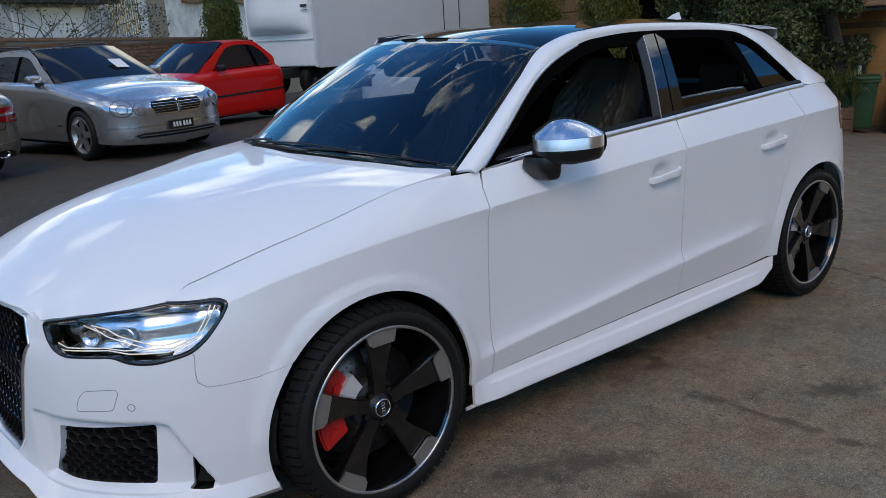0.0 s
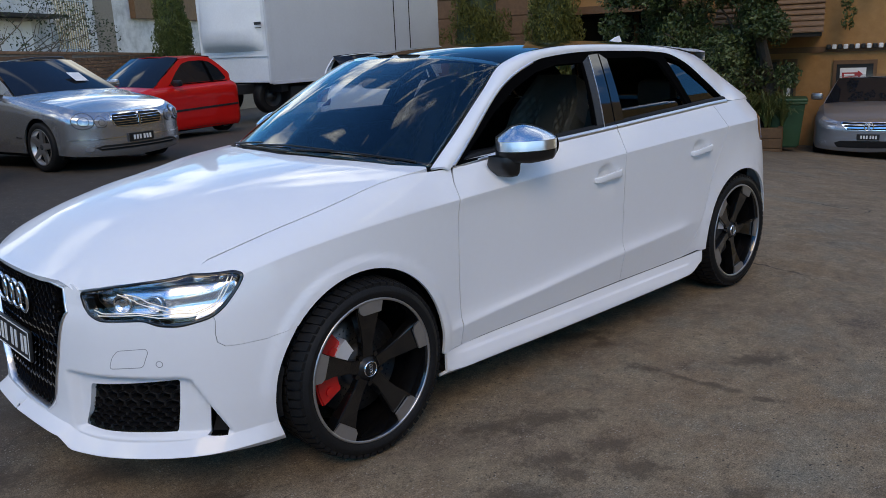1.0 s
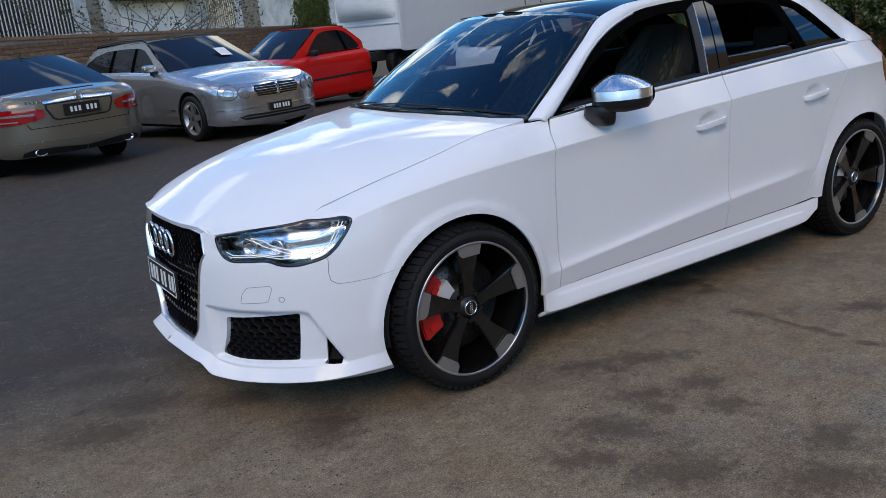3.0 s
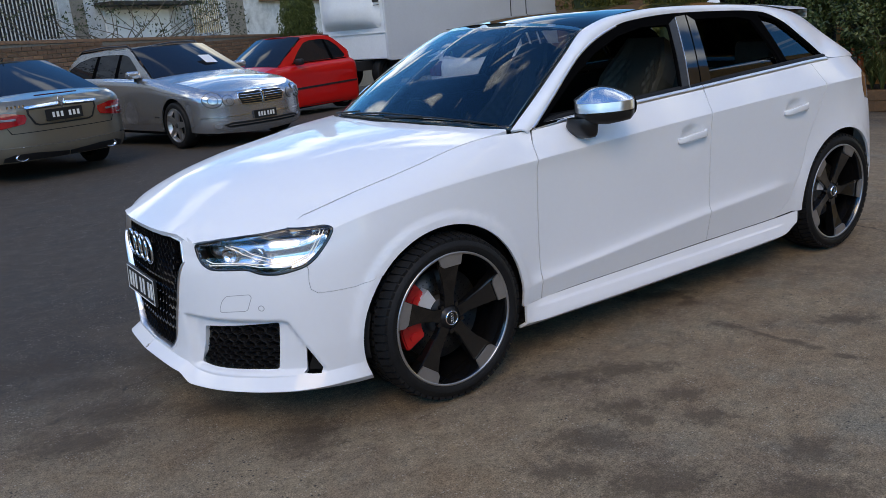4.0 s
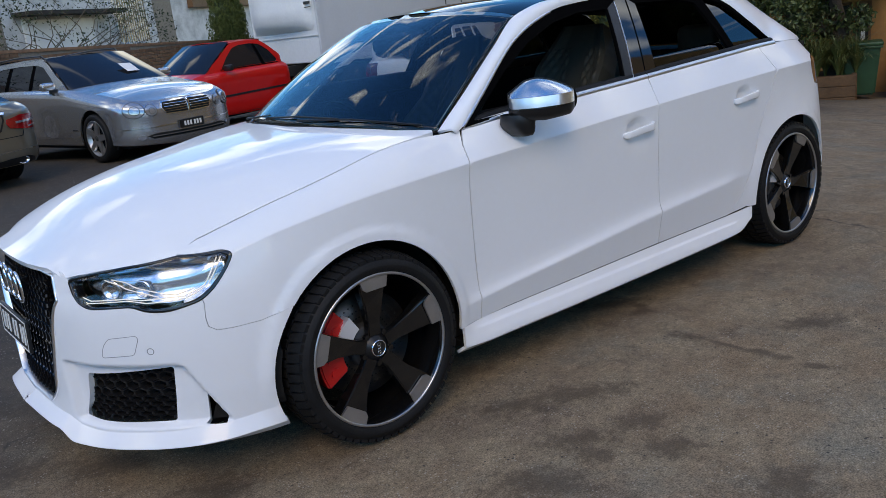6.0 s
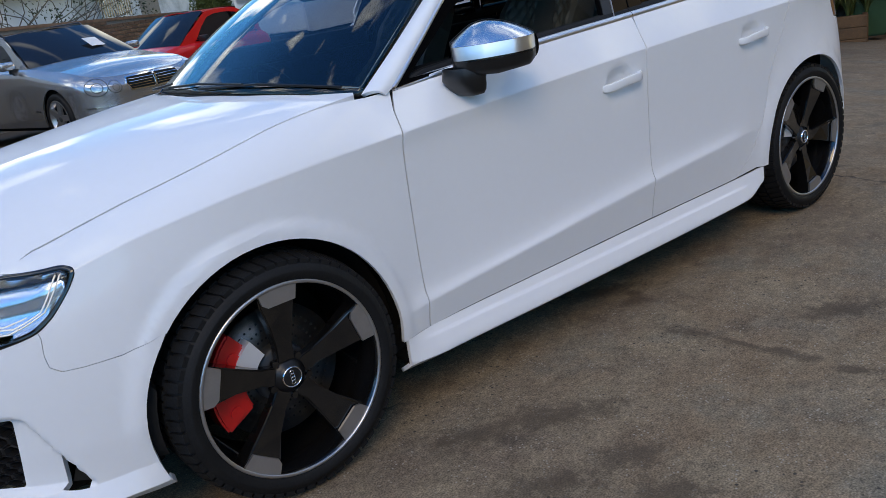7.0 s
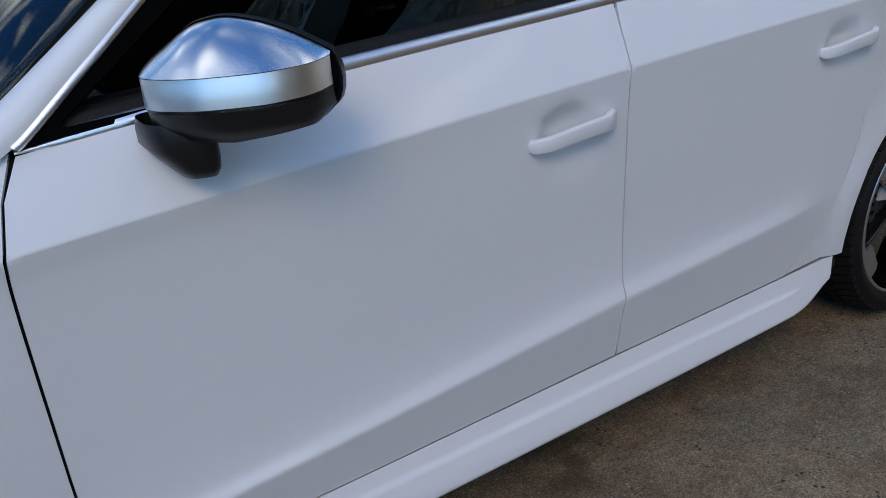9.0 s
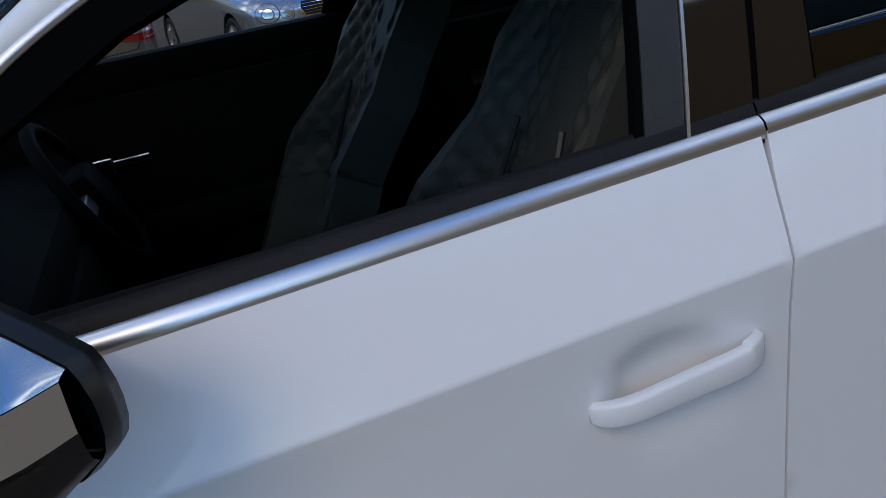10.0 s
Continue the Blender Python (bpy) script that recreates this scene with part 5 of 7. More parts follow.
# ---- cabin ----
def seat(x0, y0, name="front_seat"):
    """A sports seat: cushion, quilted back with bolsters, head part."""
    def back_pt(u, v):
        """u across -1..1, v up 0..1"""
        half = np.interp(v, [0, .2, .40, .50, .60, .68, .76, .84, .92, 1], [.240, .268, .272, .240, .205, .200, .205, .185, .150, .120])
        lean = .34 * v
        z = .50 + .74 * v
        side_b = np.clip((np.abs(u) - .50) / .34, 0, 1) ** 1.3 * np.interp(v, [0, .45, .62, .75, .85, 1], [.15, .12, .06, .05, .025, .01])
        quilt = .009 * np.abs(np.sin((u * half + z * .6) * 82) * np.sin((u * half - z * .6) * 82)) * ((np.abs(u) > .26) & (np.abs(u) < .86) & (v > .30) & (v < .86))
        return np.stack([x0 + lean - side_b - quilt, y0 + u * half, z], -1)
    u, v = np.meshgrid(np.linspace(-1, 1, 97), np.linspace(0, 1, 141))
    P = back_pt(u, v)
    n = 97
    F = [(i * n + j, i * n + j + 1, (i + 1) * n + j + 1, (i + 1) * n + j) for i in range(140) for j in range(96)]
    base = part(name, shell("seat_back_face", P.reshape(-1, 3), F, .10, out=(x0 + .6, y0, .8)), M_LEATHER, car, "dark quilted leather sports seat")
    bm = boxes((x0 - .50, x0 + .02, y0 - .24, y0 + .24, .36, .50), (x0 - .50, x0 - .02, y0 - .26, y0 - .17, .42, .55), (x0 - .50, x0 - .02, y0 + .17, y0 + .26, .42, .55), bevel=.035)
    part("seat_cushion", shade(bm), M_LEATHER, base)
    bm = bmesh.new()
    for d in (-.095, .095):
        rod(bm, (x0 + .035, y0 + d * 1.4, .62), (x0 + .17, y0 + d * .8, .95), .006, .006, 6)
    part("seat_piping", bm, M_SHADOWGREY, base)


seat(1.35, -.36)
seat(1.25, .36)
bm = boxes((2.10, 2.62, -.62, .62, .38, .58), (2.50, 2.70, -.62, .62, .55, 1.00), bevel=.05)
part("rear_bench", shade(bm), M_LEATHER, car)
for y in (-.36, .36):
    part("rear_headrest", shade(boxes((2.56, 2.66, y - .12, y + .12, 1.00, 1.16), bevel=.04)), M_LEATHER, car)
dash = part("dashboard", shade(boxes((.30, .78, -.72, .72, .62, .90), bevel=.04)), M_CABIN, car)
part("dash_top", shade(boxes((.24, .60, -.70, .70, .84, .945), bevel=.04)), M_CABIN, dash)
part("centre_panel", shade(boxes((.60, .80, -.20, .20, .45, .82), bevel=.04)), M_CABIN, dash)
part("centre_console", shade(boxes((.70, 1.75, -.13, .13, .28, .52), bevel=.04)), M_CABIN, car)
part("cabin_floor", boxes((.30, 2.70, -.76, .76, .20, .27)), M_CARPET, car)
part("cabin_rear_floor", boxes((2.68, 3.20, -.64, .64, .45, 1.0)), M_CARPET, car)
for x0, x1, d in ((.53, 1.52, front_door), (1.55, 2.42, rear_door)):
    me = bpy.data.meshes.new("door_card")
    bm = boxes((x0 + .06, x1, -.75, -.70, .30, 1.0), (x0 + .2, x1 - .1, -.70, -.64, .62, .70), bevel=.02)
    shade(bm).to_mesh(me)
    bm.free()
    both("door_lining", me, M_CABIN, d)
    me = bpy.data.meshes.new("inner_handle")
    bm = boxes((x0 + .28, x0 + .40, -.697, -.683, .83, .85), (x0 + .26, x0 + .31, -.697, -.675, .815, .86), bevel=.004)
    bm.to_mesh(me)
    bm.free()
    both("inner_door_handle", me, M_CHROME, d)
wheel_m = Matrix.Translation((.80, .37, .85)) @ Matrix.Rotation(radians(-25), 4, "Y")
steer = part("steering_wheel", torus(.175, .015, 40, 10, "yz"), M_CABIN, car, "", wheel_m)
part("steering_boss", shade(boxes((-.03, .04, -.08, .08, -.07, .06), bevel=.025)), M_CABIN, steer)
part("steering_spoke", boxes((-.01, .012, -.165, .165, -.02, .02), bevel=.006), M_SILVERTRIM, steer)
part("steering_column", shade(boxes((-.35, -.02, -.05, .05, -.06, .04), bevel=.02)), M_CABIN, steer)
bm = bmesh.new()
rod(bm, (.86, -.05, .52), (.86, -.05, .60), .03, .022, 14)
part("gear_lever", bm, M_CHROME, car)
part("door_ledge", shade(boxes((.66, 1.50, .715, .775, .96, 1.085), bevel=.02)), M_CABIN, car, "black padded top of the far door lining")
GUIDE = [(1.434, 1.010), (1.480, 1.012), (1.583, 1.330), (1.527, 1.306)]
both("window_guide", panel("guide_strip", GUIDE, gl(.005), np.arange(.97, 1.36, .04), .04, lip=.006), M_SHADOWGREY, front_door, label="grey rubber window guide")
GUIDE_EDGE = [(1.4805, 1.012), (1.4845, 1.012), (1.5875, 1.332), (1.5835, 1.330)]
both("guide_edge", panel("guide_edge_strip", GUIDE_EDGE, gl(.0085), np.arange(.97, 1.36, .04), .04, lip=.004), M_SILVERTRIM, front_door, label="thin bright edge beside the pillar cover")
# lining of the roof and pillars
xs = np.linspace(1.06, 2.9, 16)
q = np.linspace(-1, 1, 13)
P = roof(xs[:, None] + 0 * q, np.abs(q)[None, :] + 0 * xs[:, None])
P[..., 1] *= -np.sign(q)[None, :] * .98
P[..., 2] -= .035
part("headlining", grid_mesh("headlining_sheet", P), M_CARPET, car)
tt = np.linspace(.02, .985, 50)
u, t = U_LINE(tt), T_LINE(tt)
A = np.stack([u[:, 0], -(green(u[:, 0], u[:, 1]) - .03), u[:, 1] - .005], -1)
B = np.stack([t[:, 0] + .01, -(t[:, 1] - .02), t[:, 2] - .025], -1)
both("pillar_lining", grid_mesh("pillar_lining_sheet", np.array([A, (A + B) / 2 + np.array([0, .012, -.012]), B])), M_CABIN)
me = bpy.data.meshes.new("pillar_post")
bm = bmesh.new()
rod(bm, (1.535, -.735, .95), (1.63, -.585, 1.34), .035, .03, 8)
bm.to_mesh(me)
bm.free()
both("pillar_post", me, M_CABIN)
bm = boxes((.80, .86, -.115, .115, 1.225, 1.285), bevel=.018)
part("rear_view_mirror", shade(bm), M_CABIN, windscreen)

# ---- the other cars: x from the front axle to the rear, front towards -x ----
def far_car(name, label, paint, m, fo, wb, ro, w, r_wheel, top, belt, roof_z, xa, xb, xc, xd, wr, posts, nose_round=.75, tail_round=.6, z_sill=.20, group="parked cars", wheel_in=.10, rim_mat=None, spats=False, glass=None, pillars=()):
    """A parked car: body sides round from nose to tail, lid, cabin with windows, wheels. top: rows of (x, height) of bonnet and boot."""
    t = thing(name, label, "car", m, group)
    ft = np.array([0, .3, .55, .75, .88, .96, 1.0])
    fx = -fo + nose_round * (1 - (1 - ft ** 2.6) ** (1 / 2.6))
    ds = np.concatenate([[0], np.cumsum(np.hypot(np.diff(fx), np.diff(ft * w)))])
    fs = fx[-1] - (ds[-1] - ds)
    rx = (wb + ro) - tail_round * (1 - (1 - ft ** 2.8) ** (1 / 2.8))
    rs = rx[-1] + (ds_r := np.concatenate([[0], np.cumsum(np.hypot(np.diff(rx), np.diff(ft * w)))]))[-1] - ds_r
    rows = [(a, b, c) for a, b, c in zip(fs, fx, ft * w)] + [(a, b, c) for a, b, c in list(zip(rs, rx, ft * w))[::-1]]
    pl = spline(rows)
    tz = spline(top)
    S0, S1 = fs[0], rs[0]
    inset = spline([(S0, .06), (fx[-1], .15), (xa, .11), (xd, .10), (rx[-1], .12), (S1, .06)])

    def srf(s, v):
        s, v = np.broadcast_arrays(np.asarray(s, float), np.asarray(v, float))
        p, e = pl(s), 1e-3
        g = pl(s + e) - pl(s - e)
        g /= np.linalg.norm(g, axis=-1, keepdims=True) + 1e-12
        n = np.stack([-g[..., 1], g[..., 0]], -1)
        zt = tz(p[..., 0])[..., 0]
        sh = zt - .10
        d = np.stack([np.full(s.shape, -.05), 0 * s, 0 * s, -.012 + 0 * s, -inset(s)[..., 0]])
        z = np.stack([z_sill - .03 + 0 * s, z_sill + .08 + 0 * s, .5 * (z_sill + .08 + sh) + 0 * s, sh, zt])
        i = np.clip(v.astype(int), 0, 3)
        u = v - i
        pick = lambda A, k: np.take_along_axis(A, np.clip(k, 0, 4)[None], 0)[0]

        def cub(A):
            a, b = pick(A, i), pick(A, i + 1)
            ta, tb = (b - pick(A, i - 1)) / 2, (pick(A, i + 2) - a) / 2
            return (1 + 2 * u) * (1 - u) ** 2 * a + u * (1 - u) ** 2 * ta + u * u * (3 - 2 * u) * b + u * u * (u - 1) * tb
        dd = cub(d)
        q = p + n * dd[..., None]
        return np.stack([q[..., 0], q[..., 1], cub(z)], -1)
    KQ = .2

    def skin(a, b):
        p = srf(a, np.asarray(b) / KQ)
        p[..., 1] *= -1
        return p

    def lev(s, z):
        lo, hi = 0., 4.
        for _ in range(26):
            k = (lo + hi) / 2
            lo, hi = (k, hi) if srf(np.array(s), np.array(k))[2] < z else (lo, k)
        return k * KQ
    ra = r_wheel + .045
    low = [(S0, 0)]
    for x0 in (0,) if spats else (0, wb):
        low += [(x0 + ra * math.cos(a), lev(x0 + ra * math.cos(a), r_wheel + ra * math.sin(a)) if r_wheel + ra * math.sin(a) > z_sill - .02 else 0) for a in np.linspace(math.pi * 1.08, -math.pi * .08, 18)]
    out = low + [(S1, 0), (S1, 4 * KQ), (S0, 4 * KQ)]

    def pair(nm, me, mat, parent=None, lab=""):
        a = part(nm, me, mat, parent or t, lab)
        b = part(nm, me, mat, parent or t, lab)
        b.matrix_basis = MIRROR
        return a
    bod = pair("body_side", panel(name + "_side", out, skin, [v * KQ for v in np.arange(.1, 4, .25)], .09, lip=.02, out=(wb / 2, 0, .5)), paint)
    # lid from nose to tail
    q = np.linspace(0, 1, 120)
    s = S0 + (S1 - S0) * q
    e = srf(s, np.full(120, 4.))
    xs = np.linspace(e[:, 0].min() + .002, e[:, 0].max() - .002, 70)
    we = np.interp(xs, np.maximum.accumulate(e[:, 0]), e[:, 1])
    ez = np.interp(xs, np.maximum.accumulate(e[:, 0]), e[:, 2])
    yy = np.linspace(-1, 1, 15)
    P = np.array([[(x, y * h, zz + .045 * (1 - y * y) * min(1, max(0, (x + fo) / .7), max(0, (wb + ro - x) / .5)) - .001) for y in yy] for x, h, zz in zip(xs, we, ez)])
    part("lid", grid_mesh(name + "_lid", P), paint, t, "bonnet and rear deck")
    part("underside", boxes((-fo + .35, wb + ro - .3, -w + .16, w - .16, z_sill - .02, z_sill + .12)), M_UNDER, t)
    # flat black sheet behind each wheel, painting the shade of the arch
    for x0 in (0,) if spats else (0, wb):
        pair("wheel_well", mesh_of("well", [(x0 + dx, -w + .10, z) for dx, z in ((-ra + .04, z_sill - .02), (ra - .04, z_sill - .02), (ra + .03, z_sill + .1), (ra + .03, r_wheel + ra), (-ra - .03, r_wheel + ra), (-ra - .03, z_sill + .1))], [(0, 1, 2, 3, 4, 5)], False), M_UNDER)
    # cabin

    def cab(a, b):
        a, b = np.asarray(a, float), np.asarray(b, float)
        base = np.interp(a, xs, we)
        h = np.clip((b - belt) / (roof_z - belt), -.2, 1.2)
        return np.stack([a, -(base + (wr - base) * h + .03 * h * (1 - h)), b], -1)
    o = [(xa, belt - .03), (xa + .10, belt + .02)] + [(xa + (xb - xa) * k + .03 * math.sin(math.pi * k), belt + (roof_z - .02 - belt) * k) for k in (.25, .5, .75, .95)] + [(xb + .1, roof_z - .012), ((xb + xc) / 2, roof_z), (xc, roof_z - .025)] + [(xc + (xd - xc) * k + .04 * math.sin(math.pi * k), roof_z - .03 - (roof_z - belt) * k) for k in (.3, .6, .9)] + [(xd, belt - .03)]
    o = rounded(o, .10)
    holes = []
    if glass:
        holes.append(rounded(glass, .05))
    for a0, a1, b0, b1 in posts:
        holes.append(rounded([(a0, belt + .015), (a1, belt + .02), (b1, roof_z - .075), (b0, roof_z - .075)], .055))
    fr = pair("cabin_frame", panel(name + "_frame", o, cab, np.arange(belt, roof_z, .06), .06, holes=holes, lip=.02, out=(wb / 2, 0, .8)), paint)
    for hh in holes:
        pair("side_window", panel("pane", hh, lambda a, b: cab(a, b) + np.array([0, .008, 0]), np.arange(belt, roof_z, .1), .1, lip=0, out=(wb / 2, 0, .8)), M_DARKGLASS, fr)
    for a0, a1, b0, b1 in pillars:
        pair("window_pillar", panel("pillar_strip", [(a0, belt + .012), (a1, belt + .014), (b1, roof_z - .072), (b0, roof_z - .072)], lambda a, b: cab(a, b) + np.array([0, -.002, 0]), np.arange(belt, roof_z, .1), .1, lip=.008, out=(wb / 2, 0, .8)), M_FRAME, fr, "black pillar")
    if glass:
        strip = [(glass[0][0] - .03, belt - .004), (max(x for x, z in glass), belt - .004), (max(x for x, z in glass), belt + .012), (glass[0][0] - .02, belt + .012)]
        pair("belt_strip", panel("belt_band", strip, lambda a, b: cab(a, b) + np.array([0, -.006, 0]), [], .1, lip=.006, out=(wb / 2, 0, .8)), M_FRAME, fr, "black belt strip")
    q = np.linspace(-1, 1, 13)
    for x0, x1, nm, sg in ((xa, xb, "windscreen", -1), (xd, xc, "rear_screen", 1)):
        wb0 = float(np.interp(x0, xs, we)) - .01
        P = np.array([[(x0 + (x1 - x0) * k + sg * .10 * (1 - y * y) * (1 - .4 * k) + sg * .06 * k * (1 - k), y * (wb0 + (wr - wb0) * k), tz(np.array(x0))[0] + (roof_z - tz(np.array(x0))[0]) * k + .03 * (1 - y * y)) for y in q] for k in np.linspace(0, 1, 8)])
        part(nm, shell(nm + "_pane", P.reshape(-1, 3), [(i * 13 + j, i * 13 + j + 1, (i + 1) * 13 + j + 1, (i + 1) * 13 + j) for i in range(7) for j in range(12)], 0, out=(wb / 2, 0, .6)), M_DARKGLASS, t)
    P = np.array([[(xb + (xc - xb) * k - (.10 * (1 - y * y) if k < .5 else -.10 * (1 - y * y)) * abs(1 - 2 * k), y * wr, roof_z - .02 * (1 - math.sin(math.pi * k)) * abs(y) + .03 * (1 - y * y)) for y in q] for k in np.linspace(0, 1, 12)])
    part("roof_panel", shell("roof_sheet", P.reshape(-1, 3), [(i * 13 + j, i * 13 + j + 1, (i + 1) * 13 + j + 1, (i + 1) * 13 + j) for i in range(11) for j in range(12)], .01, out=(wb / 2, 0, .6)), paint, t)
    # wheels
    for x0 in (0, wb):
        for sgn in (1, -1):
            mm = Matrix.Translation((x0, -sgn * (w - wheel_in - (.25 if spats and x0 else 0)), r_wheel)) @ (Matrix.Identity(4) if sgn > 0 else Matrix.Rotation(math.pi, 4, "Z"))
            h = part("wheel", tyre_mesh(r_wheel, .21, r_wheel - .095), M_RUBBER, t, "", mm)
            rr = r_wheel - .095
            part("rim", lathe("rim_dish", [(rr + .004, -.100), (rr - .006, -.106), (rr - .014, -.095), (rr - .02, -.03), (.05, -.03)], 40), rim_mat or M_MACHINED, h)
            part("rim_shade", lathe("rim_back", [(rr - .016, -.038), (.001, -.036)], 24), M_UNDER, h)
            for k in range(5):
                bm = prism([(-.045, .03), (.045, .03), (.030, rr - .01), (-.030, rr - .01)], [-.088, -.088, -.100, -.100], -.06)
                part("spoke", bm, rim_mat or M_MACHINED, h, "", Matrix.Rotation(radians(72 * k + 12), 4, "Y"))
            part("hub", lathe("hub_disc", [(.001, -.094), (.035, -.092), (.045, -.07)], 16), M_SHADOWGREY, h)
    fn = dict(srf=srf, skin=skin, lev=lev, S0=S0, S1=S1, pair=pair, KQ=KQ, pl=pl)
    return t, fn


def patch_on(fn, name, pts, mat, off=.006, parent=None, label="", step=.03, lip=.01):
    """A lamp, strip or grille piece over (half width at the end or station, height) corners, proud of the body."""
    o = [(s, fn["lev"](s, z)) for s, z in pts]

    def f(a, b):
        p = fn["skin"](a, b)
        e = 2e-3
        g = np.cross(fn["skin"](a + e, b) - fn["skin"](a - e, b), fn["skin"](a, b + e) - fn["skin"](a, b - e))
        g /= np.linalg.norm(g, axis=-1, keepdims=True) + 1e-12
        g *= np.sign(((p - np.array([1.3, 0, .4])) * g).sum(-1, keepdims=True))
        return p + g * off
    return fn["pair"](name, panel(name + "_face", o, f, [v * fn["KQ"] for v in np.arange(.1, 4, .15)], step, lip=lip, out=(1.3, 0, .4)), mat, parent, label)


def ell(s, z, a, b, lean=0., n=22):
    return [(s + a * math.cos(t) + lean * b * math.sin(t), z + b * math.sin(t)) for t in np.linspace(0, 2 * math.pi, n, endpoint=False)]


def plate_on(t, m, w=.372, h=.11, mat=None, bars=(-.13, -.085, -.04, .02, .065, .11), dark=True):
    p = part("number_plate", boxes((-.006, .006, -w / 2, w / 2, -h / 2, h / 2), bevel=.003), M_PLATE if dark else M_PLATEWHITE, t, "number plate with plain bars", m)
    for y in bars:
        part("plate_bar", boxes((-.009, -.005, y - .014, y + .014, -.03, .03)), M_PLATEWHITE if dark else M_PLATE, p)
    return p


def at_ground(x, y, heading):
    """Pose of a car by its front axle's middle and the compass of its front (degrees from +x)."""
    return Matrix.Translation((x, y, float(ground_z(x, y)))) @ Matrix.Rotation(radians(heading + 180), 4, "Z")


def ground_z(x, y):
    u = np.asarray(x, float) - .45 * np.asarray(y, float) - 4.0
    u = np.clip(u, -1, 60)
    soft = np.where(u < 1, (u + 1) ** 2 / 4, u)
    return -.108 * np.where(u <= -1, 0, soft) - .04 * np.clip(np.asarray(y, float) - 9.5, 0, 25)


M_LAMPGLASS = material("lamp_glass", (.55, .57, .60), .08, metal=.6, coat=1.0, vary=.35, scale=24)
# silver estate car
wagon, fn = far_car("estate_car", "silver estate car with chrome grille parked by a brick wall", M_SILVERPAINT, at_ground(2.77, 8.50, -78), .86, 2.85, 1.10, .90, .330,
                    [(-1.2, .72), (-.84, .745), (-.6, .80), (-.2, .865), (.3, .925), (.68, .975), (1.2, .99), (2.6, 1.01), (3.5, 1.02), (3.9, 1.0), (4.3, .97)], .990, 1.415, .64, 1.46, 3.20, 3.82, .61,
                    [], nose_round=.62, tail_round=.45, z_sill=.19, glass=[(.98, 1.003), (1.20, 1.16), (1.46, 1.305), (1.67, 1.342), (2.2, 1.35), (2.75, 1.335), (3.15, 1.27), (3.45, 1.16), (3.60, 1.03), (3.52, 1.012)],
                    pillars=[(1.73, 1.81, 1.72, 1.78), (2.50, 2.59, 2.45, 2.52)])
s0 = fn["S0"]
gl_ = patch_on(fn, "grille", [(s0, .545), (s0 + .33, .555), (s0 + .385, .645), (s0 + .365, .716), (s0, .728)], M_CHROME, .012)
patch_on(fn, "grille_insert", [(s0, .556), (s0 + .320, .566), (s0 + .368, .645), (s0 + .350, .698), (s0, .708)], M_UNDER, .022, gl_, lip=.004)
for z in (.586, .615, .644, .672):
    patch_on(fn, "grille_bar", [(s0, z - .0025), (s0 + .35, z - .002), (s0 + .35, z + .002), (s0, z + .0025)], M_CHROME, .028, gl_, lip=.006)
part("grille_post", boxes((-.89, -.862, -.008, .008, .562, .703)), M_CHROME, wagon)
for a, z, ra, rb in ((s0 + .52, .628, .080, .070), (s0 + .735, .650, .140, .100)):
    l_ = patch_on(fn, "headlamp", ell(a, z, ra, rb, .12), M_SHADOWGREY, .010, None, "round clear headlamp")
    patch_on(fn, "lamp_glass", ell(a, z, ra * .92, rb * .92, .12), M_LAMPGLASS, .014, l_)
    patch_on(fn, "lamp_ring", ell(a - .01, z - .008, ra * .52, rb * .55, .12), M_SHADOWGREY, .018, l_)
    patch_on(fn, "lamp_core", ell(a - .01, z - .008, ra * .44, rb * .47, .12), M_LAMPGLASS, .021, l_)
patch_on(fn, "lower_intake", [(s0, .265), (s0 + .55, .27), (s0 + .62, .31), (s0 + .5, .335), (s0, .325)], M_UNDER, .006)
patch_on(fn, "intake_bar", [(s0, .292), (s0 + .56, .297), (s0 + .56, .308), (s0, .302)], M_CHROME, .016)
patch_on(fn, "fog_lamp", ell(s0 + .69, .30, .055, .03), M_LAMPGLASS, .012)
patch_on(fn, "bumper_strip", [(s0 + .22, .415), (s0 + .95, .42), (s0 + .95, .432), (s0 + .22, .428)], M_CHROME, .006)
patch_on(fn, "indicator", [(.42, .43), (.55, .435), (.55, .452), (.42, .448)], M_SHADOWGREY, .004)
plate_on(wagon, Matrix.Translation((-.885, 0, .40)))
for sg in (1, -1):
    bm = bmesh.new()
    pts = [(1.54, .57 * sg, 1.405), (1.64, .58 * sg, 1.462), (2.4, .59 * sg, 1.472), (3.2, .57 * sg, 1.438), (3.35, .565 * sg, 1.375)]
    for a, b in zip(pts, pts[1:]):
        rod(bm, a, b, .014, .014, 6)
    part("roof_rail", bm, M_TRIM, wagon, "black roof rail")
    bm = boxes((.90, 1.02, .92 * sg - .10, .92 * sg + .10, .99, 1.10), bevel=.04)
    mr = part("door_mirror", shade(bm), M_SILVERPAINT, wagon)
    bm = boxes((.94, 1.01, .84 * sg - .05, .84 * sg + .05, .94, 1.0), bevel=.01)
    part("mirror_foot", bm, M_TRIM, mr)
part("windscreen_note", mesh_of("sheet", [(.76, -.40, 1.115), (.72, -.18, 1.125), (.88, -.14, 1.245), (.92, -.36, 1.235)], [(0, 1, 2, 3)], False), M_PAPER, wagon, "white paper notice behind the glass")
for sg in (1, -1):
    bm = boxes((1.40, 1.52, .36 * sg - .11, .36 * sg + .11, .95, 1.19), bevel=.05)
    part("headrest", shade(bm), M_LEATHER, wagon)

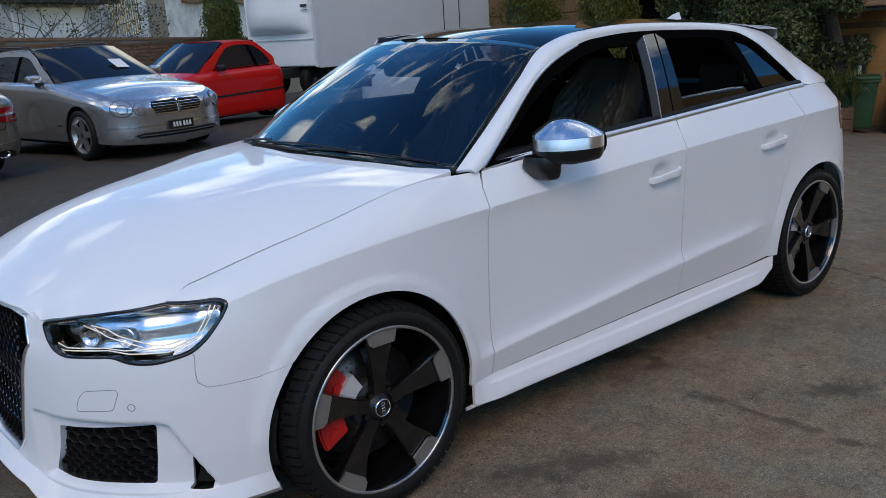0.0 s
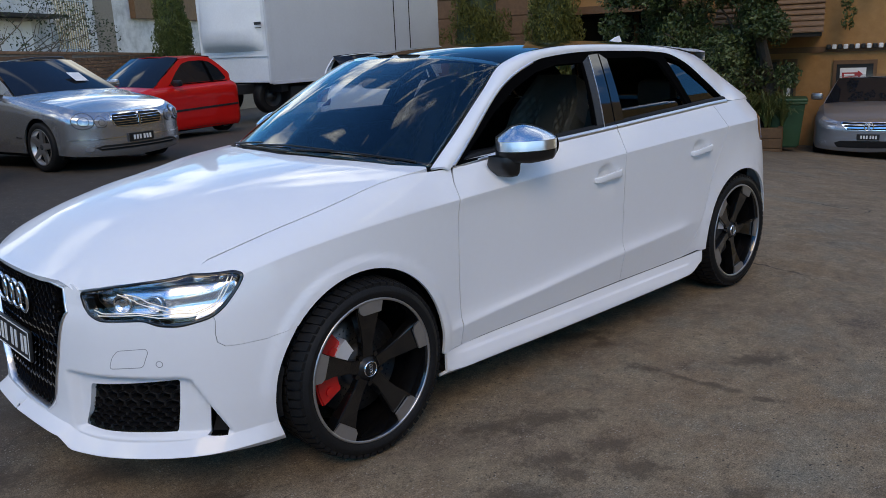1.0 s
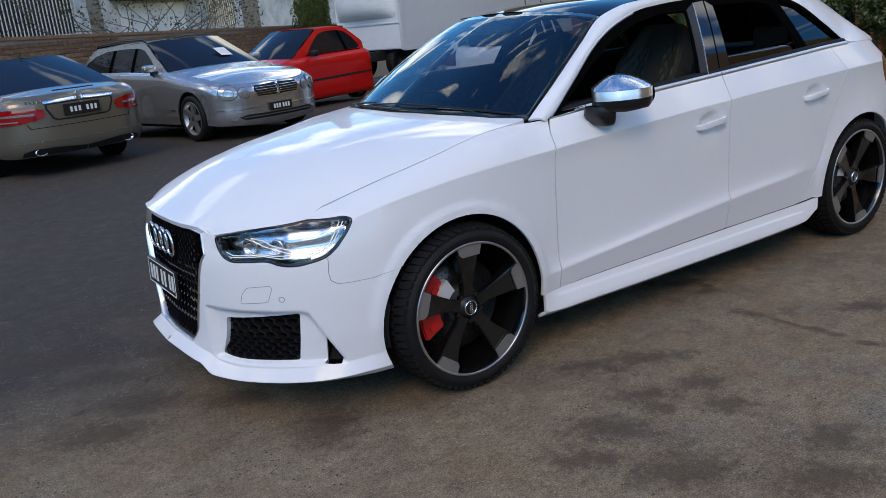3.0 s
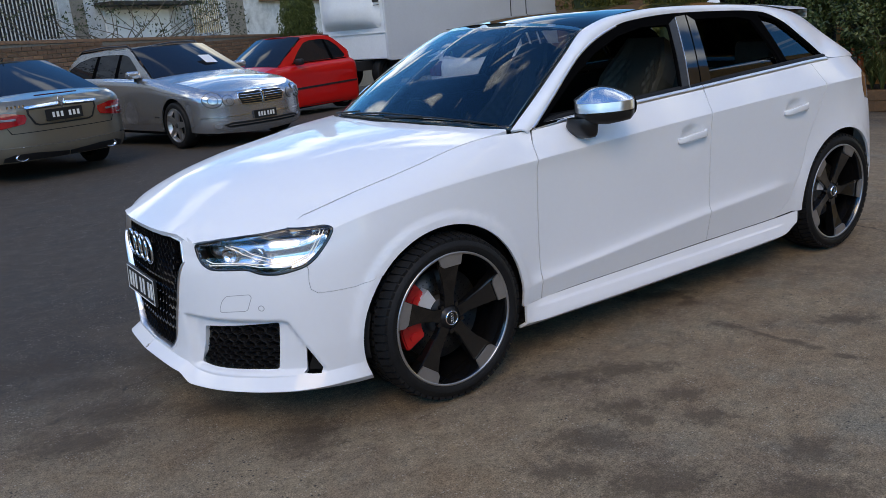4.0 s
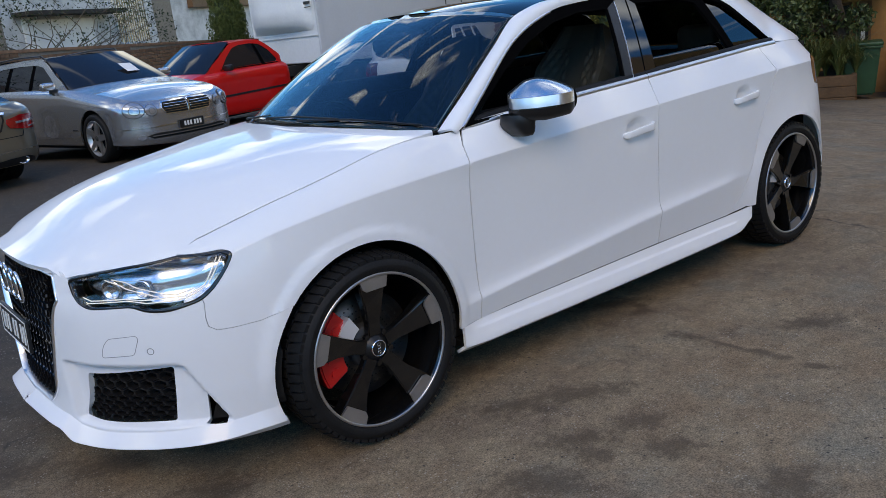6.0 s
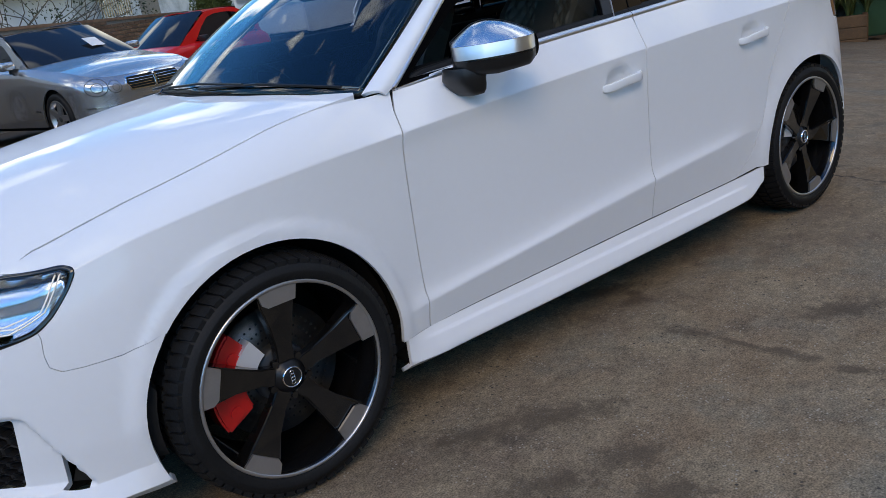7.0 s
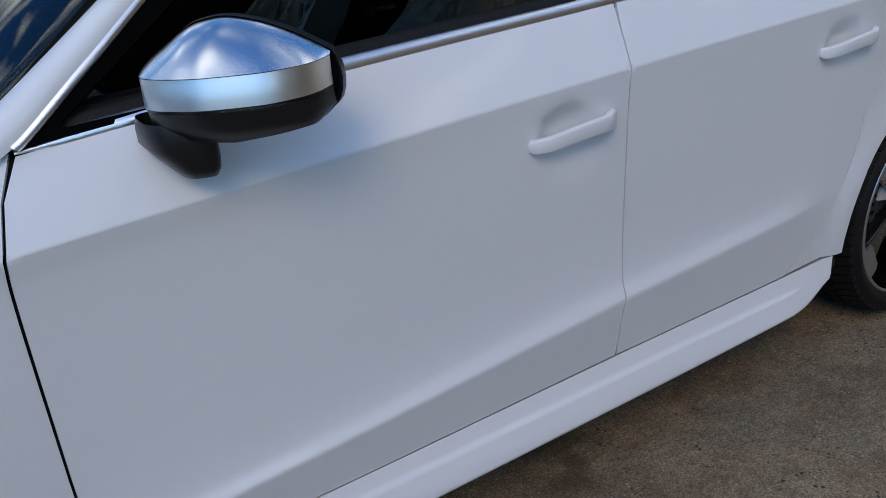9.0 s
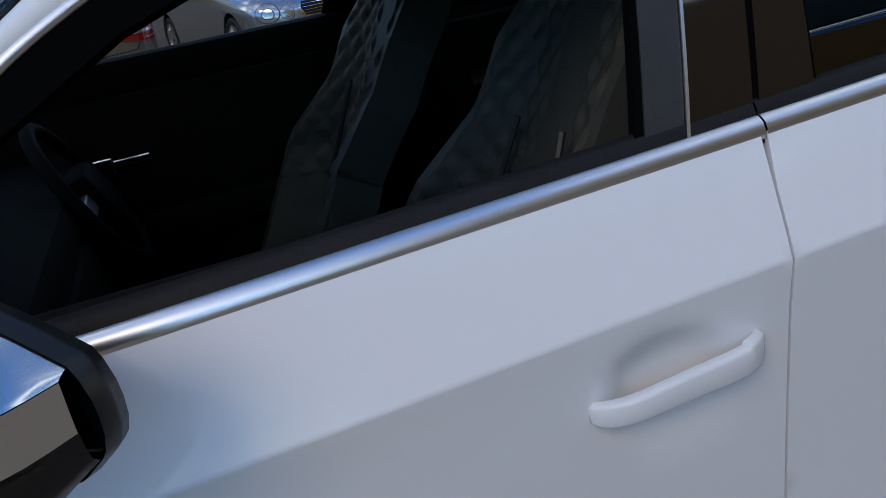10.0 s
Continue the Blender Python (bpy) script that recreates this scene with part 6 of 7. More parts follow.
# grey-gold coupe seen from behind
coupe, fn = far_car("coupe_car", "grey-gold two-door coupe parked with its tail to the yard", M_CHAMPAGNE, Matrix.Translation((0, 0, .05)) @ at_ground(-.60, 11.05, 103.5), .85, 2.76, 1.08, .88, .325,
                    [(-1.2, .62), (-.8, .68), (-.2, .80), (.5, .92), (.75, .95), (1.5, .955), (2.6, .985), (3.1, .992), (3.45, .985), (3.70, .970), (4.2, .94)], .96, 1.375, .72, 1.40, 2.35, 3.30, .57,
                    [(1.0, 2.05, 1.42, 2.05), (2.12, 2.85, 2.12, 2.50)], nose_round=.6, tail_round=.50, z_sill=.30)
s1 = fn["S1"]
rec = patch_on(fn, "plate_recess", [(s1, .655), (s1 - .30, .66), (s1 - .35, .68), (s1 - .41, .80), (s1 - .41, .855), (s1, .865)], M_TRIM, .003, None, "recess round the plate")
patch_on(fn, "recess_panel", [(s1, .672), (s1 - .29, .677), (s1 - .33, .695), (s1 - .385, .80), (s1 - .385, .845), (s1, .852)], M_CHAMPAGNE, .007, rec)
tl = patch_on(fn, "tail_lamp", [(s1 - .455, .70), (s1 - .425, .755), (s1 - .435, .80), (s1 - .62, .835), (s1 - .86, .835), (s1 - 1.12, .80), (s1 - 1.10, .74), (s1 - .95, .665), (s1 - .70, .665)], M_FARTAIL, .010, None, "red wedge tail lamp", .04)
patch_on(fn, "lamp_stripe", [(s1 - .54, .745), (s1 - .54, .768), (s1 - .80, .778), (s1 - 1.05, .772), (s1 - 1.05, .752), (s1 - .80, .752)], M_LAMPGLASS, .016, tl)
patch_on(fn, "lamp_lower_stripe", [(s1 - .72, .690), (s1 - .72, .704), (s1 - .96, .708), (s1 - .96, .694)], M_LAMPGLASS, .016, tl)
patch_on(fn, "boot_strip", [(s1, .872), (s1 - .42, .860), (s1 - .43, .884), (s1, .902)], M_CHROME, .020)
patch_on(fn, "boot_gap", [(s1, .600), (s1 - .60, .602), (s1 - .64, .664), (s1 - .648, .664), (s1 - .612, .594), (s1, .592)], M_UNDER, .002, lip=.002)
patch_on(fn, "bumper_crease", [(s1, .425), (s1 - .95, .45), (s1 - .95, .456), (s1, .431)], M_CHROME, .002, lip=.003)
patch_on(fn, "bumper_base", [(s1, .275), (s1 - .78, .285), (s1 - .74, .335), (s1 - .62, .365), (s1 - .38, .36), (s1, .325)], M_TRIM, .004)
pm = Matrix.Translation((3.858, 0, .765)) @ Matrix.Rotation(math.pi, 4, "Z")
plate_on(coupe, pm, .44, .135, None, (-.165, -.115, -.065, .03, .08, .13))
bm = boxes((3.705, 3.735, -.25, .25, .992, 1.006), bevel=.005)
part("brake_light", bm, M_TAIL, coupe, "red high brake light")
part("boot_badge", torus(.036, .005, 20, 6, "yz", (3.835, 0, .935)), M_CHROME, coupe)
for i in range(5):
    part("boot_figure", boxes((3.805, 3.815, -.62 + .045 * i, -.60 + .045 * i, .885, .912)), M_CHROME, coupe)
for sg in (1, -1):
    me = lathe("exhaust_tube", [(.052, .10), (.054, -.002), (.046, -.004), (.042, .02), (.001, .03)], 24)
    mm = Matrix.Translation((3.775, .54 * sg, .320)) @ Matrix.Rotation(radians(90), 4, "Z") @ Matrix.Diagonal((1.35, 1, .8, 1))
    part("exhaust_tip", me, M_CHROME, coupe, "oval chrome exhaust tip", mm)
bm = bmesh.new()
rod(bm, (2.30, .0, 1.385), (2.44, .0, 1.45), .016, .005, 8)
part("aerial_fin", bm, M_TRIM, coupe)

# red small car, side on
red, fn = far_car("red_car", "bright red two-door car with black side strip", M_REDPAINT, at_ground(3.92, 11.30, 201), .80, 2.45, .28, .82, .29,
                  [(-1.1, .66), (-.75, .72), (-.3, .82), (.2, .90), (.5, .945), (1.2, .955), (2.6, .97), (3.2, .97)], .975, 1.44, .50, 1.32, 2.14, 2.70, .58,
                  [], nose_round=.5, tail_round=.18, z_sill=.16, spats=True, glass=[(.90, .988), (1.12, 1.18), (1.34, 1.33), (1.54, 1.372), (1.84, 1.378), (2.08, 1.345), (2.27, 1.22), (2.42, 1.03), (2.36, .992)],
                  pillars=[(1.97, 2.05, 1.88, 1.94)])
fn["pair"]("side_strip", panel("side_strip_band", [(.45, fn["lev"](.45, .50)), (2.56, fn["lev"](2.56, .515)), (2.56, fn["lev"](2.56, .55)), (.45, fn["lev"](.45, .535))], lambda a, b: fn["skin"](a, b) + np.array([0, -.008, 0]), [], .06, lip=.008), M_TRIM, None, "black rubber side strip")
patch_on(fn, "side_repeater", ell(.30, .70, .035, .016), M_LAMPGLASS, .006)
for sg in (1, -1):
    part("door_mirror", shade(boxes((.90, 1.00, .84 * sg - .09, .84 * sg + .09, .95, 1.06), bevel=.03)), M_TRIM, red)
    part("sill_cover", boxes((.4, 2.1, .79 * sg - .02, .79 * sg + .02, .19, .27), bevel=.008), M_TRIM, red)

# dark grey people carrier facing the yard
mpv, fn = far_car("grey_car", "dark grey car with chrome grille facing the yard", M_GREYPAINT, at_ground(15.10, 2.78, 199), .92, 3.0, .95, .94, .34,
                  [(-1.3, .70), (-.9, .74), (-.5, .86), (0, .95), (.35, .98), (1.2, .99), (3.0, 1.01), (3.6, 1.01), (4.2, .97)], 1.0, 1.42, .40, 1.15, 3.3, 3.75, .62,
                  [(.75, 1.5, 1.2, 1.52), (1.6, 2.5, 1.62, 2.5), (2.6, 3.4, 2.6, 3.2)], nose_round=.6, tail_round=.4, z_sill=.22)
s0 = fn["S0"]
gl_ = patch_on(fn, "grille", [(s0, .58), (s0 + .36, .60), (s0 + .48, .70), (s0 + .46, .735), (s0, .73)], M_CHROME, .01)
for z in (.615, .665, .71):
    patch_on(fn, "grille_slot", [(s0, z - .016), (s0 + .34 + (z - .6), z - .012), (s0 + .34 + (z - .6), z + .012), (s0, z + .012)], M_UNDER, .02, gl_, lip=.004)
part("badge", torus(.075, .010, 26, 6, "yz", (-.945, 0, .665)), M_CHROME, mpv)
patch_on(fn, "headlamp", [(s0 + .56, .62), (s0 + .54, .72), (s0 + .62, .80), (s0 + .85, .86), (s0 + .96, .82), (s0 + .88, .66), (s0 + .72, .60)], M_LAMPGLASS, .012, None, "large clear headlamp")
patch_on(fn, "lower_intake", [(s0, .27), (s0 + .50, .28), (s0 + .56, .36), (s0 + .45, .40), (s0, .40)], M_UNDER, .006)
patch_on(fn, "fog_lamp", ell(s0 + .78, .36, .06, .035), M_LAMPGLASS, .012)
plate_on(mpv, Matrix.Translation((-.95, 0, .475)))
for sg in (1, -1):
    part("door_mirror", shade(boxes((.62, .76, .98 * sg - .11, .98 * sg + .11, 1.03, 1.17), bevel=.04)), M_GREYPAINT, mpv)

# white estate car seen from behind, beyond the hatchback
pale, fn = far_car("white_car", "white estate car with tall red tail lamps seen from behind", M_FARWHITE, at_ground(9.55, 9.72, 36), .85, 2.6, .95, .85, .31,
                   [(-1.2, .62), (-.8, .68), (0, .83), (.5, .93), (1.2, .95), (2.6, .97), (3.3, .97), (3.8, .95)], .96, 1.42, .55, 1.25, 3.05, 3.48, .60,
                   [(.9, 1.6, 1.3, 1.62), (1.7, 2.4, 1.72, 2.4), (2.5, 3.2, 2.5, 2.95)], nose_round=.6, tail_round=.3, z_sill=.2)
s1 = fn["S1"]
patch_on(fn, "tail_lamp", [(s1 - .60, .70), (s1 - .58, .93), (s1 - .80, .93), (s1 - .86, .70)], M_TAIL, .012, None, "tall red tail lamp", .04)
patch_on(fn, "bumper_line", [(s1, .50), (s1 - .8, .50), (s1 - .8, .515), (s1, .515)], M_SHADOWGREY, .006)

# ---- the yard ----
gx = np.concatenate([np.linspace(-900, -14, 12), np.linspace(-12, 30, 106), np.linspace(36, 900, 12)])
gy = np.concatenate([np.linspace(-900, -14, 12), np.linspace(-12, 30, 106), np.linspace(36, 900, 12)])
X, Y = np.meshgrid(gx, gy)
Z = ground_z(np.clip(X, -50, 40), np.clip(Y, -50, 40))
tagged(part("ground", grid_mesh("ground_sheet", np.stack([X, Y, Z], -1)), M_ASPHALT), "worn brown-grey asphalt yard with oil stains and cracks", "ground", kind="structure")


def along(ax, ay, bx, by, z=0):
    """A frame with x from a to b, y to the left of it, z up; and its length."""
    a = math.atan2(by - ay, bx - ax)
    return Matrix.Translation((ax, ay, z)) @ Matrix.Rotation(a, 4, "Z"), math.hypot(bx - ax, by - ay)


# ---- box truck ----
truck = thing("box_truck", "white box truck body on a black chassis behind the cars", "truck", Matrix.Translation((8.45, 13.05, 0)) @ Matrix.Rotation(radians(8), 4, "Z"), "")
part("box_side", boxes((.03, 6.0, 0, 2.5, .72, 3.6), bevel=.02), M_TRUCKSIDE, truck, "grey-white panel side")
bm = boxes((-.06, .03, .02, 2.48, .72, 3.6), bevel=.03)
part("box_front", bm, M_TRUCKFRONT, truck, "white fibreglass front wall")
part("corner_post", boxes((-.075, .05, -.02, .05, .70, 3.6), bevel=.012), M_TRUCKSIDE, truck)
part("bottom_rail", boxes((.0, 6.0, -.012, .04, .68, .76), bevel=.006), M_TRUCKSIDE, truck)
part("front_rail", boxes((-.085, .0, .05, 2.46, 1.30, 1.315)), M_TRUCKSIDE, truck)
u, v = np.meshgrid(np.linspace(0, 1, 24), np.linspace(0, 1, 16))
P = np.stack([-.06 - .30 * np.sin(np.pi * u) ** .5 * np.interp(v, [0, .06, .2, 1], [.0, .75, 1, .15]), .15 + 2.2 * u, 1.42 + 1.9 * v], -1)
part("front_bulge", grid_mesh("bulge", P, flip=True), M_TRUCKFRONT, truck, "rounded wind deflector")
part("small_label", boxes((-.42, -.405, .34, .62, 1.86, 1.92), (-.42, -.405, .34, .62, 1.79, 1.805)), M_SHADOWGREY, truck, "small dark label of plain bars", Matrix.Translation((.25, -.28, .12)))
for x in (4.15, 4.75):
    part("panel_seam", boxes((x, x + .03, -.006, .0, .76, 3.6)), M_CHASSIS, truck)
part("chassis_rail", boxes((-1.2, 6.0, .75, .95, .48, .70), (-1.2, 6.0, 1.55, 1.75, .48, .70), (.3, .5, .1, 2.4, .5, .68), (2.2, 2.4, .1, 2.4, .5, .68)), M_CHASSIS, truck)
part("fuel_tank", shade(boxes((.6, 1.5, .12, .62, .22, .62), bevel=.08)), M_CHASSIS, truck)
part("tool_box", boxes((1.8, 2.5, .1, .55, .28, .62), bevel=.02), M_CHASSIS, truck)
for x in (.35, 4.4):
    for y in (.60, 2.15):
        mm = Matrix.Translation((x, y, .40)) @ (Matrix.Identity(4) if y < 1 else Matrix.Rotation(math.pi, 4, "Z"))
        h = part("wheel", tyre_mesh(.40, .26, .24), M_RUBBER, truck, "", mm)
        part("rim", lathe("truck_rim", [(.242, -.11), (.22, -.10), (.19, -.05), (.09, -.06), (.08, -.13), (.001, -.135)], 28), M_SHADOWGREY, h)
part("wheel_guard", boxes((3.85, 4.95, .05, .55, .84, .87), (3.85, 3.88, .05, .55, .5, .85), (4.92, 4.95, .05, .55, .5, .85)), M_CHASSIS, truck)

# ---- low brick wall with the old house behind ----
WA, WB = (-7.0, 7.66), (9.32, 19.99)
wall_m, wall_l = along(*WA, *WB)
wall_l += 12
WALL_TOP = lambda x: 1.92 - .024 * x
brick_wall = tagged(part("wall_north", None or boxes((0, wall_l, -.10, .10, -1.5, 1.0)), M_MORTAR, None, "", wall_m), "old red-brown brick boundary wall", "wall", kind="structure")
bm = bmesh.new()
v = [bm.verts.new(p) for p in ((0, -.108, .9), (wall_l, -.108, .9), (wall_l, -.108, WALL_TOP(wall_l) - .01), (0, -.108, WALL_TOP(0) - .01), (0, .10, .9), (wall_l, .10, .9), (wall_l, .10, WALL_TOP(wall_l) - .01), (0, .10, WALL_TOP(0) - .01))]
for f in ((0, 1, 2, 3), (5, 4, 7, 6), (3, 2, 6, 7), (0, 3, 7, 4), (1, 5, 6, 2)):
    bm.faces.new([v[i] for i in f])
part("wall_core", bm, M_MORTAR, brick_wall)
BRICKS = []
brick_me = bpy.data.meshes.new("brick_block")
bm = boxes((-.113, .113, -.02, .02, -.036, .036), bevel=.006)
bm.to_mesh(brick_me)
bm.free()
brick_me.materials.append(M_BRICK)


def lay_bricks(x0, x1, z0, top, parent, y=-.112, stretch=1.0):
    rest_v, rest_f, k = [], [], 0
    row = 0
    z = z0
    while z < top(x0) + .2:
        x = x0 + (.12 if row % 2 else 0)
        while x < x1:
            if z < top(x) - .05:
                BRICKS.append((parent, x, y + random.uniform(-.003, .003), z))
            x += .238
        z += .086
        row += 1


lay_bricks(8.2, 21.5, .98, WALL_TOP, brick_wall)
cop_m, _ = along(*WA, *WB)
part("wall_coping", mesh_of("coping", [(x, y, WALL_TOP(x) + h) for x in (0, wall_l) for y, h in ((-.13, -.01), (-.13, .05), (.13, .05), (.13, -.01))], [(0, 4, 5, 1), (1, 5, 6, 2), (2, 6, 7, 3), (3, 7, 4, 0)], False), M_BRICK, brick_wall)

house_m, house_l = along(-9.5, 11.6, 10.5, 26.0)
house = thing("old_house", "weathered white rendered house with barred windows behind the brick wall", "house", house_m)
part("house_wall", boxes((0, 40, 0, .3, -1.5, 5.0)), M_RENDER, house)
for k, (x0, x1, z0, z1) in enumerate(((12.9, 15.45, 1.85, 3.6), (21.3, 22.9, 1.75, 3.3))):
    win = part("window", boxes((x0, x1, -.02, .02, z0, z1)), M_DARKWINDOW, house)
    part("window_trim", boxes((x0 - .06, x1 + .06, -.06, -.0, z0 - .08, z0), (x0 - .06, x1 + .06, -.06, 0, z1, z1 + .08), (x0 - .06, x0, -.05, 0, z0, z1), (x1, x1 + .06, -.05, 0, z0, z1)), M_RENDER, win)
    n = int((x1 - x0) / .12)
    for i in range(n + 1):
        x = x0 + (x1 - x0) * i / n
        part("window_bar", boxes((x - .012, x + .012, -.12, -.10, z0 - .25, z1 + .1)), M_BAR, win)
    for zr in (z0 - .2, z1 - .1):
        part("bar_rail", boxes((x0 - .05, x1 + .05, -.125, -.10, zr, zr + .03)), M_BAR, win)
part("garage_door", boxes((17.2, 20.1, -.05, 0, .2, 2.55), bevel=.01), M_TRUCKFRONT, house, "pale roller door")
part("door_eave", boxes((16.9, 21.0, -.7, .0, 2.64, 2.74)), M_ROOFDARK, house)
for b in ((23.4, 24.5, -.012, -.004, 1.2, 4.5), (16.0, 16.5, -.012, -.004, .5, 4.4)):
    part("wall_stain", boxes(b), M_MORTAR, house, "grey patch of bare render")
# rusty panel and timber beside the cypress
part("upper_cladding", boxes((25.6, 40, -.22, .0, 2.75, 5.0)), M_BUILDTRIM, house, "rusty brown sheet cladding")


def leafy(name, centres, count, size, mat, parent, spread, label="", droop=0., seed=3, kind=None, aspect=.5):
    """Many small leaves round clump centres (x, y, z, radius)."""
    rnd = np.random.RandomState(seed)
    C = np.array(centres, float)
    i = rnd.choice(len(C), count, p=C[:, 3] ** 2 / (C[:, 3] ** 2).sum())
    d = rnd.normal(size=(count, 3))
    d /= np.linalg.norm(d, axis=1, keepdims=True)
    r = C[i, 3] * (rnd.uniform(.35, 1.0, count) ** .6)
    p = C[i, :3] + d * r[:, None] * np.array(spread)
    a = rnd.normal(size=(count, 3)) + d * .4
    a[:, 2] -= droop
    a /= np.linalg.norm(a, axis=1, keepdims=True)
    b = np.cross(a, rnd.normal(size=(count, 3)))
    b /= np.linalg.norm(b, axis=1, keepdims=True)
    L = size * rnd.uniform(.6, 1.3, count)[:, None]
    n = np.cross(a, b)
    V = np.stack([p - a * L * .5, p + b * L * aspect * .5 + n * L * .08, p + a * L * .5, p - b * L * aspect * .5 + n * L * .08], 1).reshape(-1, 3)
    F = [(4 * k, 4 * k + 1, 4 * k + 2, 4 * k + 3) for k in range(count)]
    return part(name, mesh_of(name + "_mesh", V, F, False), mat, parent, label)


def branches(name, root, tips, r, mat, parent, seed=1, bend=.25):
    rnd = random.Random(seed)
    bm = bmesh.new()
    for tip_ in tips:
        a, b = Vector(root), Vector(tip_)
        last = a
        for k in range(1, 6):
            f = k / 5
            p = a.lerp(b, f) + Vector((rnd.uniform(-1, 1), rnd.uniform(-1, 1), rnd.uniform(-.4, .8))) * bend * (1 - f) * (a - b).length * .3
            rod(bm, last, p, r * (1 - (f - .2) * .8), r * (1 - f * .8), 6)
            last = p
    return part(name, bm, mat, parent)


def cypress(x, y, z, h, r, mat, seed):
    t = thing("cypress_tree", "tall narrow green conifer beside the yard wall", "tree", Matrix.Translation((x, y, z)), "conifers")
    bm = bmesh.new()
    rod(bm, (0, 0, 0), (0, 0, h * .8), .08, .02, 8)
    part("trunk", bm, M_BARK, t)
    rnd = random.Random(seed)
    cs = []
    for k in range(150):
        f = rnd.random()
        rr = r * (1 - f ** 2.2) * rnd.uniform(.62, 1.0)
        a = rnd.uniform(0, 6.28)
        cs.append((rr * math.cos(a), rr * math.sin(a), .1 + f * h, .16 + .10 * rnd.random()))
    leafy("crown", cs, 26000, .10, mat, t, (1, 1, 1.9), droop=-1.6, seed=seed, aspect=.32)
    # dark core: the shade deep in the crown, put into its colour
    bm = bmesh.new()
    bmesh.ops.create_icosphere(bm, subdivisions=3, radius=1)
    for v in bm.verts:
        f = (v.co.z + 1) / 2
        v.co = Vector((v.co.x * r * .55, v.co.y * r * .55, f * h * .9)) * 1
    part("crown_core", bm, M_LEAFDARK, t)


cypress(9.1, 19.0, 0, 5.4, .46, M_CYPRESSD, 4)
cypress(14.2, 12.25, -1.0, 6.0, .95, M_CYPRESS, 5)
cypress(13.75, 9.35, -.8, 6.0, .66, M_CYPRESS, 6)
# straggling bare shrub along the wall
shrub = thing("bare_shrub", "straggling bare shrub with thin grey twigs over the wall", "shrub", Matrix.Translation((3.2, 16.6, .6)))
tips = [(random.uniform(-4.2, 5.0), random.uniform(-.6, .4), random.uniform(.9, 2.4)) for _ in range(46)]
tips = [(x, y + x * .62, z) for x, y, z in tips]
branches("brushwood", (.0, 0, 0), tips[:24], .022, M_TWIG, shrub, 2, .5)
branches("brushwood", (2.2, 1.4, 0.1), tips[24:], .018, M_TWIG, shrub, 5, .5)
leafy("sparse_leaves", [(x * .9, y * .9, z * .95, .35) for x, y, z in tips], 2600, .075, M_LEAFDARK, shrub, (1, 1, 1), seed=9)

# ---- the ochre building and what stands before it ----
fac_m, _ = along(14.3, 10.6, 19.1, -1.5)
building = thing("ochre_building", "ochre brick building with dark doors and tiled awning", "building", fac_m)
part("building_wall", boxes((4.2, 13.5, .0, .35, -2.2, 7.0)), M_ORANGE, building)
part("upper_wall", boxes((0, 4.2, .0, .35, 1.98, 7.0)), M_ORANGE, building)
part("garage_recess", boxes((0, 4.2, 2.6, 2.7, -2.2, 1.98), (0, .1, .35, 2.6, -2.2, 1.98), (4.1, 4.2, .35, 2.6, -2.2, 1.98), (0, 4.2, .35, 2.6, 1.9, 1.98)), M_ROOFDARK, building, "dark open garage under the wall")
part("recess_beam", boxes((0, 4.2, -.04, .0, 1.92, 2.10), bevel=.008), M_BUILDTRIM, building)
for x in (5.66, 6.02):
    d = part("door_panel", boxes((x - .10, x + .10, -.03, .02, -1.2, .68), bevel=.01), M_DOOR, building, "narrow dark glazed door")
    part("door_frame", boxes((x - .15, x - .10, -.05, .02, -1.2, .74), (x + .10, x + .15, -.05, .02, -1.2, .74), (x - .15, x + .15, -.05, .02, .68, .74)), M_BUILDTRIM, d)
part("door_notice", boxes((5.98, 6.06, -.045, -.035, -.15, .22)), M_PAPER, building, "white paper notice")
w = part("window", boxes((6.95, 7.65, -.02, .02, -.35, .60)), M_DARKWINDOW, building, "dark shop window")
part("window_trim", boxes((6.88, 7.72, -.06, .0, .60, .68), (6.88, 6.95, -.06, 0, -.4, .6), (7.65, 7.72, -.06, 0, -.4, .6), (6.86, 7.74, -.09, 0, -.46, -.38)), M_BUILDTRIM, w)
sign = part("arrow_sign", boxes((7.02, 7.52, -.05, -.035, .24, .52), bevel=.004), M_PAPER, building, "white sign with a red arrow")
bm = bmesh.new()
vs = [bm.verts.new((7.06 + x, -.056, .38 + z)) for x, z in ((0, -.045), (.30, -.045), (.30, -.085), (.41, 0), (.30, .085), (.30, .045), (0, .045))]
bm.faces.new(vs)
part("arrow", bm, M_SIGNRED, sign)
part("sign_bars", boxes((7.10, 7.30, -.062, -.058, .365, .395)), M_PAPER, sign)
part("wall_band", boxes((4.2, 13.5, -.05, .0, .86, .98)), M_BUILDTRIM, building)
for i in range(26):
    part("scallop", boxes((6.72 + i * .11, 6.81 + i * .11, -.16, -.06, .92, 1.02), bevel=.02), M_PAPER if i % 2 else M_DOOR, building)
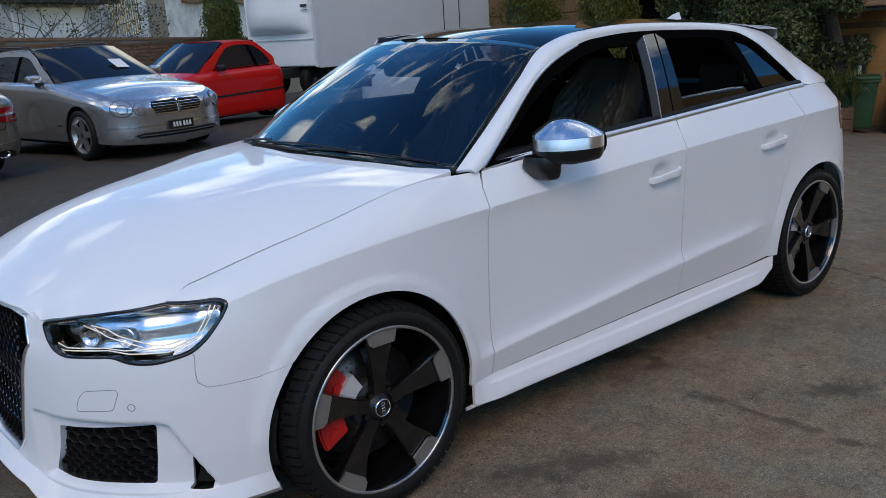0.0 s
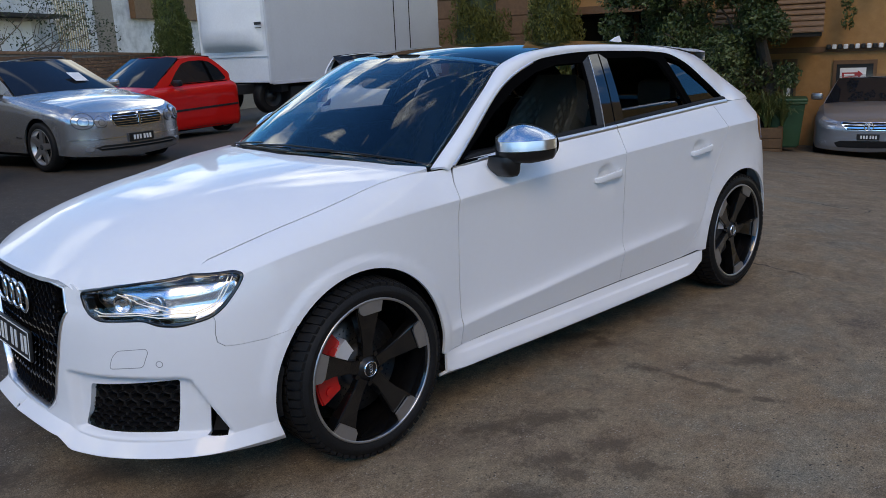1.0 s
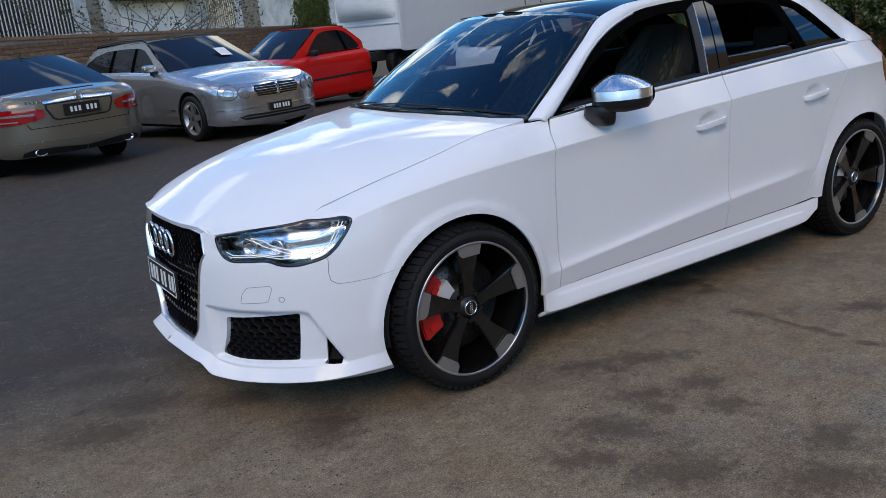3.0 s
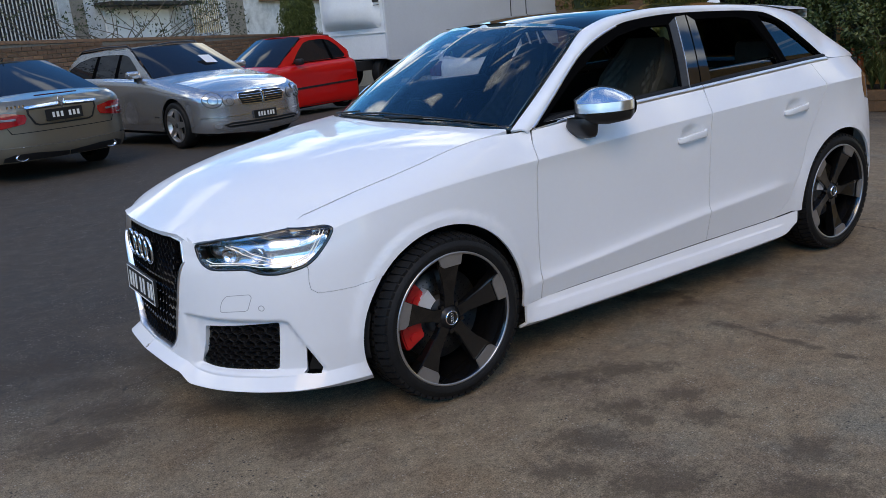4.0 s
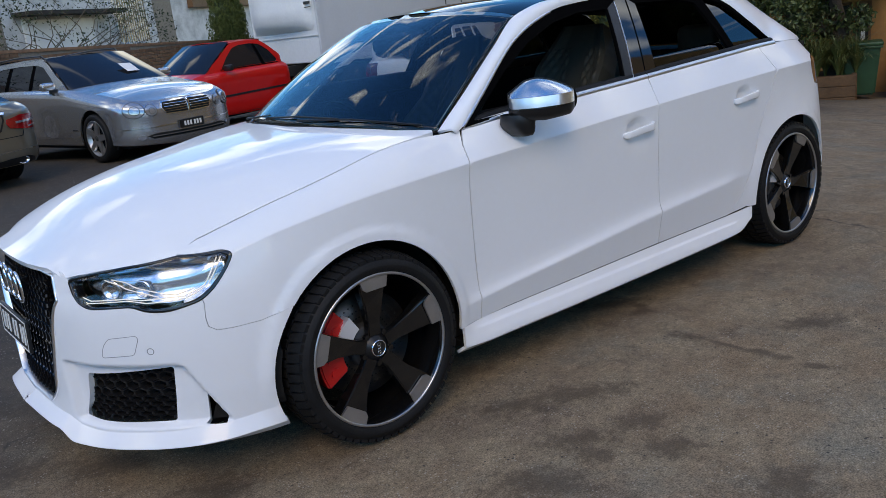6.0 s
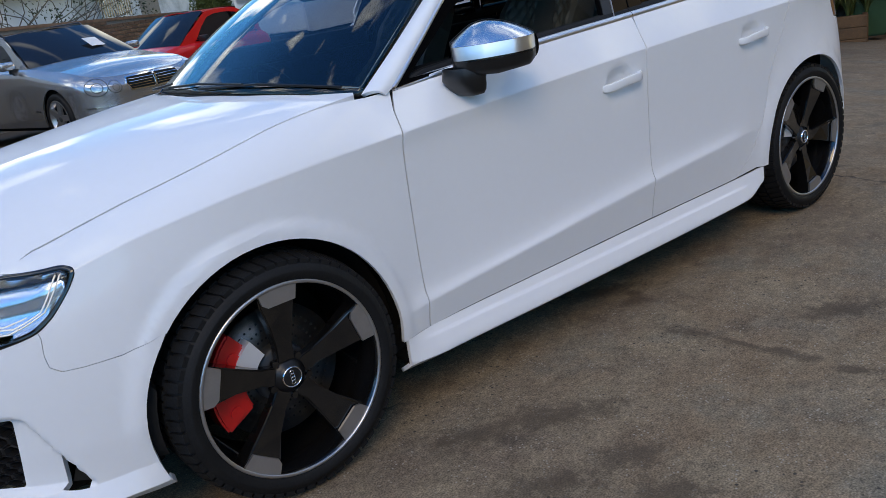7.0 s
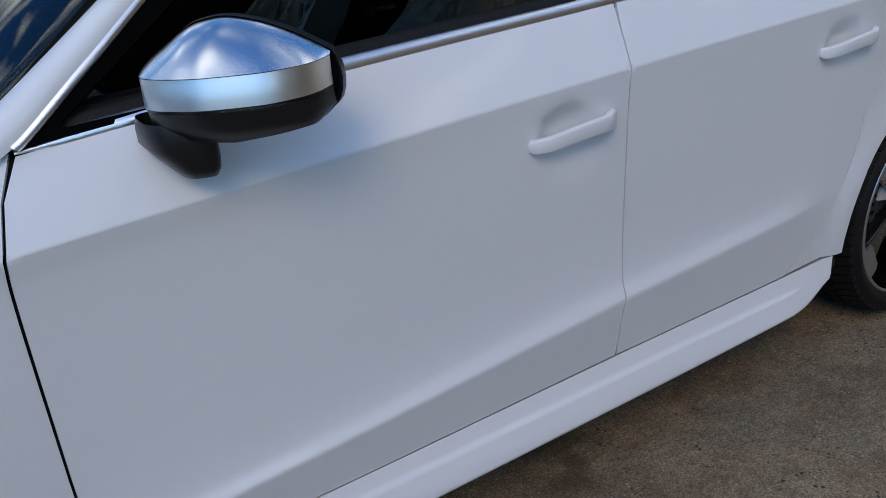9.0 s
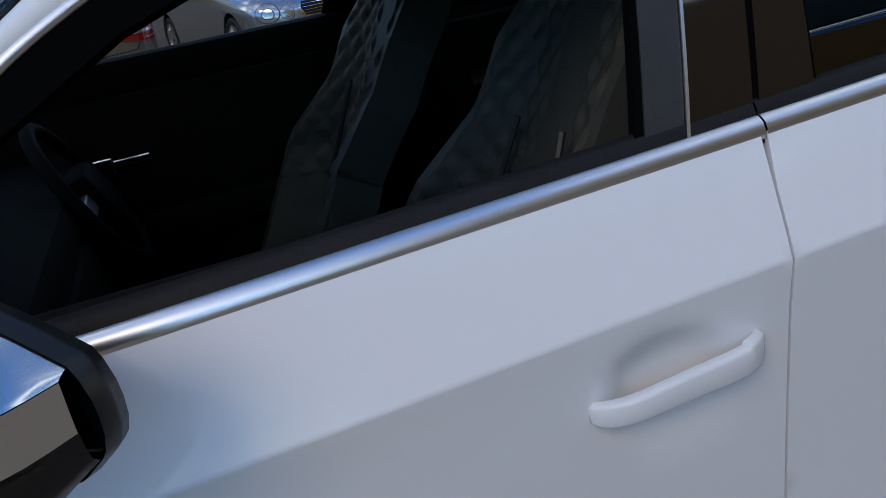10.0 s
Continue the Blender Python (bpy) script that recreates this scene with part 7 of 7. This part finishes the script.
# tiled awning roof
awn = part("awning", boxes((4.6, 6.62, -1.9, .0, 1.22, 1.30)), M_ROOFDARK, building, "brown tiled awning")
for j in range(9):
    y0 = -1.95 + j * .20
    z0 = 1.30 + j * .115
    part("tile_course", boxes((4.55, 6.66, y0, y0 + .23, z0, z0 + .035), bevel=.008), M_TILE, awn)
part("awning_end", mesh_of("gable", [(4.6, -1.9, 1.30), (4.6, 0, 1.30), (4.6, 0, 2.3), (6.62, -1.9, 1.30), (6.62, 0, 1.30), (6.62, 0, 2.3)], [(0, 1, 2), (3, 5, 4)], False), M_ROOFDARK, awn)
part("awning_sheet", mesh_of("sheet", [(4.57, -1.93, 1.295), (6.65, -1.93, 1.295), (6.65, .0, 2.36), (4.57, .0, 2.36)], [(0, 1, 2, 3)], False), M_TILE, awn)
# dark carport between the building and the conifers
carport = thing("carport", "dark open carport with a reddish tiled edge", "carport", along(16.0, 11.9, 18.9, 7.3)[0])
part("carport_roof", boxes((0, 5.4, -.3, 3.0, 2.10, 2.22)), M_ROOFDARK, carport)
for j in range(4):
    part("tile_course", boxes((-.05, 5.45, -.35 + j * .22, -.11 + j * .22, 2.16 + j * .10, 2.20 + j * .10), bevel=.01), M_TILE, carport)
part("fascia", boxes((-.05, 5.45, -.38, -.34, 2.02, 2.18)), M_TILE, carport)
part("back_wall", boxes((0, 5.4, 2.9, 3.0, -1.6, 2.1)), M_ROOFDARK, carport)
for x in (.1, 2.7, 5.2):
    part("post", boxes((x, x + .12, -.25, -.13, -1.6, 2.1)), M_BUILDTRIM, carport)

# brown timber building beyond the conifers
back_shed = thing("timber_building", "dark brown timber building behind the conifers", "building", along(16.5, 20.0, 24.5, 9.0)[0])
part("shed_wall", boxes((0, 13.6, 0, .2, -2.5, 6.5)), M_BUILDTRIM, back_shed)
for i in range(14):
    part("wall_board", boxes((0, 13.6, -.03, .0, -2.0 + i * .6, -1.44 + i * .6), bevel=.008), M_BUILDTRIM, back_shed)

# planter with timber edge, strap-leaved plants, cones
planter = thing("planter_bed", "raised bed with rough brown timber edging", "planter", along(12.35, 5.75, 13.55, 3.35)[0])
gz = -.95
for k in range(3):
    part("sleeper", boxes((0, 2.30, -.10, .06, gz + k * .19, gz + .185 + k * .19), bevel=.012), M_SLEEPER, planter)
part("planter_end", boxes((2.24, 2.32, .06, 1.6, gz, gz + .56), bevel=.012), M_SLEEPER, planter)
part("soil", boxes((.02, 2.24, .06, 1.6, gz, gz + .50)), M_BARK, planter)


def cone(x, y, z):
    t = thing("traffic_cone", "bright orange traffic cone standing by the plants", "cone", Matrix.Translation((x, y, z)), "traffic cones")
    part("cone_body", lathe("cone_skin", [(.001, .78), (.025, .78), (.03, .76), (.13, .04), (.135, .03)], 24, axis="z"), M_CONE, t)
    part("cone_base", boxes((-.18, .18, -.18, .18, 0, .035), bevel=.012), M_CONE, t)


cone(13.20, 4.87, -.45)
cone(13.26, 4.75, -.45)


def wheelie_bin(x, y, z, turn):
    t = thing("wheelie_bin", "dark green wheelie bin with closed lid", "bin", Matrix.Translation((x, y, z)) @ Matrix.Rotation(radians(turn), 4, "Z"))
    bm = bmesh.new()
    lo = [bm.verts.new(p) for p in ((-.22, -.24, .06), (.22, -.24, .06), (.22, .24, .06), (-.22, .24, .06))]
    hi = [bm.verts.new(p) for p in ((-.28, -.32, .92), (.28, -.32, .92), (.28, .32, .92), (-.28, .32, .92))]
    bm.faces.new(lo[::-1])
    bm.faces.new(hi)
    for i in range(4):
        bm.faces.new((lo[i], lo[(i + 1) % 4], hi[(i + 1) % 4], hi[i]))
    bmesh.ops.bevel(bm, geom=list(bm.edges), offset=.03, segments=2, affect="EDGES")
    part("bin_body", shade(bm), M_BIN, t)
    part("bin_rim", boxes((-.31, .31, -.35, .35, .88, .92), bevel=.012), M_BIN, t)
    lid = part("bin_lid", shade(boxes((-.32, .32, -.36, .36, .92, .99), bevel=.03)), M_BIN, t)
    part("bin_handle", boxes((-.20, .20, .36, .40, .90, .94), bevel=.012), M_BIN, lid)
    for s in (-.25, .25):
        bm = bmesh.new()
        rod(bm, (s - .03, .24, .10), (s + .03, .24, .10), .10, .10, 16)
        part("bin_wheel", bm, M_RUBBER, t)


wheelie_bin(13.98, 3.90, float(ground_z(13.98, 3.9)) + .02, 25)


def strap_plant(x, y, z, seed, n=60, h=.75):
    t = thing("strap_plant", "clump of arching strap leaves in the timber bed", "plant", Matrix.Translation((x, y, z)), "strap-leaved plants")
    rnd = random.Random(seed)
    for part_no in range(2):
        V, F = [], []
        for k in range(n):
            a, out = rnd.uniform(0, 6.28), rnd.uniform(.15, .62)
            hh = h * rnd.uniform(.6, 1.15)
            wv = rnd.uniform(.010, .018)
            b = len(V)
            for j in range(6):
                f = j / 5
                r = out * f ** 1.6
                zz = hh * (1 - (1 - f) ** 1.8) - .35 * out * f ** 4
                c = Vector((r * math.cos(a), r * math.sin(a), zz))
                sd = Vector((-math.sin(a), math.cos(a), 0)) * wv * (1 - f * .85)
                V += [tuple(c - sd), tuple(c + sd)]
            F += [(b + 2 * j, b + 2 * j + 1, b + 2 * j + 3, b + 2 * j + 2) for j in range(5)]
        part("leaf_clump", mesh_of("strap_leaves", V, F), M_STRAP, t)


for i, (x, y) in enumerate(((13.1, 4.45), (13.25, 4.2), (13.35, 3.95), (12.95, 4.2), (13.1, 3.9), (13.45, 3.75))):
    strap_plant(x + .25, y + .1, -.46, 20 + i)

tree = thing("leafy_tree", "dense dark green broadleaf tree over the timber bed", "tree", Matrix.Translation((13.7, 4.75, -.9)))
bm = bmesh.new()
rod(bm, (.15, -.35, 0), (.30, -.50, 1.2), .17, .13, 10)
rod(bm, (.30, -.50, 1.2), (.15, -.2, 2.6), .13, .08, 10)
part("trunk", bm, M_BARK, tree)
branches("branchwork", (.28, -.48, 1.1), [(-1.2, .9, 2.3), (-.6, 1.5, 3.0), (.2, .2, 3.4), (.1, .6, 2.9), (-.9, .2, 1.6), (.1, 1.2, 1.9)], .06, M_BARK, tree, 3)
rnd = random.Random(12)
cs = []
for k in range(170):
    f = rnd.random()
    x, y, z = rnd.uniform(-1.35, .9), rnd.uniform(-.9, 2.6), rnd.uniform(.55, 4.4)
    if ((x + .2) / 1.3) ** 2 + ((y - .8) / 1.9) ** 2 + ((z - 2.5) / 2.1) ** 2 < 1.1:
        cs.append((x, y, z, rnd.uniform(.16, .42)))
leafy("crown", cs, 30000, .085, M_LEAF, tree, (1, 1, 1), seed=7)
# darker copy of the leaves in the same clumps, painting the crown's inner shade
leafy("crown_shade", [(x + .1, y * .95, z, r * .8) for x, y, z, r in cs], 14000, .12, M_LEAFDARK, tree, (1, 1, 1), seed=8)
# hanging creeper by the awning
creeper = thing("hanging_creeper", "thin creeper hanging from the building's upper wall", "plant", fac_m @ Matrix.Translation((7.0, -.45, 1.2)))
leafy("creeper_leaves", [(x, random.uniform(-.1, .1), z, .14) for x, z in ((0, 1.3), (.15, 1.0), (.05, .7), (.12, .45), (.5, 1.3), (.65, 1.1), (1.0, 1.35), (.3, 1.4), (.1, .25))], 500, .09, M_LEAF, creeper, (1, 1, 1), seed=15)

# ---- the place behind the camera: a brick wall and building that close the yard ----
south = tagged(part("wall_south", boxes((2.0, 46, -11.4, -11.0, -4, 11)), M_ORANGE), "ochre brick building side closing the yard", "wall", kind="structure")
fence_south = tagged(part("wall_south_low", boxes((-16.6, 2.0, -11.4, -11.05, -1, 2.2)), M_RENDER), "pale rendered yard wall", "wall", kind="structure")
part("south_band", boxes((2.0, 46, -11.0, -10.93, 2.3, 2.5)), M_BUILDTRIM, south)
for x in np.arange(3, 44, 4.5):
    part("south_window", boxes((x, x + 1.6, -11.0, -10.96, .6, 1.9)), M_DARKWINDOW, south)
west = tagged(part("wall_west", boxes((-17, -16.6, -11, 30, -1, 3.2)), M_BRICK), "brown brick wall closing the yard", "wall", kind="structure")
part("west_coping", boxes((-17.05, -16.55, -11, 30, 3.2, 3.28)), M_MORTAR, west)
hedge = thing("hedge", "rough green hedge beyond the yard", "hedge", Matrix.Translation((-14.5, 2, 0)))
leafy("hedge_leaves", [(random.uniform(-.8, .8), random.uniform(-11, 11), random.uniform(.2, 3.6), .6) for _ in range(140)], 9000, .22, M_LEAFDARK, hedge, (1, 1, 1), seed=31)

# ---- bricks, last ----
for i, (par, x, y, z) in enumerate(BRICKS[:300]):
    b = new("brick", brick_me)
    b.parent = par
    b.location = (x, y, z)
rest = BRICKS[300:]
if rest:
    V, F = [], []
    for par, x, y, z in rest:
        b = len(V)
        V += [(x + sx * .113, y + sy * .02, z + sz * .036) for sx in (-1, 1) for sy in (-1, 1) for sz in (-1, 1)]
        F += [(b, b + 1, b + 3, b + 2), (b + 4, b + 6, b + 7, b + 5), (b, b + 4, b + 5, b + 1), (b + 2, b + 3, b + 7, b + 6), (b + 1, b + 5, b + 7, b + 3), (b, b + 2, b + 6, b + 4)]
    tagged(part("brickwork", mesh_of("brickwork_rest", V, F, False), M_BRICK, brick_wall), kind="stuff")
